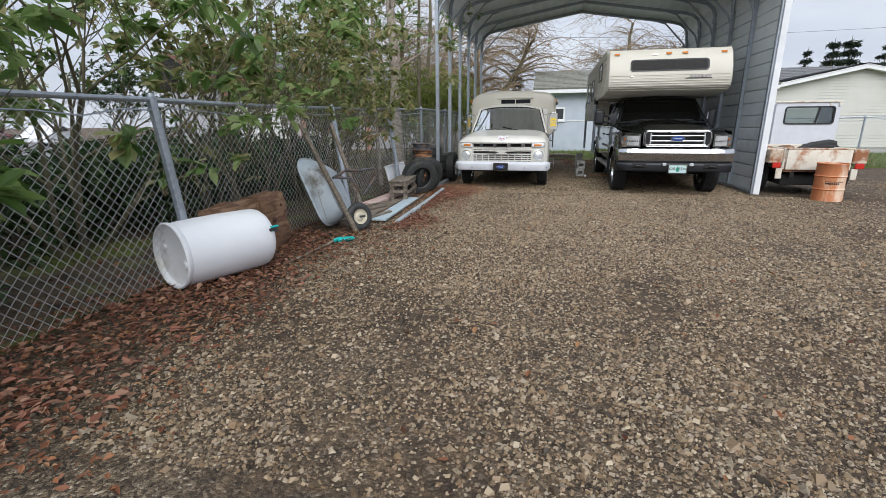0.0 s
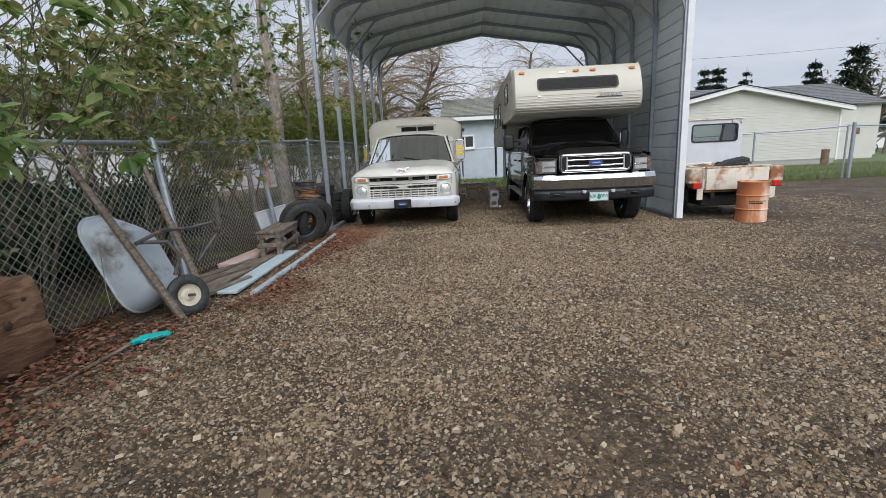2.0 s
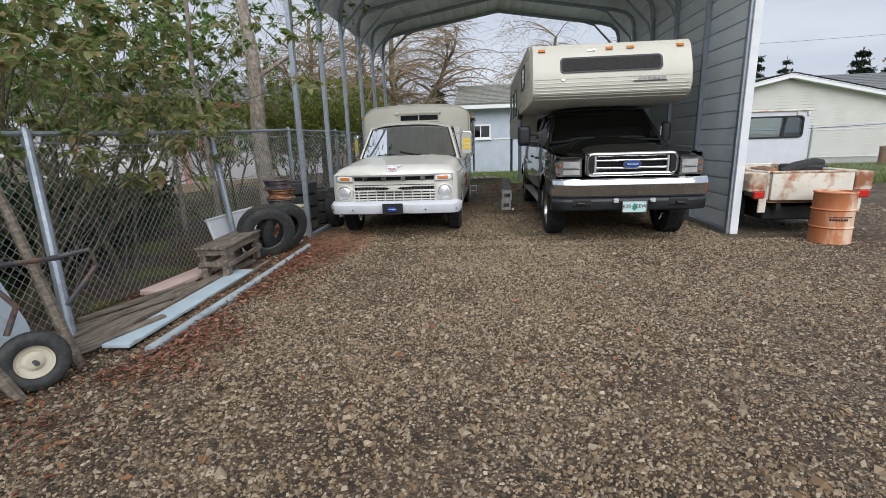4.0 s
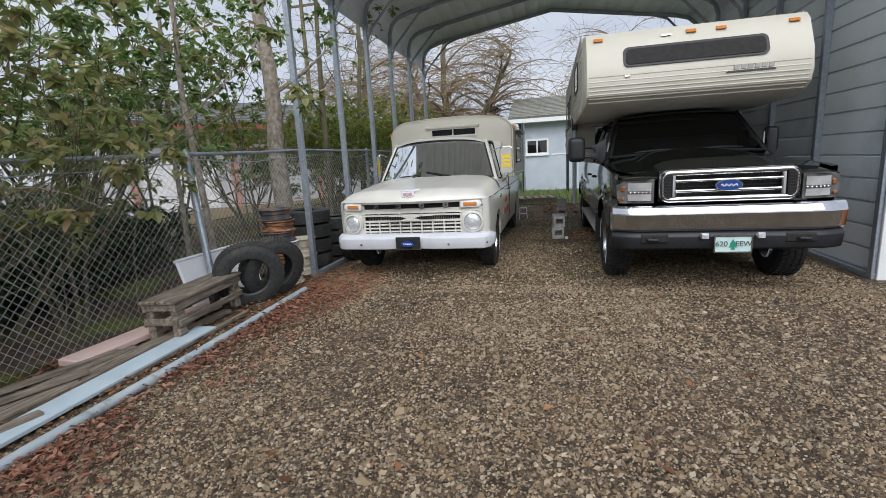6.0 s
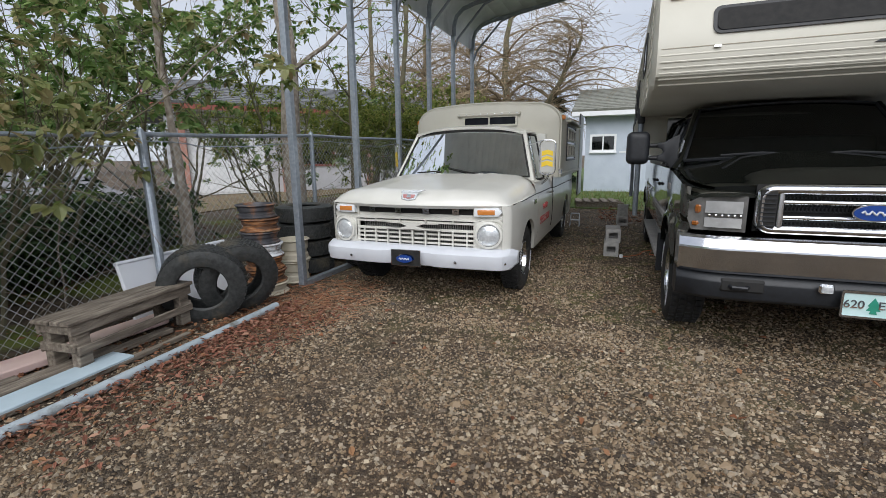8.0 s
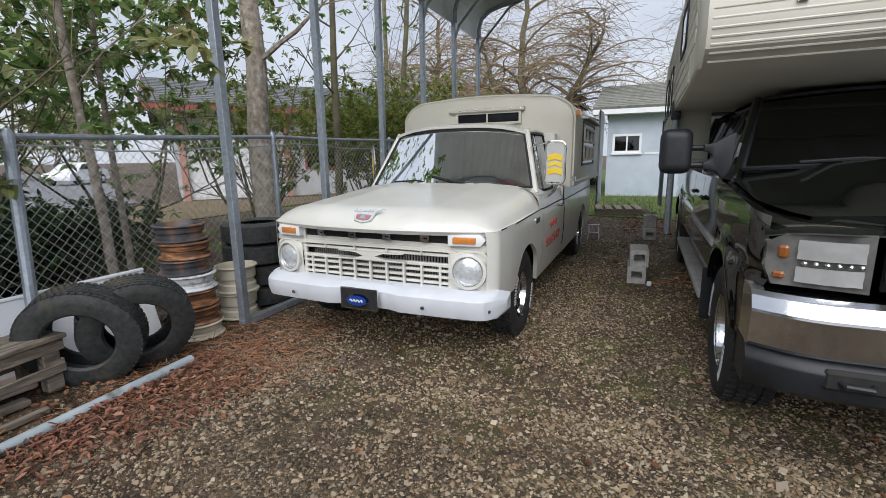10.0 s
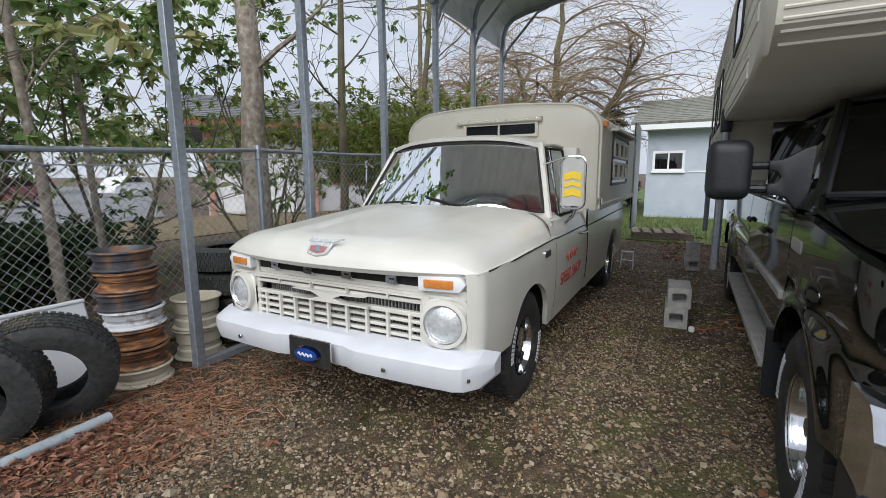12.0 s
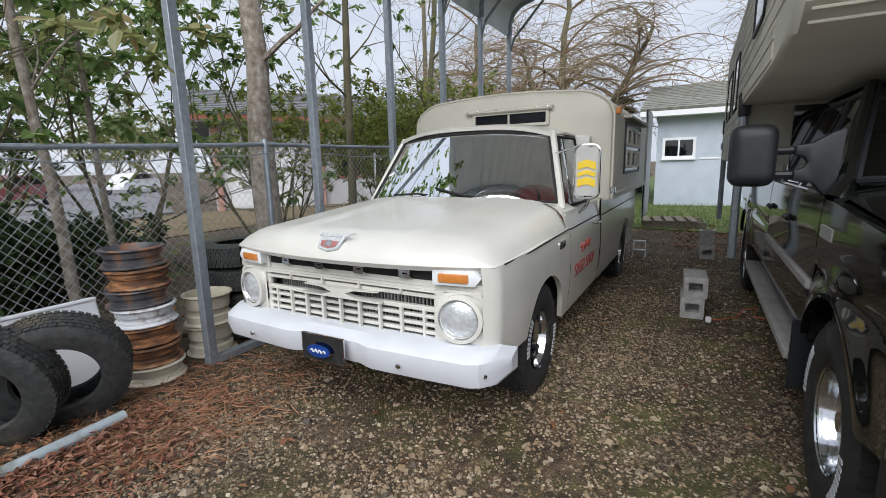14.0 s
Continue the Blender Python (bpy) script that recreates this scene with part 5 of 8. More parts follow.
def build_camper():
    c = thing("truck_camper", "cream slide-in truck camper with a cab-over nose", "camper", pose(2.23, 10.45, 0))
    half = 1.165
    # nose and roof profile, from under the nose round to the rear
    prof = [(2.55, 1.93), (1.2, 1.93), (0.45, 1.945), (0.16, 1.99), (0.04, 2.08), (0.0, 2.2), (0.03, 2.42), (0.16, 2.72), (0.24, 2.8), (0.5, 2.84), (5.9, 2.9), (5.95, 2.6), (5.95, 1.46), (2.7, 1.46), (2.62, 1.6)]
    rings = []
    for u, shrink in ((-1, 0.06), (-0.992, 0.03), (-0.97, 0.0), (0.97, 0.0), (0.992, 0.03), (1, 0.06)):
        ring = []
        for y, z in prof:
            cy, cz = 3.0, 2.1
            ring.append((u * half, y + (cy - y) * shrink * 0.5, z + (cz - z) * shrink))
        rings.append(ring)
    part("camper_body", loft(rings, closed=True, caps=True), "camper_cream", c, "", 30)
    # pressed ribs round the nose
    def nose_y(z):
        for (y0, z0), (y1, z1) in zip(prof[2:9], prof[3:10]):
            if z0 <= z <= z1:
                return y0 + (y1 - y0) * (z - z0) / (z1 - z0)
        return 0.0
    for z in (2.02, 2.06, 2.1, 2.14, 2.185, 2.235):
        y = nose_y(z)
        part("nose_rib", tube([(-half + 0.06, y + 0.006, z), (half - 0.06, y + 0.006, z)], 0.011, 8), "camper_cream", c)
    part("stripe", box(-half + 0.06, half - 0.06, nose_y(2.29) - 0.004, nose_y(2.29) + 0.02, 2.286, 2.292), "camper_brown", c, "thin brown stripe")
    def on_nose(outline, depth):
        """An outline (x, z) laid on the sloping nose."""
        own = bmesh.new()
        lo = [own.verts.new((x, nose_y(z) - depth, z)) for x, z in outline]
        hi = [own.verts.new((x, nose_y(z) + 0.03, z)) for x, z in outline]
        own.faces.new(lo)
        for i in range(len(lo)):
            j = (i + 1) % len(lo)
            own.faces.new((lo[i], lo[j], hi[j], hi[i]))
        bmesh.ops.recalc_face_normals(own, faces=own.faces[:])
        return own
    w = part("front_window", on_nose(rounded(-0.735, 0.72, 2.375, 2.6, 0.06, 5), 0.016), "black_plastic", c, "long dark front window with rounded corners")
    part("window_pane", on_nose(rounded(-0.705, 0.69, 2.4, 2.575, 0.045, 5), 0.02), "dark", w)
    for k in range(6):
        x = 0.38 + 0.066 * k
        part("brand_block", on_nose([(x, 2.245), (x + 0.05, 2.245), (x + 0.06, 2.285), (x + 0.01, 2.285)], 0.012), "grey_plastic", c, "embossed brand block")
    part("brand_bar", on_nose([(0.3, 2.215), (0.78, 2.215), (0.78, 2.232), (0.33, 2.232)], 0.012), "black_plastic", c)
    for x in (-1.0, -0.02, 0.28, 0.98):
        part("marker_light", on_nose([(x - 0.05, 2.7), (x + 0.05, 2.7), (x + 0.05, 2.735), (x - 0.05, 2.735)], 0.025), "amber", c, "amber marker light")
    part("nose_catch", on_nose([(-0.33, 2.69), (-0.22, 2.69), (-0.22, 2.705), (-0.33, 2.705)], 0.02), "chrome", c)
    part("nose_catch", on_nose([(-0.72, 2.27), (-0.67, 2.27), (-0.67, 2.285), (-0.72, 2.285)], 0.025), "chrome", c)
    for s in (-1, 1):
        # ribbed side skin, laid over the flank
        z = 1.47
        while z < 2.82:
            y0 = 2.66 if z < 1.95 else 0.3 if z > 2.1 else 0.6
            a, b = sorted((s * (half - 0.004), s * (half + 0.007)))
            part("side_rib", box(a, b, y0 + (0.1 if z > 2.7 else 0), 5.9, z, z + 0.084), "camper_side", c)
            z += 0.1
        a, b = sorted((s * half, s * (half + 0.02)))
        for y0, y1, z0, z1 in ((1.1, 1.75, 2.3, 2.68), (3.1, 3.7, 1.95, 2.5), (4.2, 5.1, 1.95, 2.5)):
            sw = part("side_window", frame_band(rounded(y0, y1, z0, z1, 0.05), rounded(y0 + 0.03, y1 - 0.03, z0 + 0.03, z1 - 0.03, 0.04), "x", a, b), "black_plastic", c)
            part("pane", box(s * (half + 0.01) - 0.004, s * (half + 0.01) + 0.004, y0 + 0.03, y1 - 0.03, z0 + 0.03, z1 - 0.03), "window_black", sw)
        for y in (2.5, 5.7):
            j = part("corner_jack", tube([(s * (half - 0.02), y, 0.62), (s * (half - 0.02), y, 1.95)], 0.035, 10), "galvanized", c, "steel camper jack")
            part("jack_bracket", box(min(s * (half - 0.08), s * (half + 0.03)), max(s * (half - 0.08), s * (half + 0.03)), y - 0.04, y + 0.08, 1.62, 1.72, 0.01), "galvanized", j)
            part("jack_foot", lathe([(0.0, 0.0), (0.035, 0.0), (0.035, 0.012), (0.02, 0.03)], 14, pose(s * (half - 0.02), y, 0.6)), "galvanized", j)
            part("jack_head", box(min(s * (half - 0.065), s * (half + 0.025)), max(s * (half - 0.065), s * (half + 0.025)), y - 0.05, y + 0.05, 1.84, 2.04, 0.02, seg=2), "black_plastic", j)
    part("cab_front_wall", box(-half + 0.02, half - 0.02, 2.56, 2.6, 1.42, 1.94), "camper_cream", c)
    part("camper_base", box(-0.82, 0.82, 2.62, 5.9, 0.86, 1.47, 0.02), "camper_cream", c)
    return c


build_camper()


# ---- loose things along the fence ----
MAT["poly_white"] = shade("poly_white", two_tone((0.74, 0.76, 0.8), (0.82, 0.84, 0.87)), 2, rough=0.35, grime=(0.62, 0.6, 0.52), grime_scale=1.6, grime_at=0.62)
MAT["old_wood"] = shade("old_wood", [(0.25, (0.08, 0.065, 0.05)), (0.5, (0.2, 0.165, 0.13)), (0.75, (0.33, 0.29, 0.23))], 6, rough=0.85, bump=0.5, bump_scale=25, stretch=(6, 0.8, 6), rand=0.2)
MAT["dark_knot"] = shade("dark_knot", two_tone((0.04, 0.02, 0.013), (0.09, 0.045, 0.028)), 30, rough=0.9, bump=0.3)
MAT["log_wood"] = shade("log_wood", [(0.28, (0.06, 0.03, 0.018)), (0.42, (0.19, 0.105, 0.06)), (0.5, (0.11, 0.055, 0.032)), (0.56, (0.27, 0.165, 0.1)), (0.64, (0.15, 0.08, 0.046)), (0.74, (0.33, 0.22, 0.145))], 1.6, rough=0.85, bump=0.5, bump_scale=18, stretch=(5, 0.9, 4), grime=(0.08, 0.05, 0.035), grime_scale=2.4, grime_at=0.58)
MAT["pink_board"] = shade("pink_board", two_tone((0.6, 0.42, 0.38), (0.68, 0.52, 0.47)), 5, rough=0.7, bump=0.1)
MAT["blue_board"] = shade("blue_board", two_tone((0.4, 0.5, 0.56), (0.5, 0.6, 0.66)), 4, rough=0.6, grime=(0.17, 0.15, 0.12), grime_scale=4, grime_at=0.62)
MAT["barrow_steel"] = shade("barrow_steel", two_tone((0.36, 0.42, 0.47), (0.48, 0.54, 0.59)), 4, rough=0.45, metal=0.1, grime=(0.12, 0.105, 0.085), grime_scale=2.0, grime_at=0.5)
MAT["teal_plastic"] = shade("teal_plastic", two_tone((0.0, 0.42, 0.4), (0.01, 0.5, 0.48)), 8, rough=0.35)
MAT["rust"] = shade("rust", [(0.3, (0.035, 0.024, 0.018)), (0.47, (0.15, 0.07, 0.035)), (0.58, (0.33, 0.14, 0.05)), (0.72, (0.42, 0.3, 0.2))], 8, rough=0.7, bump=0.3, rand=0.25, stretch=(1, 1, 4), grime=(0.05, 0.035, 0.03), grime_scale=6, grime_at=0.56)
MAT["rim_white"] = shade("rim_white", two_tone((0.55, 0.57, 0.6), (0.68, 0.7, 0.72)), 5, rough=0.5, grime=(0.17, 0.08, 0.04), grime_scale=6, grime_at=0.55)
MAT["rim_cream"] = shade("rim_cream", two_tone((0.55, 0.5, 0.38), (0.66, 0.61, 0.5)), 5, rough=0.5, grime=(0.3, 0.16, 0.08), grime_scale=6, grime_at=0.62)
MAT["drum_orange"] = shade("drum_orange", [(0.3, (0.42, 0.13, 0.05)), (0.5, (0.5, 0.19, 0.08)), (0.7, (0.6, 0.34, 0.2))], 3, rough=0.65, stretch=(1, 1, 0.35), grime=(0.68, 0.5, 0.37), grime_scale=3.0, grime_at=0.5, bump=0.15)
MAT["rusty_white"] = shade("rusty_white", two_tone((0.6, 0.56, 0.47), (0.7, 0.66, 0.58)), 4, rough=0.6, grime=(0.36, 0.15, 0.06), grime_scale=2.6, grime_at=0.51)
MAT["rusted_panel"] = shade("rusted_panel", two_tone((0.5, 0.42, 0.32), (0.62, 0.55, 0.45)), 4, rough=0.75, grime=(0.27, 0.11, 0.05), grime_scale=3.5, grime_at=0.44, bump=0.2)
MAT["concrete"] = shade("concrete", two_tone((0.3, 0.3, 0.29), (0.44, 0.43, 0.41)), 18, rough=0.95, bump=0.4, bump_scale=90)
MAT["pvc"] = shade("pvc", two_tone((0.3, 0.35, 0.38), (0.42, 0.47, 0.5)), 5, rough=0.5, grime=(0.16, 0.16, 0.14), grime_scale=4, grime_at=0.58)
MAT["orange_cord"] = shade("orange_cord", two_tone((0.4, 0.1, 0.03), (0.5, 0.15, 0.05)), 8, rough=0.6)


def white_barrel():
    ax = pose(-2.905, 3.50, 0.292) @ pose(0, 0, 0, 0, 0, -21) @ pose(0, 0, 0, -90, 0, 0)
    b = thing("plastic_barrel", "white plastic barrel lying on its side by the fence", "barrel", ax)
    prof = [(0.0, -0.4), (0.2, -0.405), (0.25, -0.41), (0.262, -0.44), (0.278, -0.45), (0.288, -0.44), (0.288, -0.42), (0.276, -0.4), (0.284, -0.3), (0.29, 0.0), (0.286, 0.28), (0.283, 0.35), (0.275, 0.385), (0.255, 0.41), (0.22, 0.42), (0.0, 0.422)]
    part("barrel_body", lathe(prof, 48), "poly_white", b)
    for a in (20, 200):
        part("bung", lathe([(0.0, -0.425), (0.03, -0.425), (0.034, -0.4)], 16, pose(0.17 * math.cos(radians(a)), 0.17 * math.sin(radians(a)), 0)), "poly_white", b)
    part("tap", tube([(0.24, -0.1, 0.355), (0.315, -0.125, 0.37), (0.325, -0.1, 0.38)], 0.017, 10), "black_plastic", b, "small dark tap with a teal lever")
    part("tap_lever", box(0.295, 0.325, -0.155, -0.138, 0.33, 0.41, 0.005), "teal_plastic", b)
    return b


white_barrel()


def split_log():
    g = thing("split_log", "rough brown split log slab against the fence", "log", pose(-3.02, 4.17, 0))
    rnd = random.Random(5)
    for x0, x1, y0, y1, z0, z1, lean in ((-0.15, 0.13, 0.03, 0.5, 0.0, 0.6, 4), (-0.11, 0.11, -0.6, 0.0, 0.0, 0.58, 5)):
        rings = []
        for i in range(12):
            y = y0 + (y1 - y0) * i / 11
            ring = []
            for k in range(20):
                a = 2 * math.pi * k / 20
                c, s = math.cos(a), math.sin(a)
                e = (abs(c) ** 5 + abs(s) ** 5) ** -0.2
                r = 1 + 0.2 * noise.noise((c * 2.5, s * 2.5, y * 3)) + 0.1 * noise.noise((c * 7, s * 7, y * 5))
                ring.append(((x0 + x1) / 2 + (x1 - x0) / 2 * c * e * r, y + 0.015 * noise.noise((c * 4, s * 4, 9)), (z0 + z1) / 2 + (z1 - z0) / 2 * s * e * min(r, 1.1)))
            rings.append(ring)
        bm = loft(rings, closed=True, caps=True)
        bmesh.ops.rotate(bm, cent=(0, 0, 0), matrix=Matrix.Rotation(radians(-lean), 3, "Y"), verts=bm.verts)
        lowest = min(v.co.z for v in bm.verts)
        bmesh.ops.translate(bm, vec=(0, 0, -lowest), verts=bm.verts)
        part("log_slab", bm, "log_wood", g, "", 30)
    # dark knots on the sawn face
    for y, z, r in ((-0.42, 0.3, 0.03), (-0.15, 0.47, 0.02), (0.2, 0.36, 0.032), (0.34, 0.5, 0.018)):
        part("knot", lathe([(0.0, 0.014), (r * 0.7, 0.012), (r, 0.0)], 14, pose(0.125 if y > 0 else 0.1, y, z, 0, 86, 0)), "dark_knot", g)
    return g


split_log()


def wheelbarrow():
    w = thing("wheelbarrow", "old grey wheelbarrow stood on its nose against the fence", "wheelbarrow", pose(-2.44, 5.5, 0))
    # tray: rings from the floor of the tray (towards the yard) to the rim (towards the fence)
    rings = []
    for f, grow in ((0.0, 0.0), (0.25, 0.35), (0.6, 0.7), (1.0, 1.0)):
        y0, y1 = -0.17 - 0.07 * grow, 0.22 + 0.05 * grow
        z0, z1 = 0.24 - 0.16 * grow, 0.8 + 0.13 * grow
        x = -0.02 - 0.28 * f
        rings.append([(x - 0.42 * z, y, z) for y, z in rounded(y0, y1, z0, z1, 0.13 + 0.05 * grow, 5)])
    inner = [[(x - 0.006, y * 0.985 - 0.003, 0.5 + (z - 0.5) * 0.985) for x, y, z in r] for r in rings[::-1]]
    bm = loft(rings + inner, closed=True)
    bm.faces.new([v for v in bm.verts[:24]])
    tray = part("tray", bm, "barrow_steel", w, "pale blue-grey steel tray, dirty at the nose", 28)
    part("tray_rim", tube(rings[-1] + [rings[-1][0]], 0.013, 8), "barrow_steel", tray)
    for y0, y1 in ((-0.11, -0.33), (0.3, 0.5)):
        a, b = Vector((0.05, y0, 0.0)), Vector((-0.52, y1, 1.38))
        d = (b - a).normalized()
        part("handle", tube([a, a + d * 0.5, b - d * 0.35, b], [0.034, 0.036, 0.03, 0.022], 6), "old_wood", w, "weathered wooden handle")
    part("cross_brace", tube([(-0.18, -0.22, 0.72), (-0.16, 0.1, 0.78), (-0.1, 0.5, 0.74)], 0.018, 8), "rim_dark", w)
    for pts in (((-0.2, -0.16, 0.72), (-0.02, -0.05, 0.7), (0.04, 0.0, 0.56), (0.0, -0.06, 0.4)), ((-0.16, 0.44, 0.74), (0.06, 0.55, 0.78), (0.08, 0.56, 0.66), (-0.05, 0.4, 0.42))):
        part("leg", tube(pts, 0.017, 8), "rim_dark", w, "bent steel leg")
    wh = part("wheel", lathe([(0.138 + 0.05 * math.cos(k * math.pi / 5), 0.045 * math.sin(k * math.pi / 5)) for k in range(11)], 32), "old_rubber", w, "pneumatic tyre on a cream rim")
    wh.matrix_basis = pose(0.03, 0.03, 0.19) @ pose(0, 0, 0, 0, 80, -35)
    part("rim", lathe([(0.0, 0.03), (0.04, 0.03), (0.06, 0.012), (0.085, 0.02), (0.1, 0.04)], 28), "rim_cream", wh)
    part("rim", lathe([(0.1, -0.04), (0.085, -0.02), (0.06, -0.012), (0.0, -0.03)], 28), "rim_cream", wh)
    part("axle", tube([(0, 0, -0.14), (0, 0, 0.14)], 0.014, 8), "rim_dark", wh)
    return w


wheelbarrow()

tool = thing("garden_tool", "long-handled tool with a teal plastic head lying on the gravel", "garden tool", pose(-2.45, 4.45, 0))
part("handle", tube([(-0.06, -0.45, 0.02), (-0.02, -0.1, 0.025), (0.03, 0.4, 0.04)], 0.014, 8), "old_wood", tool)
part("tool_head", slab([(0.0, 0.38), (0.08, 0.4), (0.2, 0.56), (0.15, 0.6), (0.06, 0.56), (-0.02, 0.5)], "z", 0.012, 0.045, 0.01), "teal_plastic", tool, "teal plastic head")
part("socket", tube([(0.025, 0.34, 0.04), (0.06, 0.47, 0.045)], 0.022, 10), "teal_plastic", tool)


def plank(name, label, a, b, w, h, mat, z=0.0, roll=0.0, category="plank", group=""):
    """A board from a to b on the ground."""
    a, b = Vector(a), Vector(b)
    d = b - a
    yaw = math.degrees(math.atan2(-d.x, d.y))
    m = pose((a.x + b.x) / 2, (a.y + b.y) / 2, z) @ pose(0, 0, 0, 0, roll, yaw)
    bm = box(-w / 2, w / 2, -d.length / 2, d.length / 2, 0, h, min(w, h) * 0.15)
    ob = part(name, bm, mat)
    ob.matrix_basis = m
    return tagged(ob, label, category, group)


plank("plank", "pale pink painted board beside the fence", (-2.98, 7.25), (-2.9, 8.75), 0.24, 0.06, "pink_board", 0.02)
plank("plank", "long pale blue siding board covered with leaves", (-2.34, 6.05), (-2.44, 8.1), 0.21, 0.03, "blue_board", 0.03)
for i, (a, b, w, h, z) in enumerate([((-2.72, 5.7), (-2.65, 8.2), 0.12, 0.045, 0.01), ((-2.6, 5.9), (-2.6, 8.6), 0.09, 0.04, 0.015), ((-2.85, 5.8), (-2.72, 7.6), 0.07, 0.05, 0.02), ((-3.0, 6.0), (-2.6, 7.1), 0.05, 0.04, 0.06),
                                     ((-2.95, 5.6), (-2.7, 6.7), 0.06, 0.03, 0.02), ((-2.6, 5.55), (-2.35, 6.6), 0.06, 0.04, 0.045), ((-3.05, 6.5), (-2.75, 7.5), 0.08, 0.03, 0.05), ((-2.3, 6.9), (-2.38, 8.6), 0.05, 0.035, 0.01)]):
    plank("plank", "weathered grey scrap board in the pile", a, b, w, h, "old_wood", z, (i % 3 - 1) * 4, group="scrap boards")
pipe = thing("pipe", "long pale grey plastic pipe edging the gravel", "pipe", pose(-2.1, 7.6, 0))
part("tube", tube([(0.05, -1.58, 0.035), (0.04, -1.0, 0.04), (0.01, 0.0, 0.036), (-0.03, 0.9, 0.036), (-0.07, 1.8, 0.04)], 0.036, 12), "pvc", pipe)
part("coupling", tube([(0.04, -0.55, 0.038), (0.035, -0.4, 0.038)], 0.042, 12), "pvc", pipe)


def bench():
    b = thing("wooden_bench", "low weathered wooden bench with a mossy top", "bench", pose(-2.68, 8.3, 0.0) @ pose(0, 0, 0, 0, 0, 7))
    for k in range(2):
        x = -0.165 + 0.17 * k
        part("top_board", box(x, x + 0.162, -0.54, 0.54, 0.365, 0.395, 0.006), "old_wood", b, "mossy worn board")
    for s in (-1, 1):
        part("apron", box(s * 0.14 - 0.015, s * 0.14 + 0.015, -0.52, 0.52, 0.29, 0.364, 0.005), "old_wood", b)
        part("stretcher", box(s * 0.165 - 0.012, s * 0.165 + 0.012, -0.5, 0.5, 0.15, 0.21, 0.005), "old_wood", b)
        for y in (-0.44, 0.44):
            part("leg", box(s * 0.115 - 0.035, s * 0.115 + 0.035, y - 0.05, y + 0.05, 0.03 if s < 0 else 0.035, 0.364, 0.006), "old_wood", b)
    for y in (-0.5, 0.5):
        part("end_rail", box(-0.15, 0.15, y - 0.012, y + 0.012, 0.17, 0.23, 0.004), "old_wood", b)
        part("end_rail", box(-0.15, 0.15, y - 0.014, y + 0.014, 0.3, 0.362, 0.004), "old_wood", b)
    return b


bench()


def loose_tyre(m, r=0.36, w=0.21, rim=0.2, label="", group="", mat="old_rubber"):
    t = thing("tyre", label, "tyre", m, group)
    h = w / 2
    out = [(rim, -h * 0.8), (rim + 0.015, -h * 0.95), ((r + rim) / 2, -h), (r - 0.045, -h * 0.94), (r - 0.012, -h * 0.78), (r - 0.006, 0), (r - 0.012, h * 0.78), (r - 0.045, h * 0.94), ((r + rim) / 2, h), (rim + 0.015, h * 0.95), (rim, h * 0.8), (rim + 0.012, h * 0.72), ((r + rim) / 2 + 0.02, h * 0.82), (r - 0.03, h * 0.5), (r - 0.03, -h * 0.5), ((r + rim) / 2 + 0.02, -h * 0.82), (rim + 0.012, -h * 0.72), (rim, -h * 0.8)]
    part("carcass", lathe(out, 48), mat, t)
    bm = bmesh.new()
    n = 60
    for k in range(n):
        for j, c in enumerate((-0.66, -0.33, 0.0, 0.33, 0.66)):
            blk = box(-0.006, 0.006, -r * math.pi / n * 0.7, r * math.pi / n * 0.7, h * (c - 0.12), h * (c + 0.12))
            merge(bm, blk, Matrix.Rotation(2 * math.pi * (k + 0.5 * (j % 2)) / n, 4, "Z") @ Matrix.Translation((r - 0.008, 0, 0)))
    ob = part("tread", bm, mat, t)
    ob["kind"] = "stuff"
    return t


ty = loose_tyre(pose(-2.54, 8.93, 0.35) @ pose(0, 0, 0, 0, 0, -48) @ pose(0, 0, 0, 0, -78, 0), label="worn black tyre leaning beside the bench", group="leaning tyres")
copy_thing(ty, pose(-2.45, 9.23, 0.35) @ pose(0, 0, 0, 0, 0, -30) @ pose(0, 0, 0, 0, -74, 0))
for k in range(4):
    loose = copy_thing(ty, pose(-2.92 + 0.01 * k, 10.85, 0.11 + 0.215 * k) @ pose(0, 0, 0, 0, 0, 37 * k))
    tagged(loose, "black tyre in a stack behind the carport leg", "tyre", "stacked tyres")
for k in range(3):
    loose = copy_thing(ty, pose(-2.9, 11.75 + 0.02 * k, 0.11 + 0.215 * k) @ pose(0, 0, 0, 0, 0, 20 * k))
    tagged(loose, "black tyre in a stack behind the carport leg", "tyre", "stacked tyres")
spare = thing("spare_wheel", "spare wheel with a white rim behind the carport leg", "wheel", pose(-2.36, 11.3, 0.0))
wheel(spare, 0.0, 0.0, 0.35, 0.2, 0.2, 1, letters=False)
part("painted_rim", lathe([(0.0, 0.112), (0.06, 0.112), (0.1, 0.1), (0.19, 0.112)], 32, pose(0, 0, 0.346, 0, 90, 0)), "rim_white", spare)
sheet = thing("white_panel", "white plastic panel leaning on the fence behind tyres", "panel", pose(-2.98, 9.2, 0))
bm = box(-0.02, 0.02, -0.62, 0.55, 0.0, 0.6, 0.012)
bmesh.ops.rotate(bm, cent=(0, 0, 0), matrix=Matrix.Rotation(radians(-16), 3, "Y"), verts=bm.verts)
bmesh.ops.translate(bm, vec=(0, 0, -min(v.co.z for v in bm.verts)), verts=bm.verts)
part("panel_sheet", bm, "poly_white", sheet)
bm = box(-0.03, 0.03, -0.62, 0.55, 0.57, 0.6, 0.008)
bmesh.ops.rotate(bm, cent=(0, 0, 0), matrix=Matrix.Rotation(radians(-16), 3, "Y"), verts=bm.verts)
part("folded_edge", bm, "poly_white", sheet)


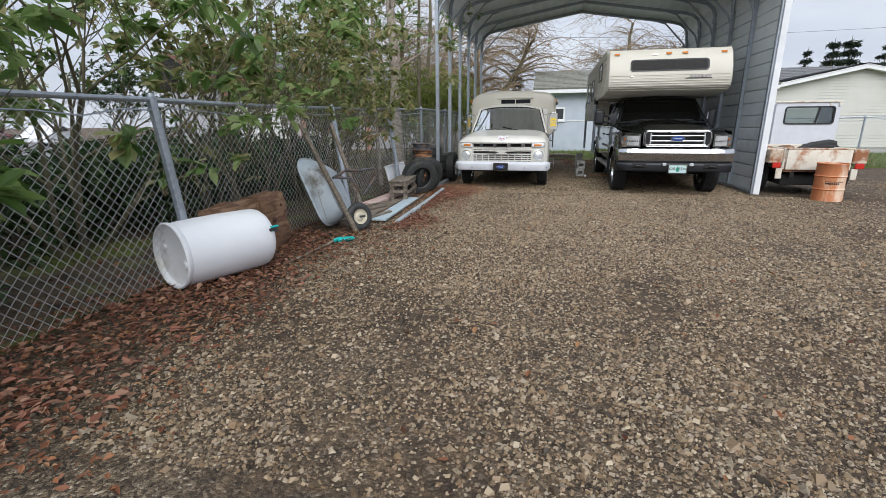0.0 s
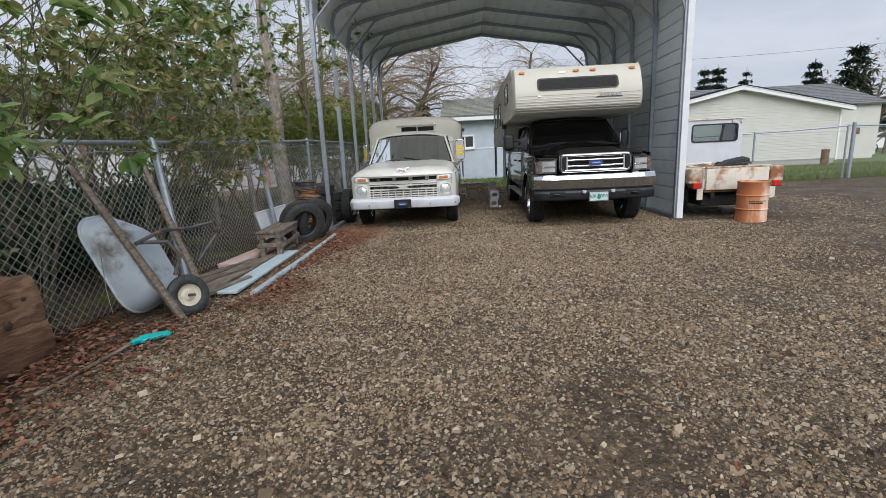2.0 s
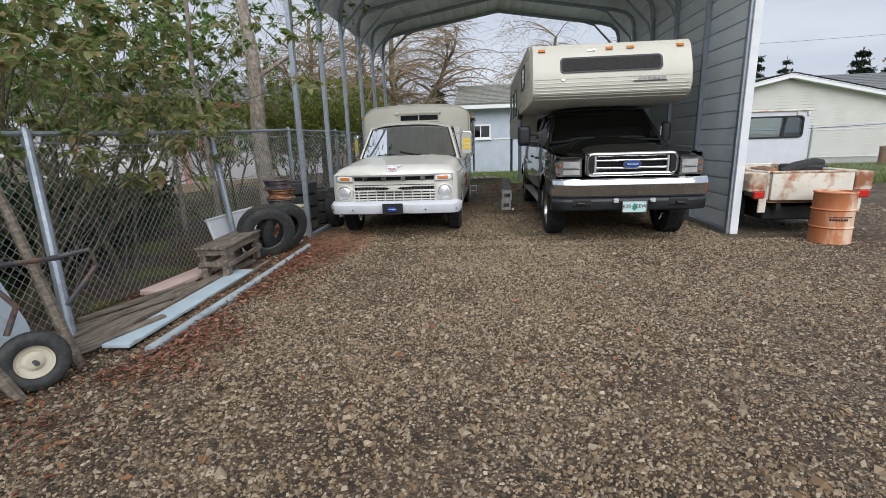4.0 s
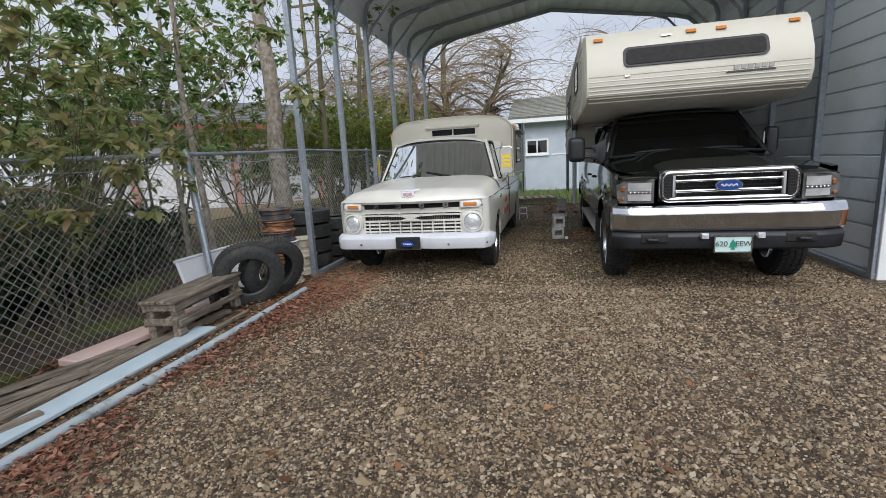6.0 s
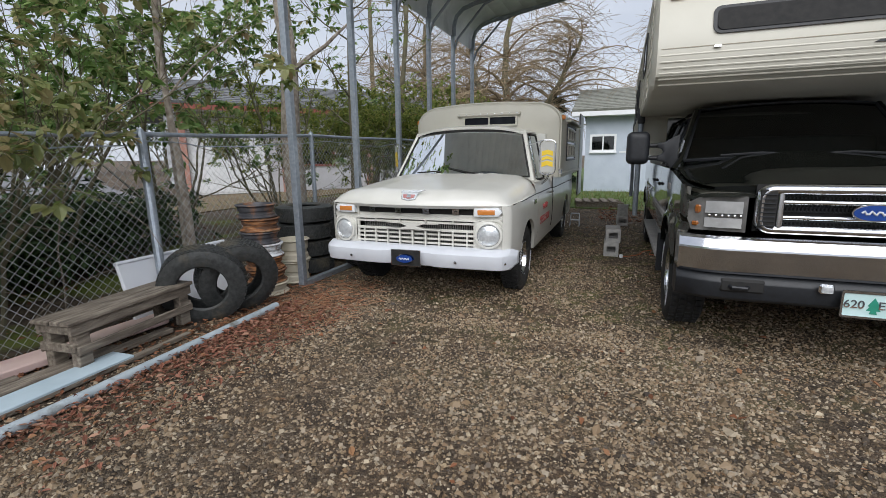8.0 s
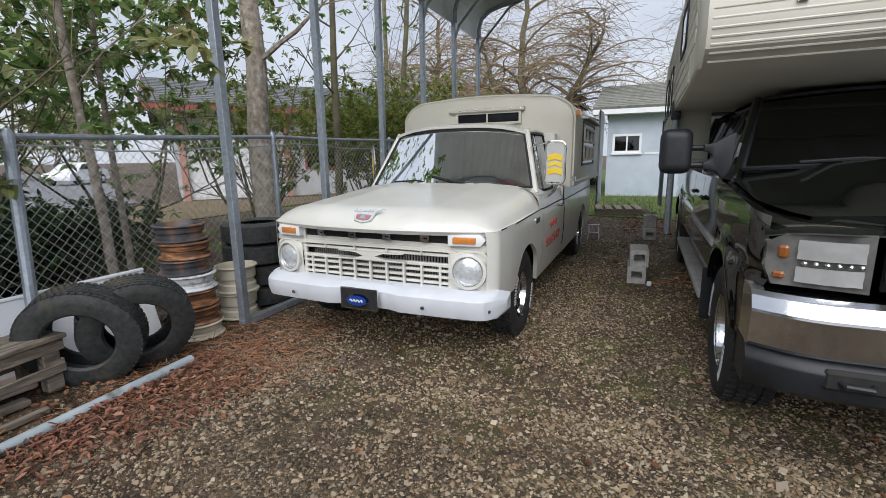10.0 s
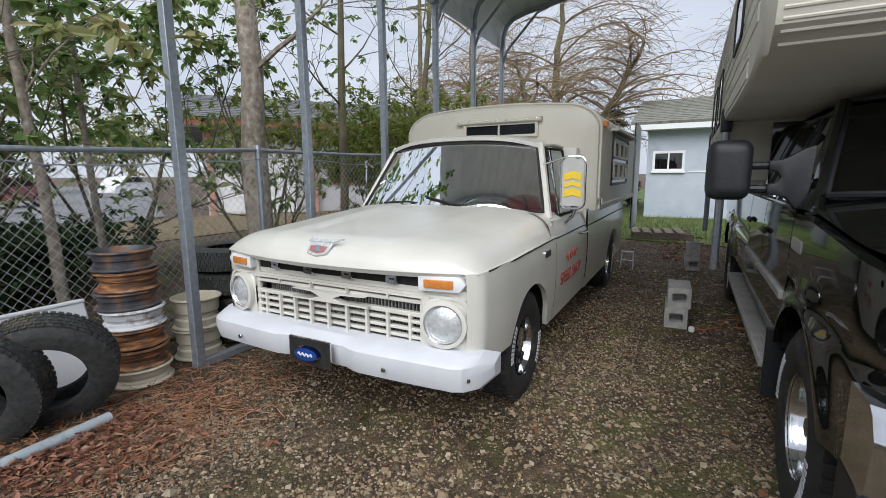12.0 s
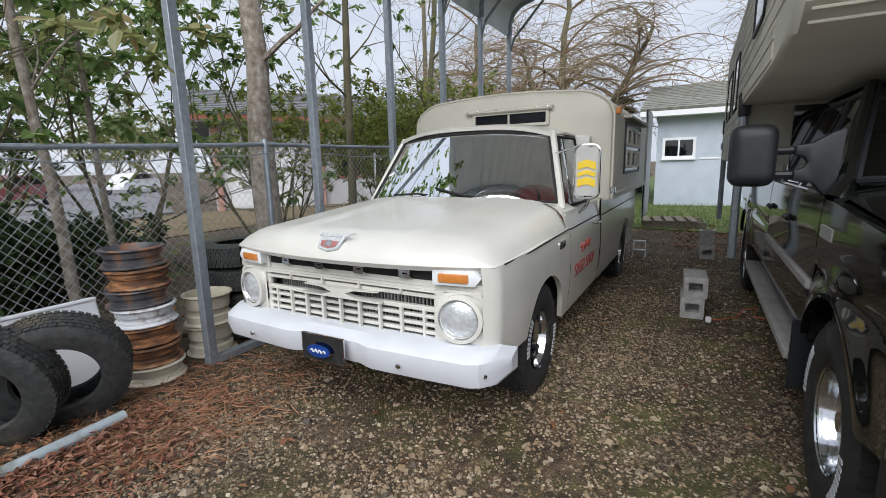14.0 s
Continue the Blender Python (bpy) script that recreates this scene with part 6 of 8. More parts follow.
def rim_thing(m, mat, label, group, r=0.205, h=0.15):
    t = thing("wheel_rim", label, "wheel rim", m, group)
    prof = [(r - 0.02, 0.0), (r, 0.004), (r + 0.004, 0.012), (r - 0.006, 0.022), (r - 0.02, 0.026), (r - 0.022, h * 0.3), (r - 0.036, h * 0.36), (r - 0.036, h * 0.48), (r - 0.022, h * 0.54), (r - 0.018, h - 0.028), (r - 0.006, h - 0.022), (r + 0.004, h - 0.012), (r, h - 0.004), (r - 0.02, h), (r - 0.04, h - 0.03), (r - 0.055, h * 0.5), (r - 0.04, 0.03), (r - 0.02, 0.0)]
    part("barrel", lathe(prof, 40), mat, t)
    part("disc", lathe([(0.05, h * 0.55), (0.07, h * 0.62), (0.1, h * 0.55), (r - 0.05, h * 0.42)], 32), mat, t)
    return t


z = 0.0
rnd = random.Random(3)
for mat in ("rim_cream", "rust", "rust", "rim_white", "rim_dark", "rust", "rim_dark"):
    h = rnd.choice((0.13, 0.14, 0.145))
    rim_thing(pose(-2.655 - 0.1 * z + rnd.uniform(-0.02, 0.02), 9.86 + rnd.uniform(-0.012, 0.012), z) @ pose(0, 0, 0, 0, 0, rnd.uniform(0, 90)), mat, {"rim_cream": "cream painted steel rim at the bottom of the stack", "rust": "rusty brown steel rim in the stack", "rim_white": "white painted steel rim in the stack", "rim_dark": "dark rusted steel rim in the stack"}[mat], "stacked rims", h=h)
    z += h + 0.001
z = 0.0
for k in range(2):
    rim_thing(pose(-2.72 + 0.01 * k, 10.36, z) @ pose(0, 0, 0, 0, 0, 31 * k), "rim_cream", "cream painted steel rim behind the carport leg", "cream rims", r=0.19, h=0.255)
    z += 0.256


# ---- between the pickups ----
def cinder_block(m, label, group):
    b = thing("concrete_block", label, "block", m, group)
    part("block_shell", frame_band(rounded(-0.1, 0.1, 0.0, 0.2, 0.008, 2), rounded(-0.06, 0.06, 0.06, 0.145, 0.012, 2), "y", -0.19, 0.19), "concrete", b)
    part("web", box(-0.06, 0.06, -0.02, 0.02, 0.06, 0.145), "concrete", b)
    return b


cinder_block(pose(0.8, 13.08, 0.0, 0, 0, 2), "grey concrete block under another on the gravel", "concrete blocks")
cinder_block(pose(0.815, 13.08, 0.201, 0, 0, 3), "grey concrete block stacked on another", "concrete blocks")
cinder_block(pose(0.95, 16.15, 0.0, 0, 0, 4), "grey concrete block under another on the gravel", "concrete blocks")
tub = thing("planter_tub", "grey square concrete tub standing on a block", "tub", pose(0.95, 16.15, 0.201))
part("tub_body", loft([ring for ring in [[(x, y, 0.0) for x, y in rounded(-0.1, 0.1, -0.1, 0.1, 0.012)], [(x, y, 0.22) for x, y in rounded(-0.105, 0.105, -0.105, 0.105, 0.012)], [(x, y, 0.22) for x, y in rounded(-0.075, 0.075, -0.075, 0.075, 0.012)], [(x, y, 0.05) for x, y in rounded(-0.07, 0.07, -0.07, 0.07, 0.012)]]], closed=True, caps=True), "concrete", tub)
cord = thing("extension_cord", "orange extension cord trailing over the gravel", "cord", pose(0.95, 12.85, 0))
part("cable", tube([(0.0, 0.0, 0.02), (0.1, 0.08, 0.012), (0.25, 0.25, 0.012), (0.3, 0.5, 0.014), (0.42, 0.62, 0.012), (0.38, 0.3, 0.012), (0.55, 0.2, 0.012), (0.75, 0.35, 0.012)], 0.007, 6), "orange_cord", cord)
part("plug", box(-0.03, 0.02, -0.03, 0.02, 0.0, 0.05, 0.01), "poly_white", cord)
pal = thing("pallet_step", "weathered grey wooden pallet step on the grass", "pallet", pose(0.25, 19.6, 0.03, 0, 0, 8))
for k in range(5):
    part("slat", box(-0.55 + 0.23 * k, -0.4 + 0.23 * k, -0.5, 0.5, 0.14, 0.165, 0.004), "old_wood", pal)
for y in (-0.45, 0.0, 0.45):
    part("runner", box(-0.55, 0.68, y - 0.02, y + 0.02, 0.0, 0.139, 0.004), "old_wood", pal)
stool = thing("step_stool", "small white folding step beside the camper", "step stool", pose(0.04, 15.75, 0) @ Matrix.Scale(0.62, 4))
for s in (-1, 1):
    part("side_rail", tube([(s * 0.15, -0.15, 0.0), (s * 0.13, 0.02, 0.42), (s * 0.15, 0.16, 0.0)], 0.012, 6), "white_paint", stool)
for y, zz in ((-0.08, 0.2), (0.02, 0.41)):
    part("tread", box(-0.15, 0.15, y - 0.05, y + 0.05, zz, zz + 0.02, 0.004), "white_paint", stool)


# ---- right of the carport ----
def steel_drum():
    d = thing("steel_drum", "rusty orange steel drum beside the trailer", "drum", pose(4.9, 9.55, 0))
    r = 0.225
    prof = [(0.0, 0.02), (r - 0.012, 0.02), (r - 0.006, 0.0), (r + 0.008, 0.004), (r + 0.006, 0.018)]
    for zc in (0.21, 0.44):
        prof += [(r, zc - 0.03), (r + 0.001, zc - 0.014), (r + 0.013, zc), (r + 0.001, zc + 0.014), (r, zc + 0.03)]
    prof += [(r, 0.64), (r + 0.008, 0.652), (r + 0.006, 0.665), (r - 0.008, 0.665), (r - 0.01, 0.645), (0.0, 0.64)]
    part("drum_body", lathe(prof, 48), "drum_orange", d)
    for row, (z0, n) in enumerate(((0.345, 9), (0.305, 7))):
        for k in range(n):
            a = radians(-128 + 7.5 * k)
            bm = box(r - 0.004, r + 0.0035, -0.011, 0.011, z0, z0 + (0.012 if row == 0 else 0.026))
            bmesh.ops.rotate(bm, cent=(0, 0, 0), matrix=Matrix.Rotation(a, 3, "Z"), verts=bm.verts)
            part("stencil_mark", bm, "dark", d, "worn black stencil mark")
    return d


steel_drum()


def utility_trailer():
    t = thing("utility_trailer", "rusty white pickup-bed trailer beside the carport", "trailer", pose(4.85, 9.95, 0, 0, 0, -2))
    part("tailgate", box(-0.5, 0.53, 0.0, 0.04, 0.5, 0.89, 0.012, seg=2), "rusty_white", t, "rust-streaked white tailgate")
    part("tailgate_rim", box(-0.52, 0.55, -0.008, 0.05, 0.87, 0.905, 0.01), "rusted_panel", t)
    part("under_tray", box(-0.5, 0.5, 0.15, 1.9, 0.2, 0.4, 0.02), "dark", t)
    for s in (-1, 1):
        part("bed_side", box(s * 0.52 - 0.025, s * 0.52 + 0.025, 0.05, 2.0, 0.5, 0.9, 0.012), "rusty_white", t)
        fend = [(0.02, 0.62), (0.35, 0.62), (0.4, 0.75), (0.9, 0.75), (1.0, 0.55), (1.2, 0.55), (1.2, 0.88), (0.02, 0.88)]
        part("flared_fender", slab(fend, "x", min(s * 0.56, s * 0.78), max(s * 0.56, s * 0.78), 0.015), "rusted_panel", t, "rust-eaten flared fender")
        tl = part("tail_light", box(s * 0.66 - 0.07, s * 0.66 + 0.07, -0.03, 0.02, 0.53, 0.63, 0.012), "red_lens", t, "red tail light")
        part("light_bracket", box(s * 0.6 - 0.05, s * 0.6 + 0.05, -0.01, 0.02, 0.33, 0.53, 0.006), "rusty_white", tl)
        wheel(t, s * 0.68, 0.75, 0.33, 0.19, 0.19, s, letters=False)
    part("bed_floor", box(-0.52, 0.52, 0.04, 2.0, 0.46, 0.5), "rust", t)
    part("front_panel", box(-0.52, 0.52, 1.96, 2.0, 0.5, 0.9, 0.01), "rusty_white", t)
    part("frame_rail", box(-0.4, -0.34, 0.02, 2.6, 0.36, 0.45), "dark", t)
    part("frame_rail", box(0.34, 0.4, 0.02, 2.6, 0.36, 0.45), "dark", t)
    part("axle", tube([(-0.65, 0.75, 0.33), (0.65, 0.75, 0.33)], 0.045, 8), "dark", t)
    part("hitch", tube([(-0.37, 2.55, 0.4), (0.0, 3.3, 0.42), (0.37, 2.55, 0.4)], 0.03, 8), "rust", t)
    part("hitch_stand", tube([(0.0, 3.28, 0.0), (0.0, 3.28, 0.44)], 0.025, 8), "rust", t)
    return t


utility_trailer()
cast = thing("scrap_sheet", "dark rubber scrap piled in the trailer bed", "scrap", pose(5.0, 10.6, 0.5))
part("scrap_roll", tube([(-0.3, -0.2, 0.34), (0.0, 0.0, 0.4), (0.35, 0.1, 0.46), (0.46, 0.1, 0.46)], [0.06, 0.09, 0.08, 0.05], 10), "rubber", cast)
part("scrap_slab", box(0.05, 0.46, -0.05, 0.5, 0.0, 0.44, 0.03), "rubber", cast)
brd = plank("plank", "rusty brown board sticking out of the trailer", (4.42, 10.15), (4.7, 11.0), 0.18, 0.03, "rust", 0.88, -8)


def white_cab():
    c = thing("canopy", "white weathered truck canopy with a sliding window", "truck canopy", pose(5.7, 12.5, 0))
    part("cap_front", frame_band(rounded(-0.66, 0.64, 0.0, 1.82, 0.06, 4), rounded(-0.45, 0.52, 1.34, 1.70, 0.06, 4), "y", 0.0, 0.05), "white_paint", c)
    part("cap_shell", frame_band(rounded(-0.66, 0.64, 0.0, 1.8, 0.06, 4), rounded(-0.63, 0.61, 0.03, 1.77, 0.05, 4), "y", 0.05, 0.8), "white_paint", c)
    w = part("window", frame_band(rounded(-0.47, 0.54, 1.32, 1.72, 0.07, 4), rounded(-0.44, 0.51, 1.35, 1.69, 0.055, 4), "y", -0.015, 0.02), "black_plastic", c, "black-gasketed sliding window")
    p = part("pane", box(-0.44, 0.51, 0.022, 0.03, 1.35, 1.69), "glass", w)
    p.visible_shadow = False
    part("window_bar", slab([(0.16, 1.35), (0.2, 1.35), (0.25, 1.69), (0.21, 1.69)], "y", -0.005, 0.02), "black_plastic", w)
    part("drip_edge", box(-0.68, 0.66, -0.03, 0.02, 1.8, 1.83, 0.008), "rusty_white", c)
    for x in (0.42, 0.6):
        part("bracket", box(x - 0.02, x + 0.02, -0.03, 0.0, 1.72, 1.79, 0.005), "rusty_white", c)
    return c


white_cab()
yard_fence = fence_run("grey chain-link yard fence in front of the lawn", [(4.4, 17.2, 0, 1.5, 0, 0), (6.8, 17.1, 0, 1.5, 0, 0), (9.3, 17.0, 0, 1.52, 0, 0), (12.1, 17.0, 0, 1.62, 0, 0), (15.0, 17.1, 0, 1.6, 0, 0), (18.5, 17.3, 0, 1.6, 0, 0), (22.0, 17.5, 0, 1.6, 0, 0)], 0.028, 0.1, 0.002)
gate_post = thing("gate_post", "thick steel gate post on the yard fence", "post", pose(12.25, 16.95, 0))
part("post_tube", tube([(0, 0, 0), (0, 0, 1.72)], 0.055, 12), "galvanized", gate_post)
part("latch", box(0.02, 0.16, -0.03, 0.03, 1.35, 1.55, 0.01), "rim_dark", gate_post)
stump = thing("wood_post", "short brown wooden post beside the house", "post", pose(16.4, 23.6, 0))
part("stub", lathe([(0.0, 0.0), (0.16, 0.0), (0.15, 0.6), (0.17, 0.75), (0.0, 0.78)], 12), "log_wood", stump)


# ---- houses ----
MAT["siding"] = shade("siding", two_tone((0.53, 0.525, 0.48), (0.58, 0.575, 0.53)), 2, rough=0.6, rand=0.04)
MAT["pale_wall"] = shade("pale_wall", two_tone((0.43, 0.48, 0.55), (0.5, 0.55, 0.62)), 2, rough=0.7, grime=(0.38, 0.43, 0.49), grime_scale=0.8)
MAT["white_wall"] = shade("white_wall", two_tone((0.46, 0.46, 0.48), (0.54, 0.54, 0.56)), 2, rough=0.7)
MAT["shingle"] = shade("shingle", two_tone((0.1, 0.105, 0.11), (0.19, 0.195, 0.2)), 9, rough=0.9, bump=0.4, bump_scale=40, rand=0.15)
MAT["moss_shingle"] = shade("moss_shingle", two_tone((0.14, 0.145, 0.12), (0.26, 0.26, 0.23)), 6, rough=0.9, bump=0.4, bump_scale=40, rand=0.15)
MAT["white_trim"] = shade("white_trim", two_tone((0.74, 0.75, 0.76), (0.8, 0.81, 0.82)), 4, rough=0.5)
MAT["red_trim"] = shade("red_trim", two_tone((0.22, 0.06, 0.045), (0.32, 0.1, 0.07)), 4, rough=0.6)
MAT["brick_pink"] = shade("brick_pink", two_tone((0.4, 0.2, 0.16), (0.5, 0.28, 0.22)), 12, rough=0.8)


def house_window(parent, x0, x1, z0, z1, y, mat="white_trim"):
    w = part("window", frame_band([(x0 - 0.08, z0 - 0.08), (x1 + 0.08, z0 - 0.08), (x1 + 0.08, z1 + 0.08), (x0 - 0.08, z1 + 0.08)], [(x0, z0), (x1, z0), (x1, z1), (x0, z1)], "y", y - 0.03, y + 0.06), mat, parent, "white-framed window")
    part("pane", box(x0, x1, y - 0.004, y + 0.004, z0, z1), "dark_glass", w)
    part("mullion", box((x0 + x1) / 2 - 0.025, (x0 + x1) / 2 + 0.025, y - 0.02, y + 0.02, z0, z1), mat, w)
    part("sill", box(x0 - 0.1, x1 + 0.1, y - 0.08, y, z0 - 0.13, z0 - 0.08), mat, w)
    return w


def roof_plane(parent, a, b, c, d, mat, rows=14):
    """Courses of shingles from the eave a-b up to the ridge d-c."""
    a, b, c, d = (Vector(p) for p in (a, b, c, d))
    n = (b - a).cross(d - a).normalized()
    if n.z < 0:
        n = -n
    rings = []
    for k in range(rows):
        f0, f1 = k / rows, (k + 1) / rows
        rings.append([a.lerp(d, f0) + n * 0.03, b.lerp(c, f0) + n * 0.03])
        rings.append([a.lerp(d, f1) + n * 0.008, b.lerp(c, f1) + n * 0.008])
    rings.append([d - n * 0.06, c - n * 0.06])
    rings.append([a - n * 0.06, b - n * 0.06])
    rings.append([a + n * 0.03, b + n * 0.03])
    return part("roof", loft(rings), mat, parent, "", 10)


def rear_house():
    h = thing("house", "pale blue-grey outbuilding with a mossy shingle roof", "house", pose(0, 0, 0))
    y = 25.0
    part("wall", frame_band([(-0.5, 0.0), (9.5, 0.0), (9.5, 3.0), (-0.5, 3.0)], [(-0.25, 1.62), (0.55, 1.62), (0.55, 2.12), (-0.25, 2.12)], "y", y, y + 0.15), "pale_wall", h)
    part("wall", box(-0.5, -0.35, y + 0.15, y + 6, 0, 3.0), "pale_wall", h)
    part("wall", box(9.35, 9.5, y + 0.15, y + 6, 0, 3.0), "pale_wall", h)
    part("wall", box(-0.5, 9.5, y + 6, y + 6.15, 0, 3.0), "pale_wall", h)
    house_window(h, -0.25, 0.55, 1.62, 2.12, y)
    # flat strip added in place of the cable along the wall
    part("band_board", box(0.75, 9.5, y - 0.02, y - 0.003, 1.5, 1.55), "white_trim", h)
    part("fascia", box(-1.0, 9.9, y - 0.5, y - 0.46, 2.86, 3.08), "white_trim", h)
    part("soffit", box(-1.0, 9.9, y - 0.46, y, 2.86, 2.9), "white_trim", h)
    roof_plane(h, (-1.0, y - 0.52, 3.08), (9.9, y - 0.52, 3.08), (9.9, y + 3.2, 4.25), (-1.0, y + 3.2, 4.25), "moss_shingle")
    roof_plane(h, (9.9, y + 6.7, 3.08), (-1.0, y + 6.7, 3.08), (-1.0, y + 3.2, 4.25), (9.9, y + 3.2, 4.25), "moss_shingle")
    for x in (-0.5, 9.5):
        part("gable", slab([(y, 3.0), (y + 6.1, 3.0), (y + 3.2, 4.12)], "x", x - 0.1 if x > 0 else x, x if x > 0 else x + 0.1), "pale_wall", h)
    return h


rear_house()


def gable_house():
    h = thing("house", "cream-sided house with a grey shingle gable roof", "house", pose(0, 0, 0))
    y, x0, x1, xm, e, a = 25.0, 8.3, 17.9, 13.2, 2.62, 3.66
    part("gable_wall", slab([(x0, 0.25), (x1, 0.25), (x1, e), (xm, a - 0.04), (x0, e)], "y", y + 0.02, y + 0.2), "siding", h)
    z = 0.3
    while z < a - 0.12:
        if z < e:
            l, r = x0, x1
        else:
            f = (z - e) / (a - 0.04 - e)
            l, r = x0 + (xm - x0) * f + 0.1, x1 + (xm - x1) * f - 0.1
        part("siding_board", slab([(y - 0.018, z), (y + 0.03, z), (y + 0.03, z + 0.125), (y - 0.002, z + 0.125)], "x", l, r), "siding", h)
        z += 0.125
    part("foundation", box(x0, x1, y + 0.03, y + 0.2, 0.0, 0.26), "concrete", h)
    part("side_wall", box(x1 - 0.2, x1, y + 0.2, y + 12, 0.0, e), "siding", h)
    part("side_wall", box(x0, x0 + 0.2, y + 0.2, y + 12, 0.0, e), "siding", h)
    part("corner_board", box(x1 - 0.02, x1 + 0.06, y - 0.04, y + 0.1, 0.2, e), "white_trim", h)
    for s, xe in ((-1, x0 - 0.45), (1, x1 + 0.45)):
        ze = e - 0.1
        part("barge_board", slab([(xm, a - 0.02), (xe, ze - 0.06), (xe, ze + 0.12), (xm, a + 0.17)], "y", y - 0.32, y - 0.28), "white_trim", h)
        part("soffit", slab([(xm, a - 0.02), (xe, ze - 0.06), (xe, ze - 0.03), (xm, a + 0.01)], "y", y - 0.28, y + 0.0), "white_trim", h)
        roof_plane(h, (xe, y - 0.34, ze + 0.15), (xe, y + 12, ze + 0.15), (xm, y + 12, a + 0.2), (xm, y - 0.34, a + 0.2), "shingle")
    # cross wing whose roof shows above
    wing = part("wing_wall", box(x1, 23.1, y + 4.2, y + 4.4, 0, 2.95), "siding", h)
    roof_plane(h, (x0 - 3.5, y + 4.0, 3.0), (23.6, y + 4.0, 3.0), (23.6, y + 8.5, 4.6), (x0 - 3.5, y + 8.5, 4.6), "shingle")
    roof_plane(h, (23.6, y + 13.0, 3.0), (x0 - 3.5, y + 13.0, 3.0), (x0 - 3.5, y + 8.5, 4.6), (23.6, y + 8.5, 4.6), "shingle")
    part("wing_gable", slab([(y + 4.2, 0.2), (y + 12.8, 0.2), (y + 12.8, 2.95), (y + 8.5, 4.5), (y + 4.2, 2.95)], "x", 23.1, 23.25), "siding", h)
    d = part("side_door", box(x1 + 0.01, x1 + 0.06, y + 1.0, y + 1.9, 0.3, 2.3, 0.01), "white_trim", h)
    part("door_lamp", box(x1 + 0.02, x1 + 0.14, y + 0.5, y + 0.62, 1.8, 2.05, 0.02), "black_plastic", d)
    part("vent_pipe", tube([(15.5, y + 7.0, 4.0), (15.5, y + 7.0, 4.45)], 0.07, 10), "galvanized", h)
    return h


gable_house()


def street_house():
    h = thing("house", "white low house with dark red trim beyond the trees", "house", pose(-15, 18.2, 0) @ pose(0, 0, 0, 0, 0, -36) @ pose(15, -18.2, 0))
    x, y0, y1 = -15.0, 18.9, 30.0
    part("wall", box(x - 0.2, x, y0, y1, 0.05, 3.3), "white_wall", h)
    part("wall", box(x - 9, x - 0.2, y0, y0 + 0.2, 0.05, 3.3), "white_wall", h)
    part("wall", box(x - 9, x - 0.2, y1 - 0.2, y1, 0.05, 3.3), "white_wall", h)
    part("wall", box(x - 9.2, x - 9, y0, y1, 0.05, 3.3), "white_wall", h)
    part("fascia", box(x + 0.86, x + 0.92, y0 - 0.9, y1 + 0.9, 3.2, 3.45), "red_trim", h)
    part("soffit", box(x, x + 0.86, y0 - 0.9, y1 + 0.9, 3.2, 3.24), "white_wall", h)
    roof_plane(h, (x + 0.95, y0 - 0.9, 3.45), (x + 0.95, y1 + 0.9, 3.45), (x - 4.6, y1 + 0.9, 5.0), (x - 4.6, y0 - 0.9, 5.0), "shingle")
    roof_plane(h, (x - 10.1, y1 + 0.9, 3.45), (x - 10.1, y0 - 0.9, 3.45), (x - 4.6, y0 - 0.9, 5.0), (x - 4.6, y1 + 0.9, 5.0), "shingle")
    part("gable", slab([(x - 9.2, 3.3), (x, 3.3), (x - 4.6, 4.75)], "y", y0, y0 + 0.15), "white_wall", h)
    for xa, xb in ((x + 0.95, x - 4.6), (x - 10.1, x - 4.6)):
        part("barge_board", slab([(xa, 3.3), (xb, 4.85), (xb, 5.05), (xa, 3.5)], "y", y0 - 0.94, y0 - 0.9), "red_trim", h)
    for yy in (18.95, 22.6, 26.4):
        part("porch_post", box(x + 0.02, x + 0.24, yy, yy + 0.22, 0.05, 3.2, 0.01), "brick_pink", h)
    g = part("garage_door", box(x + 0.005, x + 0.05, 19.2, 22.0, 0.08, 2.3, 0.01), "white_trim", h)
    for k in range(4):
        part("door_panel", box(x + 0.05, x + 0.07, 19.3, 21.9, 0.15 + 0.53 * k, 0.6 + 0.53 * k, 0.01), "white_trim", g)
    for yy in (23.4, 27.2):
        w = part("window", frame_band([(yy, 1.1), (yy + 1.5, 1.1), (yy + 1.5, 2.5), (yy, 2.5)], [(yy + 0.08, 1.18), (yy + 1.42, 1.18), (yy + 1.42, 2.42), (yy + 0.08, 2.42)], "x", x + 0.0, x + 0.06), "red_trim", h)
        part("pane", box(x + 0.01, x + 0.02, yy + 0.08, yy + 1.42, 1.18, 2.42), "dark_glass", w)
    return h


street_house()


# ---- far cars ----
MAT["far_white"] = shade("far_white", two_tone((0.75, 0.76, 0.78), (0.82, 0.83, 0.85)), 3, rough=0.25, coat=0.6)


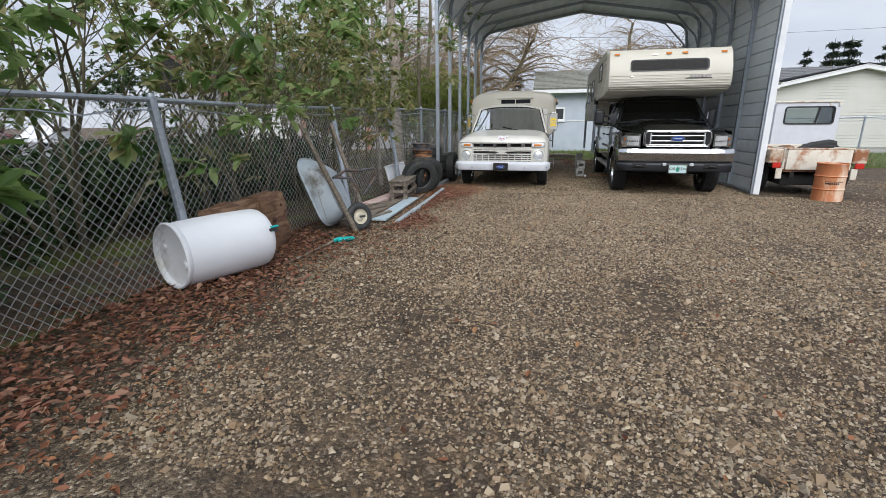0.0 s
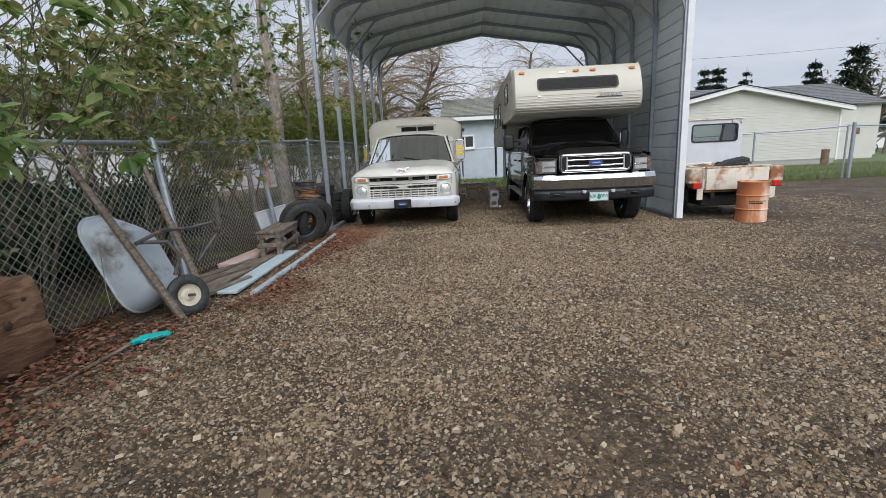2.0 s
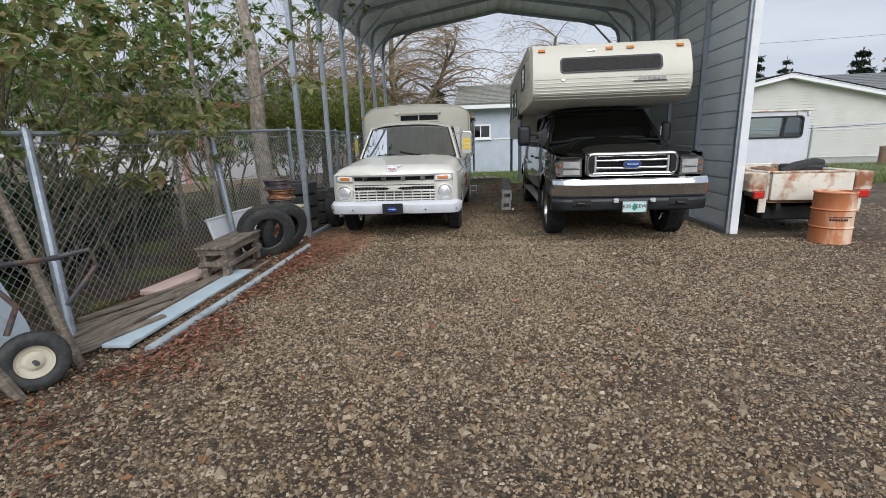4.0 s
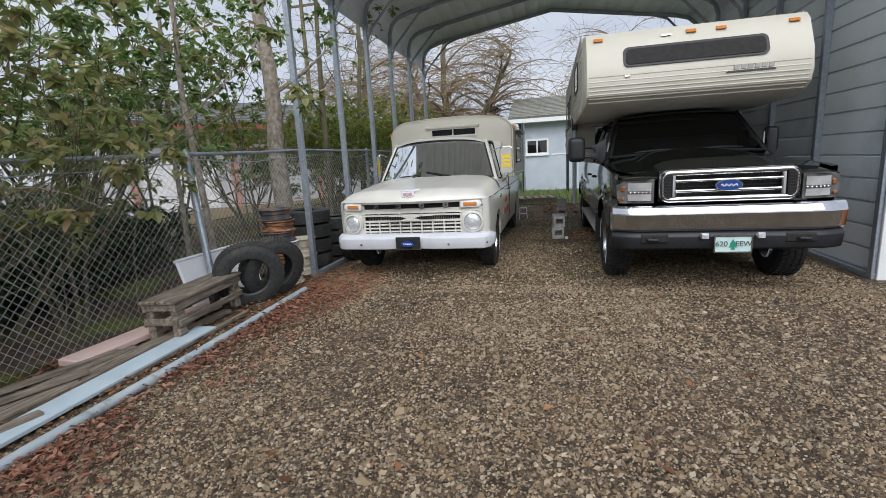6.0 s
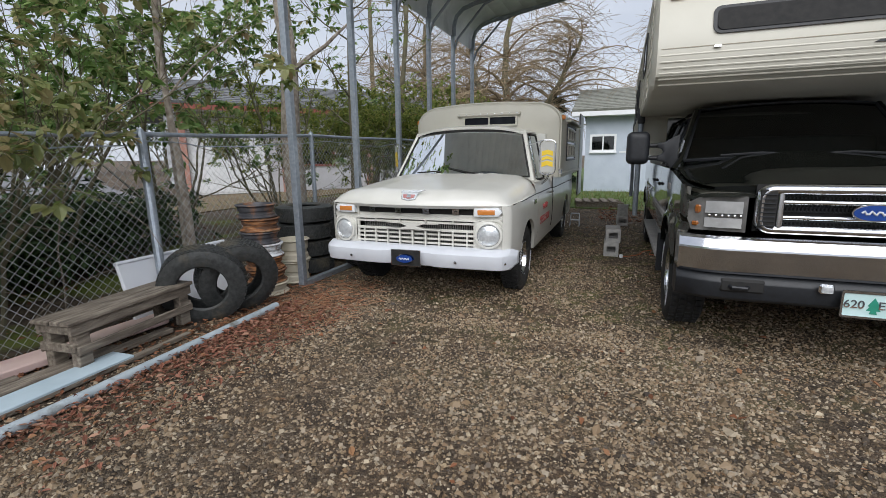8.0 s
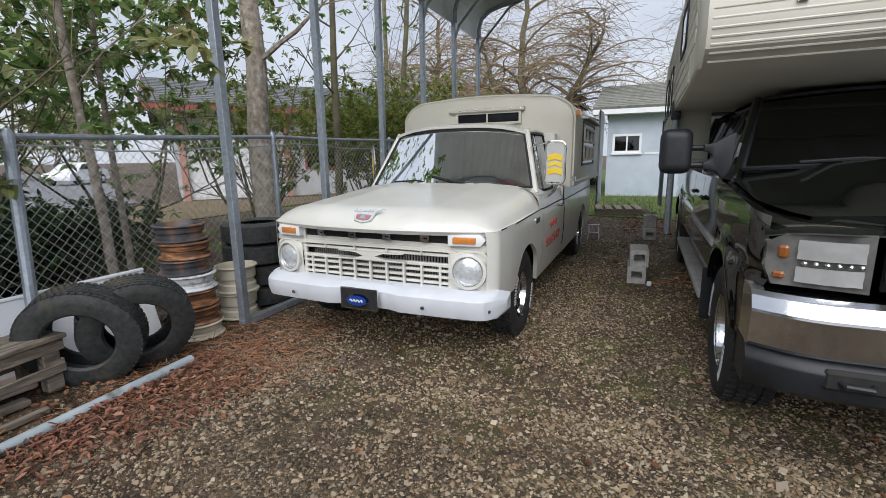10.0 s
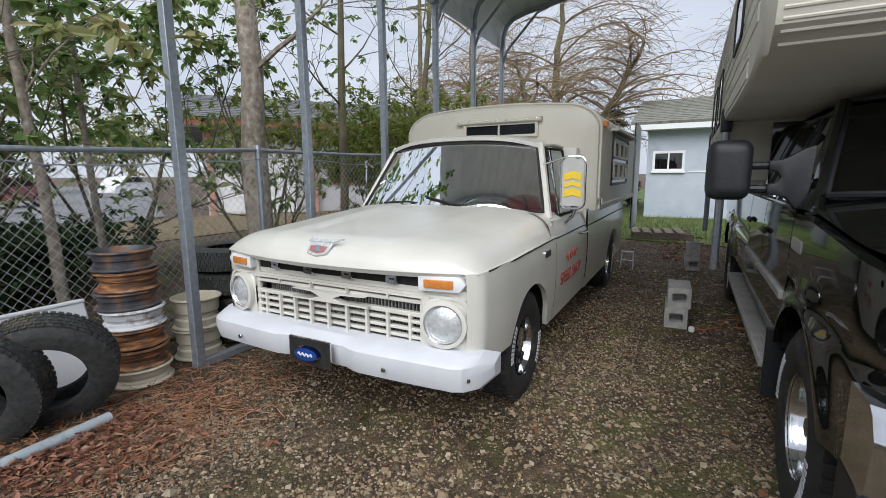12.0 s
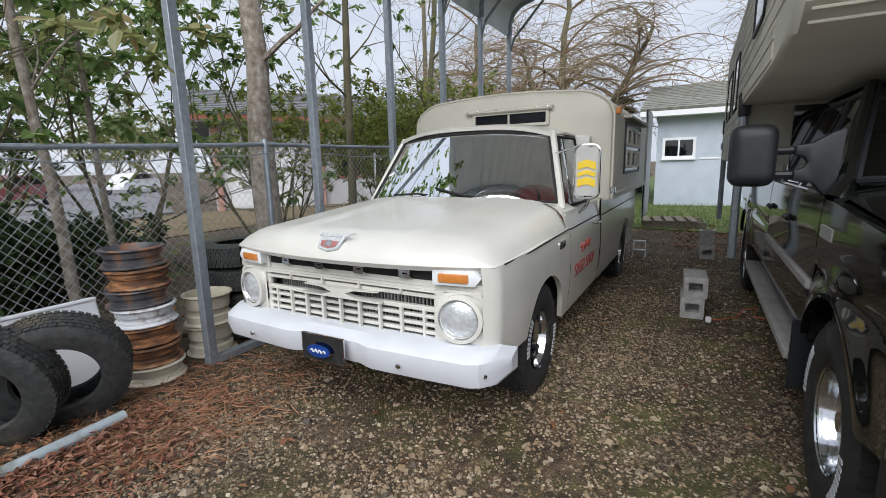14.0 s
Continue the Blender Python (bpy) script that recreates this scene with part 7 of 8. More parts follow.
def parked_car(m, mat, label):
    c = thing("car", label, "car", m)
    prof = [(-2.15, 0.35), (-2.2, 0.6), (-2.1, 0.82), (-1.3, 0.95), (-0.6, 1.4), (0.1, 1.5), (1.0, 1.45), (1.75, 1.05), (2.1, 0.98), (2.2, 0.6), (2.15, 0.35)]
    rings = []
    for u in (-0.86, -0.84, -0.6, 0, 0.6, 0.84, 0.86):
        k = abs(u) / 0.86
        rings.append([(u * (1.0 if z < 1.0 else 1 - 0.22 * (z - 0.95) / 0.55), y * (1 - 0.03 * k ** 4), z - 0.05 * k ** 5) for y, z in prof])
    part("car_body", loft(rings, closed=True, caps=True), mat, c)
    for s in (-1, 1):
        for pts in ([(-1.0, 1.02), (-0.55, 1.34), (0.2, 1.4), (0.2, 1.02)], [(0.28, 1.02), (0.28, 1.4), (0.9, 1.36), (1.4, 1.04)]):
            part("side_window", slab(pts, "x", min(s * 0.72, s * 0.835), max(s * 0.72, s * 0.835)), "dark_glass", c)
        for y in (-1.35, 1.35):
            wheel(c, s * 0.78, y, 0.32, 0.19, 0.2, s, letters=False, style="lug")
    return c


MAT["car_red"] = shade("car_red", two_tone((0.16, 0.02, 0.02), (0.22, 0.03, 0.03)), 4, rough=0.25, coat=0.5)
parked_car(pose(-27.8, 17.1, 0.05, 0, 0, 25), "car_red", "dark red car parked on the street")
parked_car(pose(-34.9, 26.3, 0.05, 0, 0, 30), "far_white", "white car parked on the street")
parked_car(pose(31.5, 38.0, 0.03, 0, 0, 78), "far_white", "white car parked beyond the lawn")


# ---- plants ----
MAT["laurel_leaf"] = island_ramp("laurel_leaf", [(0.06, 0.12, 0.03), (0.12, 0.21, 0.055), (0.18, 0.29, 0.085), (0.26, 0.38, 0.13), (0.36, 0.45, 0.19), (0.42, 0.38, 0.18)], 0.28, 0.6, 0.6)
MAT["olive_leaf"] = island_ramp("olive_leaf", [(0.11, 0.15, 0.045), (0.2, 0.25, 0.085), (0.31, 0.34, 0.135), (0.4, 0.4, 0.19), (0.45, 0.33, 0.18)], 0.3, 0.6, 0.6)
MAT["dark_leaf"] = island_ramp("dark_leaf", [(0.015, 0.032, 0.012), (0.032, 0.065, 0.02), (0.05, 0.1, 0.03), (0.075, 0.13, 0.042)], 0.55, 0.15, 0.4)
MAT["hedge_leaf"] = island_ramp("hedge_leaf", [(0.08, 0.12, 0.025), (0.16, 0.21, 0.045), (0.26, 0.3, 0.075), (0.36, 0.35, 0.1)], 0.5, 0.6, 0.4)
MAT["needle"] = island_ramp("needle", [(0.012, 0.022, 0.015), (0.025, 0.042, 0.025), (0.04, 0.06, 0.035)], 0.7, 0.1, 0.3)
MAT["dead_leaf"] = island_ramp("dead_leaf", [(0.07, 0.028, 0.014), (0.15, 0.06, 0.03), (0.24, 0.1, 0.05), (0.3, 0.16, 0.08), (0.2, 0.08, 0.05)], 0.75, 0.1, 0.3)
MAT["drift_leaf"] = island_ramp("drift_leaf", [(0.09, 0.036, 0.025), (0.2, 0.08, 0.05), (0.28, 0.12, 0.08), (0.36, 0.21, 0.14), (0.13, 0.06, 0.04)], 0.7, 0.1, 0.3)
MAT["straw"] = island_ramp("straw", [(0.2, 0.08, 0.045), (0.34, 0.15, 0.08), (0.42, 0.24, 0.14), (0.28, 0.13, 0.07)], 0.8, 0.1, 0.3)
MAT["bark"] = shade("bark", [(0.3, (0.17, 0.135, 0.105)), (0.45, (0.29, 0.245, 0.2)), (0.58, (0.36, 0.315, 0.265)), (0.7, (0.5, 0.46, 0.41))], 16, rough=0.9, bump=0.7, bump_scale=40, stretch=(1, 1, 0.8), grime=(0.12, 0.11, 0.06), grime_scale=1.5)
MAT["twig"] = shade("twig", two_tone((0.17, 0.125, 0.075), (0.32, 0.245, 0.155)), 4, rough=0.9)
MAT["mossy_bark"] = shade("mossy_bark", two_tone((0.09, 0.08, 0.05), (0.18, 0.16, 0.1)), 4, rough=0.9, bump=0.6, bump_scale=20, grime=(0.12, 0.13, 0.04), grime_scale=2)
RNG = np.random.default_rng(11)


def leaf_cloud(name, centres, spread, count, size, material, parent, droop=0.3, slim=0.44):
    """Folded pointed leaves scattered round twig ends."""
    centres = np.asarray(centres)
    n = count
    whorls = centres[RNG.integers(0, len(centres), max(1, n // 11))]
    whorls = whorls + RNG.normal(0, 1, whorls.shape) * np.asarray(spread)
    c = whorls[RNG.integers(0, len(whorls), n)] + RNG.normal(0, 0.2 * size, (n, 3))
    yaw = RNG.uniform(0, 2 * np.pi, n)
    pit = RNG.normal(-droop, 0.5, n)
    d = np.stack([np.cos(yaw) * np.cos(pit), np.sin(yaw) * np.cos(pit), np.sin(pit)], 1)
    side = np.stack([-np.sin(yaw), np.cos(yaw), RNG.normal(0, 0.4, n)], 1)
    side /= np.linalg.norm(side, axis=1, keepdims=True)
    up = np.cross(d, side)
    L = (size * RNG.uniform(0.6, 1.3, n))[:, None]
    w = L * slim / 2
    fold = L * 0.06
    p = [c, c + d * L * 0.3 + side * w + up * fold, c + d * L * 0.68 + side * w * 0.8 + up * fold, c + d * L - up * fold * 0.8, c + d * L * 0.68 - side * w * 0.8 + up * fold, c + d * L * 0.3 - side * w + up * fold]
    verts = np.stack(p, 1).reshape(-1, 3)
    base = (np.arange(n) * 6)[:, None]
    faces = np.concatenate([base + np.array([0, 1, 2, 3]), base + np.array([0, 3, 4, 5])])
    ob = soup(name, verts, faces, material, parent)
    return ob


def grow(base, direction, length, radius, depth, rnd, bm, ends, bend=0.25, split=3, lift=0.1, shrink=0.68, seg=6, droop=0.0):
    """A limb with side limbs; twig ends are gathered in ends."""
    p = Vector(base)
    d = Vector(direction).normalized()
    pts, rs = [p.copy()], [radius]
    n = 5 if depth > 1 else 4
    kids = []
    for i in range(1, n + 1):
        d = (d + Vector((rnd.gauss(0, bend), rnd.gauss(0, bend), rnd.gauss(0, bend * 0.6) + lift - droop * i / n)) * 0.5).normalized()
        p = p + d * length / n
        pts.append(p.copy())
        rs.append(max(0.0025, radius * (1 - 0.6 * i / n)))
        if i >= 2:
            kids.append((p.copy(), d.copy(), rs[-1]))
    tube(pts, rs, seg if depth > 1 else 4 if depth == 1 else 3, bm, caps=False)
    if depth == 0:
        ends.append(tuple(p))
        ends.append(tuple(pts[-2]))
        return
    for k in range(split):
        q, dd, r = kids[rnd.randrange(len(kids))] if k else kids[-1]
        out = Vector((rnd.gauss(0, 1), rnd.gauss(0, 1), rnd.gauss(0.2, 0.6))).normalized()
        grow(q, dd * 0.75 + out * 0.75, length * shrink * rnd.uniform(0.8, 1.2), r * 0.75, depth - 1, rnd, bm, ends, bend, split, lift, shrink, seg, droop)


def shrub(name, label, category, base, stems, height, spread, leaves, size, mat, seed, bark="mossy_bark", fuzz=0.16, r=0.03, depth=2, slim=0.56, out=0.45, droop=0.3, group=""):
    rnd = random.Random(seed)
    t = thing(name, label, category, pose(*base), group)
    bm, ends = bmesh.new(), []
    for k in range(stems):
        a = 2 * math.pi * (k + rnd.random()) / stems
        foot = (0.12 * math.cos(a) * spread, 0.12 * math.sin(a) * spread, 0.0)
        grow(foot, (out * math.cos(a) * spread, out * math.sin(a) * spread, 1), height * 0.5 * rnd.uniform(0.8, 1.15), r, depth, rnd, bm, ends, split=4, lift=0.12)
    part("branchwork", bm, bark, t)["kind"] = "stuff"
    leaf_cloud("crown", ends, (fuzz, fuzz, fuzz * 0.8), leaves, size, mat, t, droop=droop, slim=slim)
    return t


def tree(name, label, base, trunk, r0, mat_bark, leaves=0, leaf_mat="laurel_leaf", size=0.1, seed=1, limbs=8, limb=1.6, depth=2, from_f=0.4, fuzz=0.2, droop=0.0, up=0.5, bend=0.3, split=3, lean=0.3):
    """trunk: points relative to the base."""
    rnd = random.Random(seed)
    t = thing(name, label, "tree", pose(*base))
    pts = [Vector(p) for p in trunk]
    fine, rad = [], []
    for i in range(len(pts) - 1):
        for k in range(4):
            f = (i + k / 4) / (len(pts) - 1)
            q = pts[i].lerp(pts[i + 1], k / 4)
            fine.append(q + Vector((rnd.gauss(0, r0 * 0.12), rnd.gauss(0, r0 * 0.12), 0)))
            rad.append(r0 * (1 - 0.65 * f) * (1.18 if i == 0 and k == 0 else 1) * rnd.uniform(0.95, 1.05))
    fine.append(pts[-1])
    rad.append(r0 * 0.3)
    part("trunk", tube(fine, rad, 12), mat_bark, t)
    bm, ends = bmesh.new(), []
    for k in range(limbs):
        f = from_f + (1 - from_f) * (k + rnd.random() * 0.6) / limbs
        i = min(len(fine) - 1, int(f * (len(fine) - 1)))
        a = k * 2.4 + rnd.random()
        grow(fine[i], (math.cos(a), math.sin(a), up), limb * rnd.uniform(0.7, 1.2), rad[i] * 0.33, depth, rnd, bm, ends, bend=bend, split=split, droop=droop, lift=0.1)
    part("branchwork", bm, mat_bark if not droop else "twig", t)["kind"] = "stuff"
    if leaves:
        leaf_cloud("crown", ends, (fuzz, fuzz, fuzz * 0.8), leaves, size, leaf_mat, t)
    return t


# near shrubs behind and over the fence
shrub("rhododendron", "large-leaved evergreen shrub hanging over the wire fence", "shrub", (-4.1, 1.9, 0), 6, 3.6, 1.0, 2000, 0.155, "laurel_leaf", 21, fuzz=0.2, group="fence shrubs")
shrub("rhododendron", "large-leaved evergreen shrub hanging over the wire fence", "shrub", (-4.7, 3.6, 0), 6, 4.4, 1.0, 1900, 0.142, "laurel_leaf", 22, fuzz=0.22, group="fence shrubs")
shrub("rhododendron", "large-leaved evergreen shrub hanging over the wire fence", "shrub", (-4.3, -0.2, 0), 6, 3.6, 1.0, 1700, 0.155, "laurel_leaf", 28, fuzz=0.2, group="fence shrubs")
shrub("rhododendron", "tall olive-leaved shrub behind the wire fence", "shrub", (-4.6, 5.6, 0), 6, 4.4, 0.9, 1600, 0.119, "olive_leaf", 23, fuzz=0.22, group="fence shrubs")
shrub("rhododendron", "tall olive-leaved shrub behind the wire fence", "shrub", (-4.3, 7.6, 0), 5, 4.2, 0.8, 1900, 0.119, "olive_leaf", 24, fuzz=0.22, group="fence shrubs")
shrub("rhododendron", "tall green-leaved shrub behind the wire fence", "shrub", (-5.2, 9.2, 0), 5, 4.6, 0.8, 2300, 0.125, "laurel_leaf", 25, fuzz=0.22, group="fence shrubs")
shrub("rhododendron", "tall green-leaved shrub behind the wire fence", "shrub", (-6.0, 11.4, 0), 4, 4.8, 0.7, 2600, 0.142, "laurel_leaf", 26, fuzz=0.24, group="fence shrubs")
shrub("rhododendron", "tall green-leaved shrub behind the wire fence", "shrub", (-5.6, 13.4, 0), 4, 5.2, 0.8, 2600, 0.12, "laurel_leaf", 27, fuzz=0.24, group="fence shrubs")
shrub("rhododendron", "tall green-leaved shrub behind the wire fence", "shrub", (-7.6, 10.4, 0), 5, 4.4, 1.0, 2400, 0.14, "laurel_leaf", 31, fuzz=0.3, group="fence shrubs")
shrub("rhododendron", "tall green-leaved shrub behind the wire fence", "shrub", (-6.8, 3.0, 0), 5, 5.6, 1.0, 1300, 0.155, "laurel_leaf", 30, fuzz=0.3, group="fence shrubs")
for i, (x, y) in enumerate(((-3.9, 1.7), (-4.2, 0.6))):
    shrub("rhododendron", "large-leaved evergreen shrub pressed against the wire fence", "shrub", (x, y, 0), 5, 2.2, 0.8, 900, 0.15, "laurel_leaf", 33 + i, fuzz=0.2, r=0.022, group="fence shrubs")
for i, (x, y) in enumerate(((-3.75, 5.4), (-3.7, 6.6), (-3.75, 7.9))):
    shrub("rhododendron", "olive-leaved shrub leaning over the wire fence", "shrub", (x, y, 0), 4, 3.1, 0.75, 1200, 0.105, "olive_leaf", 133 + i, fuzz=0.2, r=0.022, group="fence shrubs")
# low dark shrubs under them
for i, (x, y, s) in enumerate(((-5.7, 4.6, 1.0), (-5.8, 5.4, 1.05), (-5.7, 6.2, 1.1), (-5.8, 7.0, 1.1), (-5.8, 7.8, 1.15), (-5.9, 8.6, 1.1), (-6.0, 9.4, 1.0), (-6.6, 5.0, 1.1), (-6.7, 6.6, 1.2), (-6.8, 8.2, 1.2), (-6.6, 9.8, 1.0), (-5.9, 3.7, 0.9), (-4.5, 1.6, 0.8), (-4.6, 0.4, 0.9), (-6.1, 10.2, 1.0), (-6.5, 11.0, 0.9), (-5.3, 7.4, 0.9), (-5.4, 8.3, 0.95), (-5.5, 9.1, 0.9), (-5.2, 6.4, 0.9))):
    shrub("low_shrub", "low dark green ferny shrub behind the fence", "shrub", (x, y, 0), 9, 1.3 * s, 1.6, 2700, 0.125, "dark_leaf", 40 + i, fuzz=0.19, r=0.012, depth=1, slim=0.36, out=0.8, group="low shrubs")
# light hedge further back
for i, (x, y, h) in enumerate(((-4.4, 15.6, 3.0), (-5.4, 17.2, 3.4), (-4.5, 19.0, 3.2), (-6.6, 18.9, 3.6), (-4.6, 21.6, 3.3), (-7.4, 15.6, 3.2))):
    shrub("hedge_shrub", "bright yellow-green hedge shrub behind the carport", "hedge", (x, y, 0), 7, h, 0.9, 6500, 0.11, "hedge_leaf", 60 + i, fuzz=0.2, r=0.025, slim=0.4, group="hedge shrubs")

# far trees along the street
for i, (x, y, h) in enumerate(((-46, 14, 6.5), (-50, 23, 7.0), (-52, 33, 7.5), (-45, 42, 8.0), (-36, 49, 8.0), (-60, 18, 8.5), (-60, 40, 9.0))):
    shrub("street_tree", "dull green bushy tree far along the street", "tree", (x, y, 0), 7, h, 1.1, 4200, 0.36, "dark_leaf" if i % 2 else "olive_leaf", 160 + i, fuzz=0.5, r=0.09, slim=0.5, out=0.6, group="street trees")

tree("tree", "pale grey-barked tree just behind the fence", (-4.12, 12.2, 0), [(0.05, 0, 0), (0.02, 0.0, 1.5), (0, 0.02, 3.2), (-0.1, 0.1, 5.2), (0.1, 0.2, 7.5)], 0.185, "bark", 1500, "laurel_leaf", 0.1, 71, 7, 1.6, 2, 0.45)
tree("tree", "slim grey-barked tree leaning behind the fence", (-3.75, 9.85, 0), [(0.03, 0.03, 0), (-0.02, 0.0, 1.2), (-0.05, -0.06, 2.4), (0.05, -0.1, 4.0), (0.1, 0.1, 6.0)], 0.05, "bark", 900, "laurel_leaf", 0.11, 72, 7, 1.0, 2, 0.4)
tree("tree", "slim brown tree behind the carport legs", (-3.85, 13.6, 0), [(0, 0, 0), (0.03, 0.0, 2.0), (0.0, 0.1, 4.0), (0.1, 0.2, 7.0)], 0.075, "mossy_bark", 300, "olive_leaf", 0.08, 73, 10, 1.1, 2, 0.3)
tree("tree", "pale thin-stemmed tree with few leaves", (-5.0, 10.8, 0), [(0, 0, 0), (0.1, -0.1, 2.0), (0.3, -0.2, 3.8), (0.2, 0.1, 6.0)], 0.042, "bark", 500, "olive_leaf", 0.09, 74, 7, 1.2, 2, 0.35)
tree("tree", "bare brown tree behind the hedge", (-4.6, 17.2, 0), [(0, 0, 0), (0.05, 0.0, 2.5), (0.2, 0.1, 5.0), (0.1, 0.3, 8.5)], 0.09, "mossy_bark", 0, seed=75, limbs=16, limb=1.7, depth=2, from_f=0.3, bend=0.5)


def weeping_tree(base, seed, height, label):
    rnd = random.Random(seed)
    t = thing("bare_tree", label, "tree", pose(*base))
    bm, ends = bmesh.new(), []
    trunk = bmesh.new()
    forks = (((0, 0, 0), (-0.2, 0, 2.4), (-0.5, 0.3, 5.0), (-0.3, 0.2, height)), ((0.2, 0, 1.0), (1.0, 0.1, 2.8), (2.1, 0.1, 4.6), (3.0, 0.2, height * 0.75)), ((-0.1, 0, 2.0), (-1.4, 0.3, 3.8), (-2.4, 0.6, height * 0.72)))
    for fk in forks:
        pts = [Vector(p) for p in fk]
        fine, rad = [], []
        for i in range(len(pts) - 1):
            for k in range(5):
                fine.append(pts[i].lerp(pts[i + 1], k / 5) + Vector((rnd.gauss(0, 0.06), rnd.gauss(0, 0.06), 0)))
                rad.append(0.33 * (1 - 0.8 * (i + k / 5) / (len(pts) - 1)) * (1 if fk is forks[0] else 0.72))
        tube(fine, rad, 10, trunk)
        for k in range(36):
            i = rnd.randrange(len(fine) // 3, len(fine))
            a = rnd.random() * 2 * math.pi
            # arching limb that ends in hanging twigs
            p = fine[i]
            d = Vector((math.cos(a), math.sin(a), 0.9))
            pts2, rs = [p.copy()], [rad[i] * 0.35]
            L = rnd.uniform(2.0, 4.6)
            for s in range(9):
                d = (d + Vector((rnd.gauss(0, 0.12), rnd.gauss(0, 0.12), -0.16))).normalized()
                p = p + d * L / 8
                if p.z < 2.2:
                    break
                pts2.append(p.copy())
                rs.append(max(0.006, rad[i] * 0.35 * (1 - s / 9)))
            tube(pts2, rs, 5, bm, caps=False)
            for j in range(22):
                q = pts2[rnd.randrange(1, len(pts2))]
                dd = Vector((rnd.gauss(0, 1), rnd.gauss(0, 1), rnd.gauss(0.1, 0.5))).normalized()
                tw = [q.copy()]
                pp = q.copy()
                for s in range(5):
                    dd = (dd + Vector((rnd.gauss(0, 0.2), rnd.gauss(0, 0.2), -0.12))).normalized()
                    pp = pp + dd * rnd.uniform(0.18, 0.4)
                    tw.append(pp.copy())
                tube(tw, [0.011, 0.01, 0.008, 0.007, 0.006, 0.005], 3, bm, caps=False)
                ends.append(tuple(pp))
    part("trunk", trunk, "mossy_bark", t)
    part("branchwork", bm, "twig", t)["kind"] = "stuff"
    leaf_cloud("dry_leaves", ends, (0.15, 0.15, 0.15), 700, 0.07, "dead_leaf", t)
    return t


weeping_tree((-3.9, 27.5, 0), 5, 9.0, "large bare tree with drooping brown twigs")
weeping_tree((-9.5, 31.0, 0), 6, 9.5, "large bare tree with drooping brown twigs")
weeping_tree((5.5, 37.0, 0), 7, 9.0, "large bare tree with drooping brown twigs")


def conifer(base, h, r, seed, label, spread=1.0):
    rnd = random.Random(seed)
    t = thing("conifer", label, "tree", pose(*base), "conifers")
    part("trunk", tube([(0, 0, 0), (0, 0, h * 0.5), (0, 0, h)], [r * 0.12, r * 0.08, 0.02], 8), "mossy_bark", t)
    c = []
    tiers = 11
    for k in range(tiers):
        f = k / tiers
        for j in range(14 - k):
            a = 2 * math.pi * (j + rnd.random()) / (14 - k)
            reach = r * 1.35 * (1 - f) ** 0.85 * rnd.uniform(0.7, 1.1) + 0.08
            for q in (0.3, 0.6, 0.85, 1.0):
                c.append((reach * q * math.cos(a), reach * q * math.sin(a), h * (0.1 + 0.9 * f) - 0.3 * reach * q * q + 0.1))
    leaf_cloud("crown", c, (r * 0.05, r * 0.05, r * 0.03), 6000, r * 0.2, "needle", t, droop=0.25, slim=0.3)
    return t


for i, (x, y, h, r) in enumerate(((28.6, 60, 10.0, 1.9), (30.6, 61, 10.3, 2.3), (33.4, 60, 9.6, 1.5), (41.0, 60, 10.2, 2.2), (44.2, 58, 11.4, 3.2), (25.4, 58, 9.0, 1.5), (48.5, 56, 11.6, 3.2))):
    conifer((x, y, 0), h, r, 80 + i, "dark green conifer far behind the house")
conifer((-2.4, 30.5, 0), 4.9, 0.9, 95, "small dull green conifer behind the outbuilding")
for i, (x, y, h) in enumerate(((27.0, 33.0, 6.0), (24.5, 31.0, 4.5), (31.0, 31.0, 6.5))):
    tree("bare_tree", "bare brown tree beyond the lawn", (x, y, 0), [(0, 0, 0), (0.1, 0, h * 0.3), (0.0, 0.1, h * 0.7), (0.2, 0.1, h)], 0.13, "mossy_bark", 400, "dead_leaf", 0.1, 100 + i, 14, 1.8, 2, 0.2, bend=0.4)
pole = thing("utility_pole", "tall brown wooden utility pole", "pole", pose(-17.6, 39, 0))
part("pole_shaft", tube([(0, 0, 0), (0, 0, 15)], [0.2, 0.14], 10), "mossy_bark", pole)
part("cross_arm", box(-1.1, 1.1, -0.06, 0.06, 13.6, 13.75), "mossy_bark", pole)
wires = thing("overhead_wire", "thin dark overhead wires", "wire")
for k, (z, dx) in enumerate(((13.8, -1.0), (13.8, 1.0), (9.0, 0.1))):
    part("strand", tube([(-17.6 + dx + 60 * f, 39 + 4 * f, z - 5.0 * f * (1 - f)) for f in [i / 12 for i in range(13)]], 0.012, 4), "black_plastic", wires)
# bare briar canes arching over the fence
canes = thing("briar_canes", "bare tan canes arching over the fence", "shrub", pose(-3.4, 5.2, 0))
rnd = random.Random(9)
for k in range(16):
    y = rnd.uniform(-1.2, 3.6)
    p = Vector((rnd.uniform(-0.5, 0.0), y, 0.0))
    d = Vector((rnd.uniform(-0.05, 0.12), rnd.gauss(0, 0.35), 1.0)).normalized()
    pts = [p.copy()]
    L = rnd.uniform(2.0, 3.0)
    for s in range(12):
        d = (d + Vector((rnd.gauss(0.03, 0.05), rnd.gauss(0, 0.12), -0.1 - 0.02 * s))).normalized()
        p = p + d * L / 12
        if p.z < 0.25 and s > 3:
            break
        pts.append(p.copy())
    part("cane", tube(pts, [0.007 - 0.005 * i / len(pts) for i in range(len(pts))], 5), "old_wood", canes)

# ---- ground cover ----
MAT["pebble"] = island_ramp("pebble", [(0.03, 0.021, 0.013), (0.08, 0.055, 0.033), (0.16, 0.113, 0.067), (0.25, 0.183, 0.112), (0.18, 0.112, 0.06), (0.3, 0.228, 0.145), (0.23, 0.19, 0.14), (0.42, 0.345, 0.24)], 0.55, 0, 0.45)


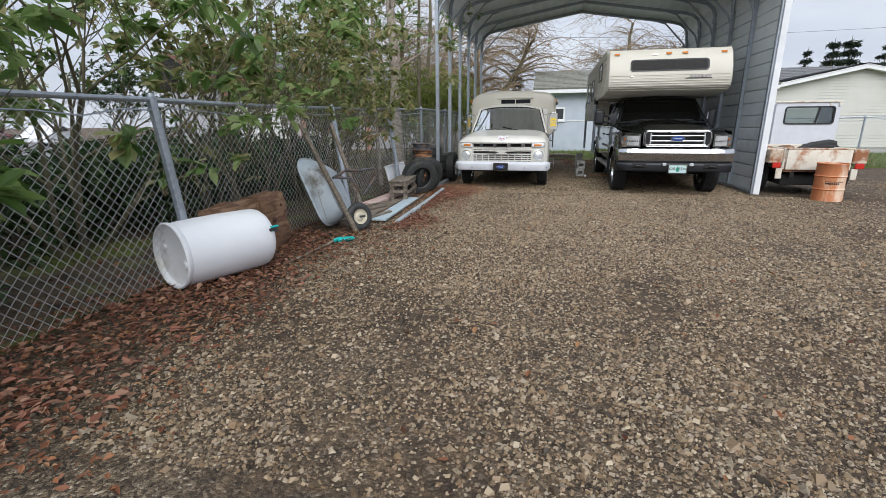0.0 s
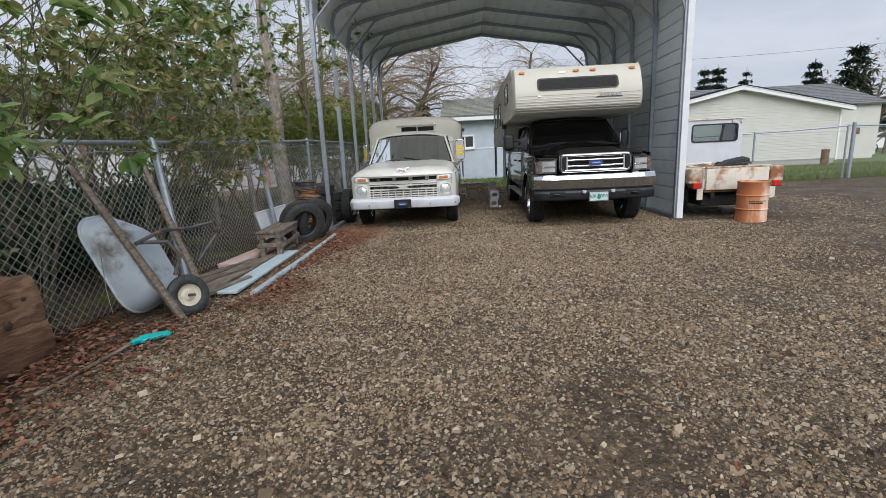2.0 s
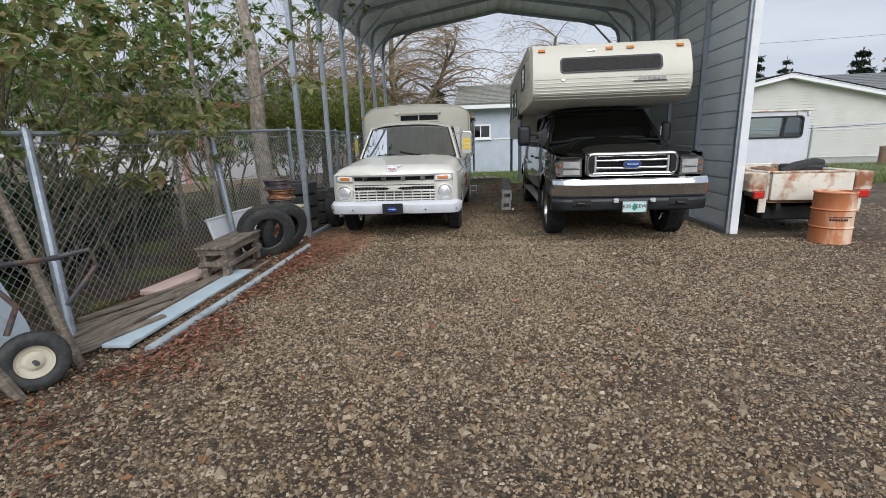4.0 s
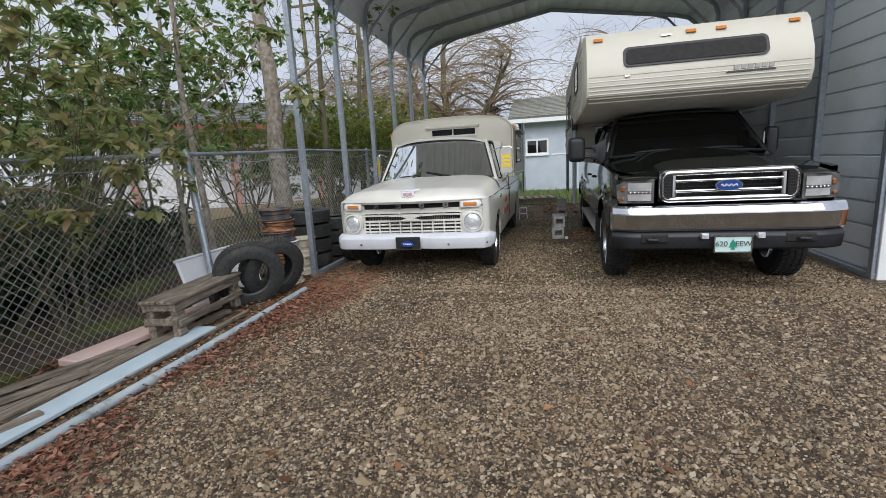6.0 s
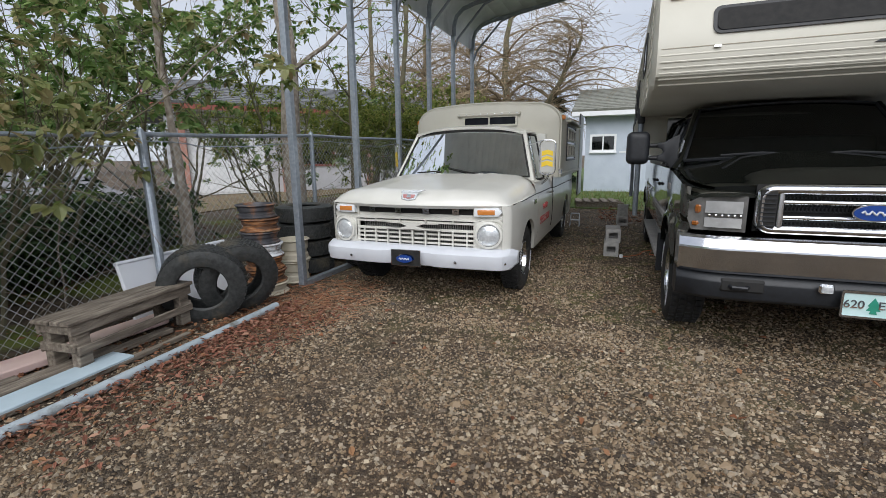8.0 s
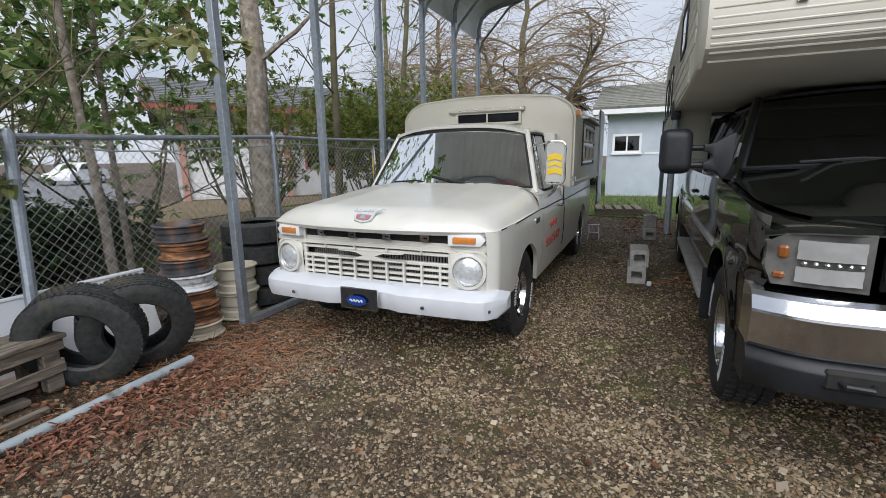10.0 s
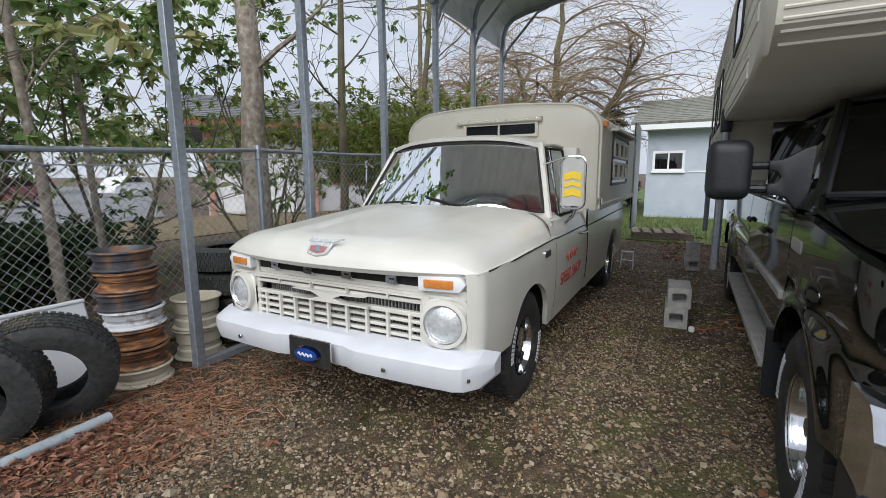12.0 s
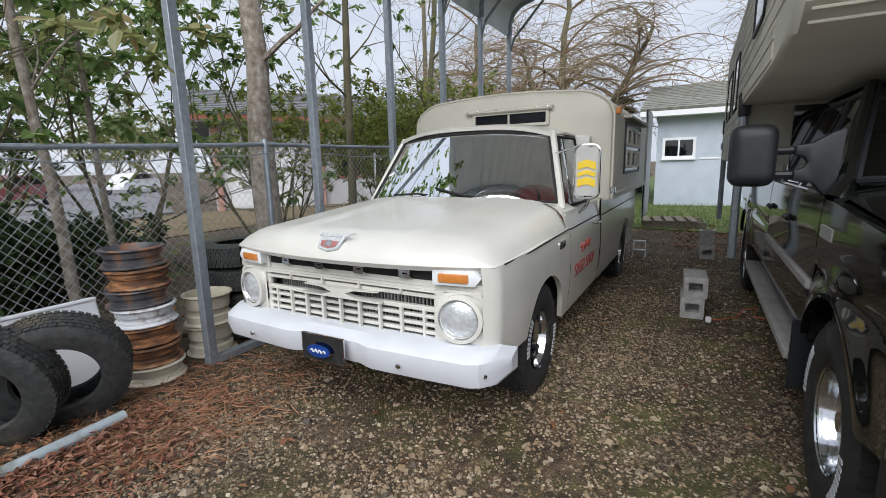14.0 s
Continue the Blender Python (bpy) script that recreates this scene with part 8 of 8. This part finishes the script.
def pebbles(name, n, xr, yr, size, keep):
    x = RNG.uniform(*xr, n)
    y = RNG.uniform(*yr, n)
    k = np.array([keep(a, b) for a, b in zip(x, y)]) > RNG.uniform(0, 1, n)
    x, y = x[k], y[k]
    n = len(x)
    s = size * np.exp(RNG.normal(0, 0.38, n))
    base = np.array([[1, 0, -0.45], [0, 1, -0.45], [-1, 0, -0.45], [0, -1, -0.45], [0.42, -0.3, 0.75], [-0.3, 0.42, 0.75]])
    P = base[None] * RNG.uniform(0.65, 1.15, (n, 6, 1)) + RNG.normal(0, 0.13, (n, 6, 3))
    P[:, :, 2] *= RNG.uniform(0.55, 0.95, n)[:, None]
    a = RNG.uniform(0, 2 * np.pi, n)
    ca, sa = np.cos(a)[:, None], np.sin(a)[:, None]
    stretch = RNG.uniform(1.0, 1.6, n)[:, None]
    px, py = P[:, :, 0] * stretch, P[:, :, 1]
    X = (px * ca - py * sa) * s[:, None] + x[:, None]
    Y = (px * sa + py * ca) * s[:, None] + y[:, None]
    hz = np.array([height(p, q) for p, q in zip(x, y)])
    Z = P[:, :, 2] * s[:, None] + (hz + s * 0.2)[:, None]
    V = np.stack([X, Y, Z], 2).reshape(-1, 3)
    b = (np.arange(n) * 6)[:, None]
    F = np.concatenate([b + np.array(t) for t in ((0, 1, 5), (0, 5, 4), (1, 2, 5), (2, 3, 4), (2, 4, 5), (3, 0, 4))])
    ob = soup(name, V, F, "pebble")
    return tagged(ob, "loose brown and grey gravel stones", "gravel", kind="stuff")


def yard_density(x, y):
    patch = noise.noise((x * 0.55, y * 0.55, 4.0)) + 0.5 * noise.noise((x * 1.7, y * 1.7, 2.0))
    d = 0.76 + 0.8 * patch
    if x < -1.9:
        d *= max(0.0, 1 - (-1.9 - x) / 0.7)
    if y > 8:
        d *= max(0.72, 1 - (y - 8) / 8.0)
    if x > 3.4:
        d *= max(0.12, 1 - (x - 3.4) / 2.6)
    return max(0.05, min(1.0, d))


pebbles("gravel", 290000, (-2.8, 4.9), (1.3, 9.8), 0.0079, yard_density)
pebbles("gravel", 120000, (-2.3, 3.8), (9.5, 13.6), 0.0074, yard_density)
pebbles("gravel", 26000, (-1.5, 3.4), (13.6, 19.2), 0.011, lambda x, y: 0.55 + 0.7 * noise.noise((x * 0.8, y * 0.8, 4.0)))
pebbles("gravel", 6000, (-2.6, 8.0), (0.8, 12.0), 0.015, yard_density)
pebbles("gravel", 32000, (4.9, 9.0), (2.5, 13.0), 0.011, lambda x, y: 0.3 + 0.6 * noise.noise((x * 0.6, y * 0.6, 4.0)))


def litter(name, n, xr, yr, size, keep, label, mat="dead_leaf", slim=0.5, lift=0.012):
    x = RNG.uniform(*xr, n)
    y = RNG.uniform(*yr, n)
    k = np.array([keep(a, b) for a, b in zip(x, y)]) > RNG.uniform(0, 1, n)
    x, y = x[k], y[k]
    c = np.stack([x, y, RNG.uniform(0.004, lift, len(x)) + 0.012], 1)
    n = len(x)
    yaw = RNG.uniform(0, 2 * np.pi, n)
    pit = RNG.normal(0, 0.22, n)
    d = np.stack([np.cos(yaw) * np.cos(pit), np.sin(yaw) * np.cos(pit), np.sin(pit)], 1)
    side = np.stack([-np.sin(yaw), np.cos(yaw), RNG.normal(0, 0.3, n)], 1)
    up = np.array([0, 0, 1.0])
    L = (size * RNG.uniform(0.5, 1.4, n))[:, None]
    w = L * slim / 2
    f = np.minimum(L * RNG.uniform(0.0, 0.25, n)[:, None], w * 0.9)
    p = [c, c + d * L * 0.35 + side * w + up * f, c + d * L * 0.7 + side * w * 0.7 + up * f, c + d * L, c + d * L * 0.7 - side * w * 0.7 + up * f * 0.6, c + d * L * 0.35 - side * w + up * f * 0.6]
    V = np.stack(p, 1).reshape(-1, 3)
    V[:, 2] = np.maximum(V[:, 2], 0.006)
    b = (np.arange(n) * 6)[:, None]
    F = np.concatenate([b + np.array([0, 1, 2, 3]), b + np.array([0, 3, 4, 5])])
    return tagged(soup(name, V, F, mat), label, "leaf litter", kind="stuff")


litter("fallen_leaves", 30000, (-3.9, -1.4), (0.0, 12.0), 0.038, lambda x, y: max(0.0, min(1.0, (0.55 + 0.8 * noise.noise((x * 1.3, y * 0.9, 0))) * (1.0 if x < -2.35 else 0.75 * (1 - (x + 2.35) / 0.9)) * (0.15 if y > 9.3 else 1.0))), "red-brown fallen leaves along the fence", lift=0.03)
litter("fallen_leaves", 14000, (-9.4, -3.2), (-1.0, 17.0), 0.062, lambda x, y: 0.4 + 0.7 * noise.noise((x, y, 5)), "brown fallen leaves under the shrubs", lift=0.03)
litter("fallen_leaves", 20000, (-2.12, -1.1), (5.6, 9.6), 0.044, lambda x, y: max(0.0, (0.5 + 0.9 * noise.noise((x * 2.0, y * 1.1, 8))) * (1 - (x + 2.1) / 0.75)), "red-brown leaf litter drifted against the plastic pipe", mat="drift_leaf", slim=0.4, lift=0.04)
litter("fallen_leaves", 7000, (-3.5, -1.9), (0.3, 5.2), 0.055, lambda x, y: max(0.0, (0.7 + 0.6 * noise.noise((x * 1.5, y * 1.1, 3))) * min(1.0, (-1.9 - x) / 0.6)), "red-brown leaf litter banked below the wire fence", mat="drift_leaf", slim=0.5, lift=0.03)
litter("pine_straw", 20000, (-3.0, 0.2), (7.6, 11.2), 0.13, lambda x, y: max(0.0, 1.05 - math.hypot((x + 1.95) / 0.75, (y - 9.55) / 1.1)), "reddish dry needle litter on the gravel", mat="straw", slim=0.035)
litter("fallen_leaves", 900, (-2.2, 5.0), (1.0, 16.0), 0.05, lambda x, y: 0.5, "scattered brown leaves on the gravel")
litter("fallen_leaves", 1200, (0.4, 3.5), (16.5, 20.0), 0.08, lambda x, y: 0.8, "orange-brown leaves on the ground behind the pickups", lift=0.03)


def grass(name, n, xr, yr, h, keep, z):
    x = RNG.uniform(*xr, n)
    y = RNG.uniform(*yr, n)
    k = np.array([keep(a, b) for a, b in zip(x, y)]) > RNG.uniform(0, 1, n)
    x, y = x[k], y[k]
    n = len(x)
    a = RNG.uniform(0, 2 * np.pi, n)
    L = h * RNG.uniform(0.5, 1.4, n)
    w = 0.006 + 0.004 * RNG.random(n)
    lean = RNG.normal(0, 0.4, (n, 2)) * L[:, None]
    p0 = np.stack([x - w * np.cos(a), y - w * np.sin(a), np.full(n, z)], 1)
    p1 = np.stack([x + w * np.cos(a), y + w * np.sin(a), np.full(n, z)], 1)
    p2 = np.stack([x + lean[:, 0], y + lean[:, 1], z + L], 1)
    V = np.stack([p0, p1, p2], 1).reshape(-1, 3)
    F = (np.arange(n) * 3)[:, None] + np.array([0, 1, 2])
    return tagged(soup(name, V, F, "grass_blade"), "short uneven grass", "grass", kind="stuff")


MAT["grass_blade"] = island_ramp("grass_blade", [(0.06, 0.1, 0.02), (0.1, 0.16, 0.035), (0.16, 0.2, 0.06), (0.24, 0.2, 0.09)], 0.7, 0.2, 0.3)
grass("grass", 42000, (4.5, 24), (17.0, 24.5), 0.1, lambda x, y: 0.55 + 0.5 * noise.noise((x * 0.7, y * 0.7, 0)), 0.03)
grass("grass", 9000, (-2.5, 4.5), (18.6, 25), 0.1, lambda x, y: 0.7 if y > 19.4 else 0.25, 0.03)
grass("grass", 2600, (5.0, 14), (16.6, 17.4), 0.35, lambda x, y: max(0.0, 0.4 + noise.noise((x * 0.8, y, 3))), 0.02)
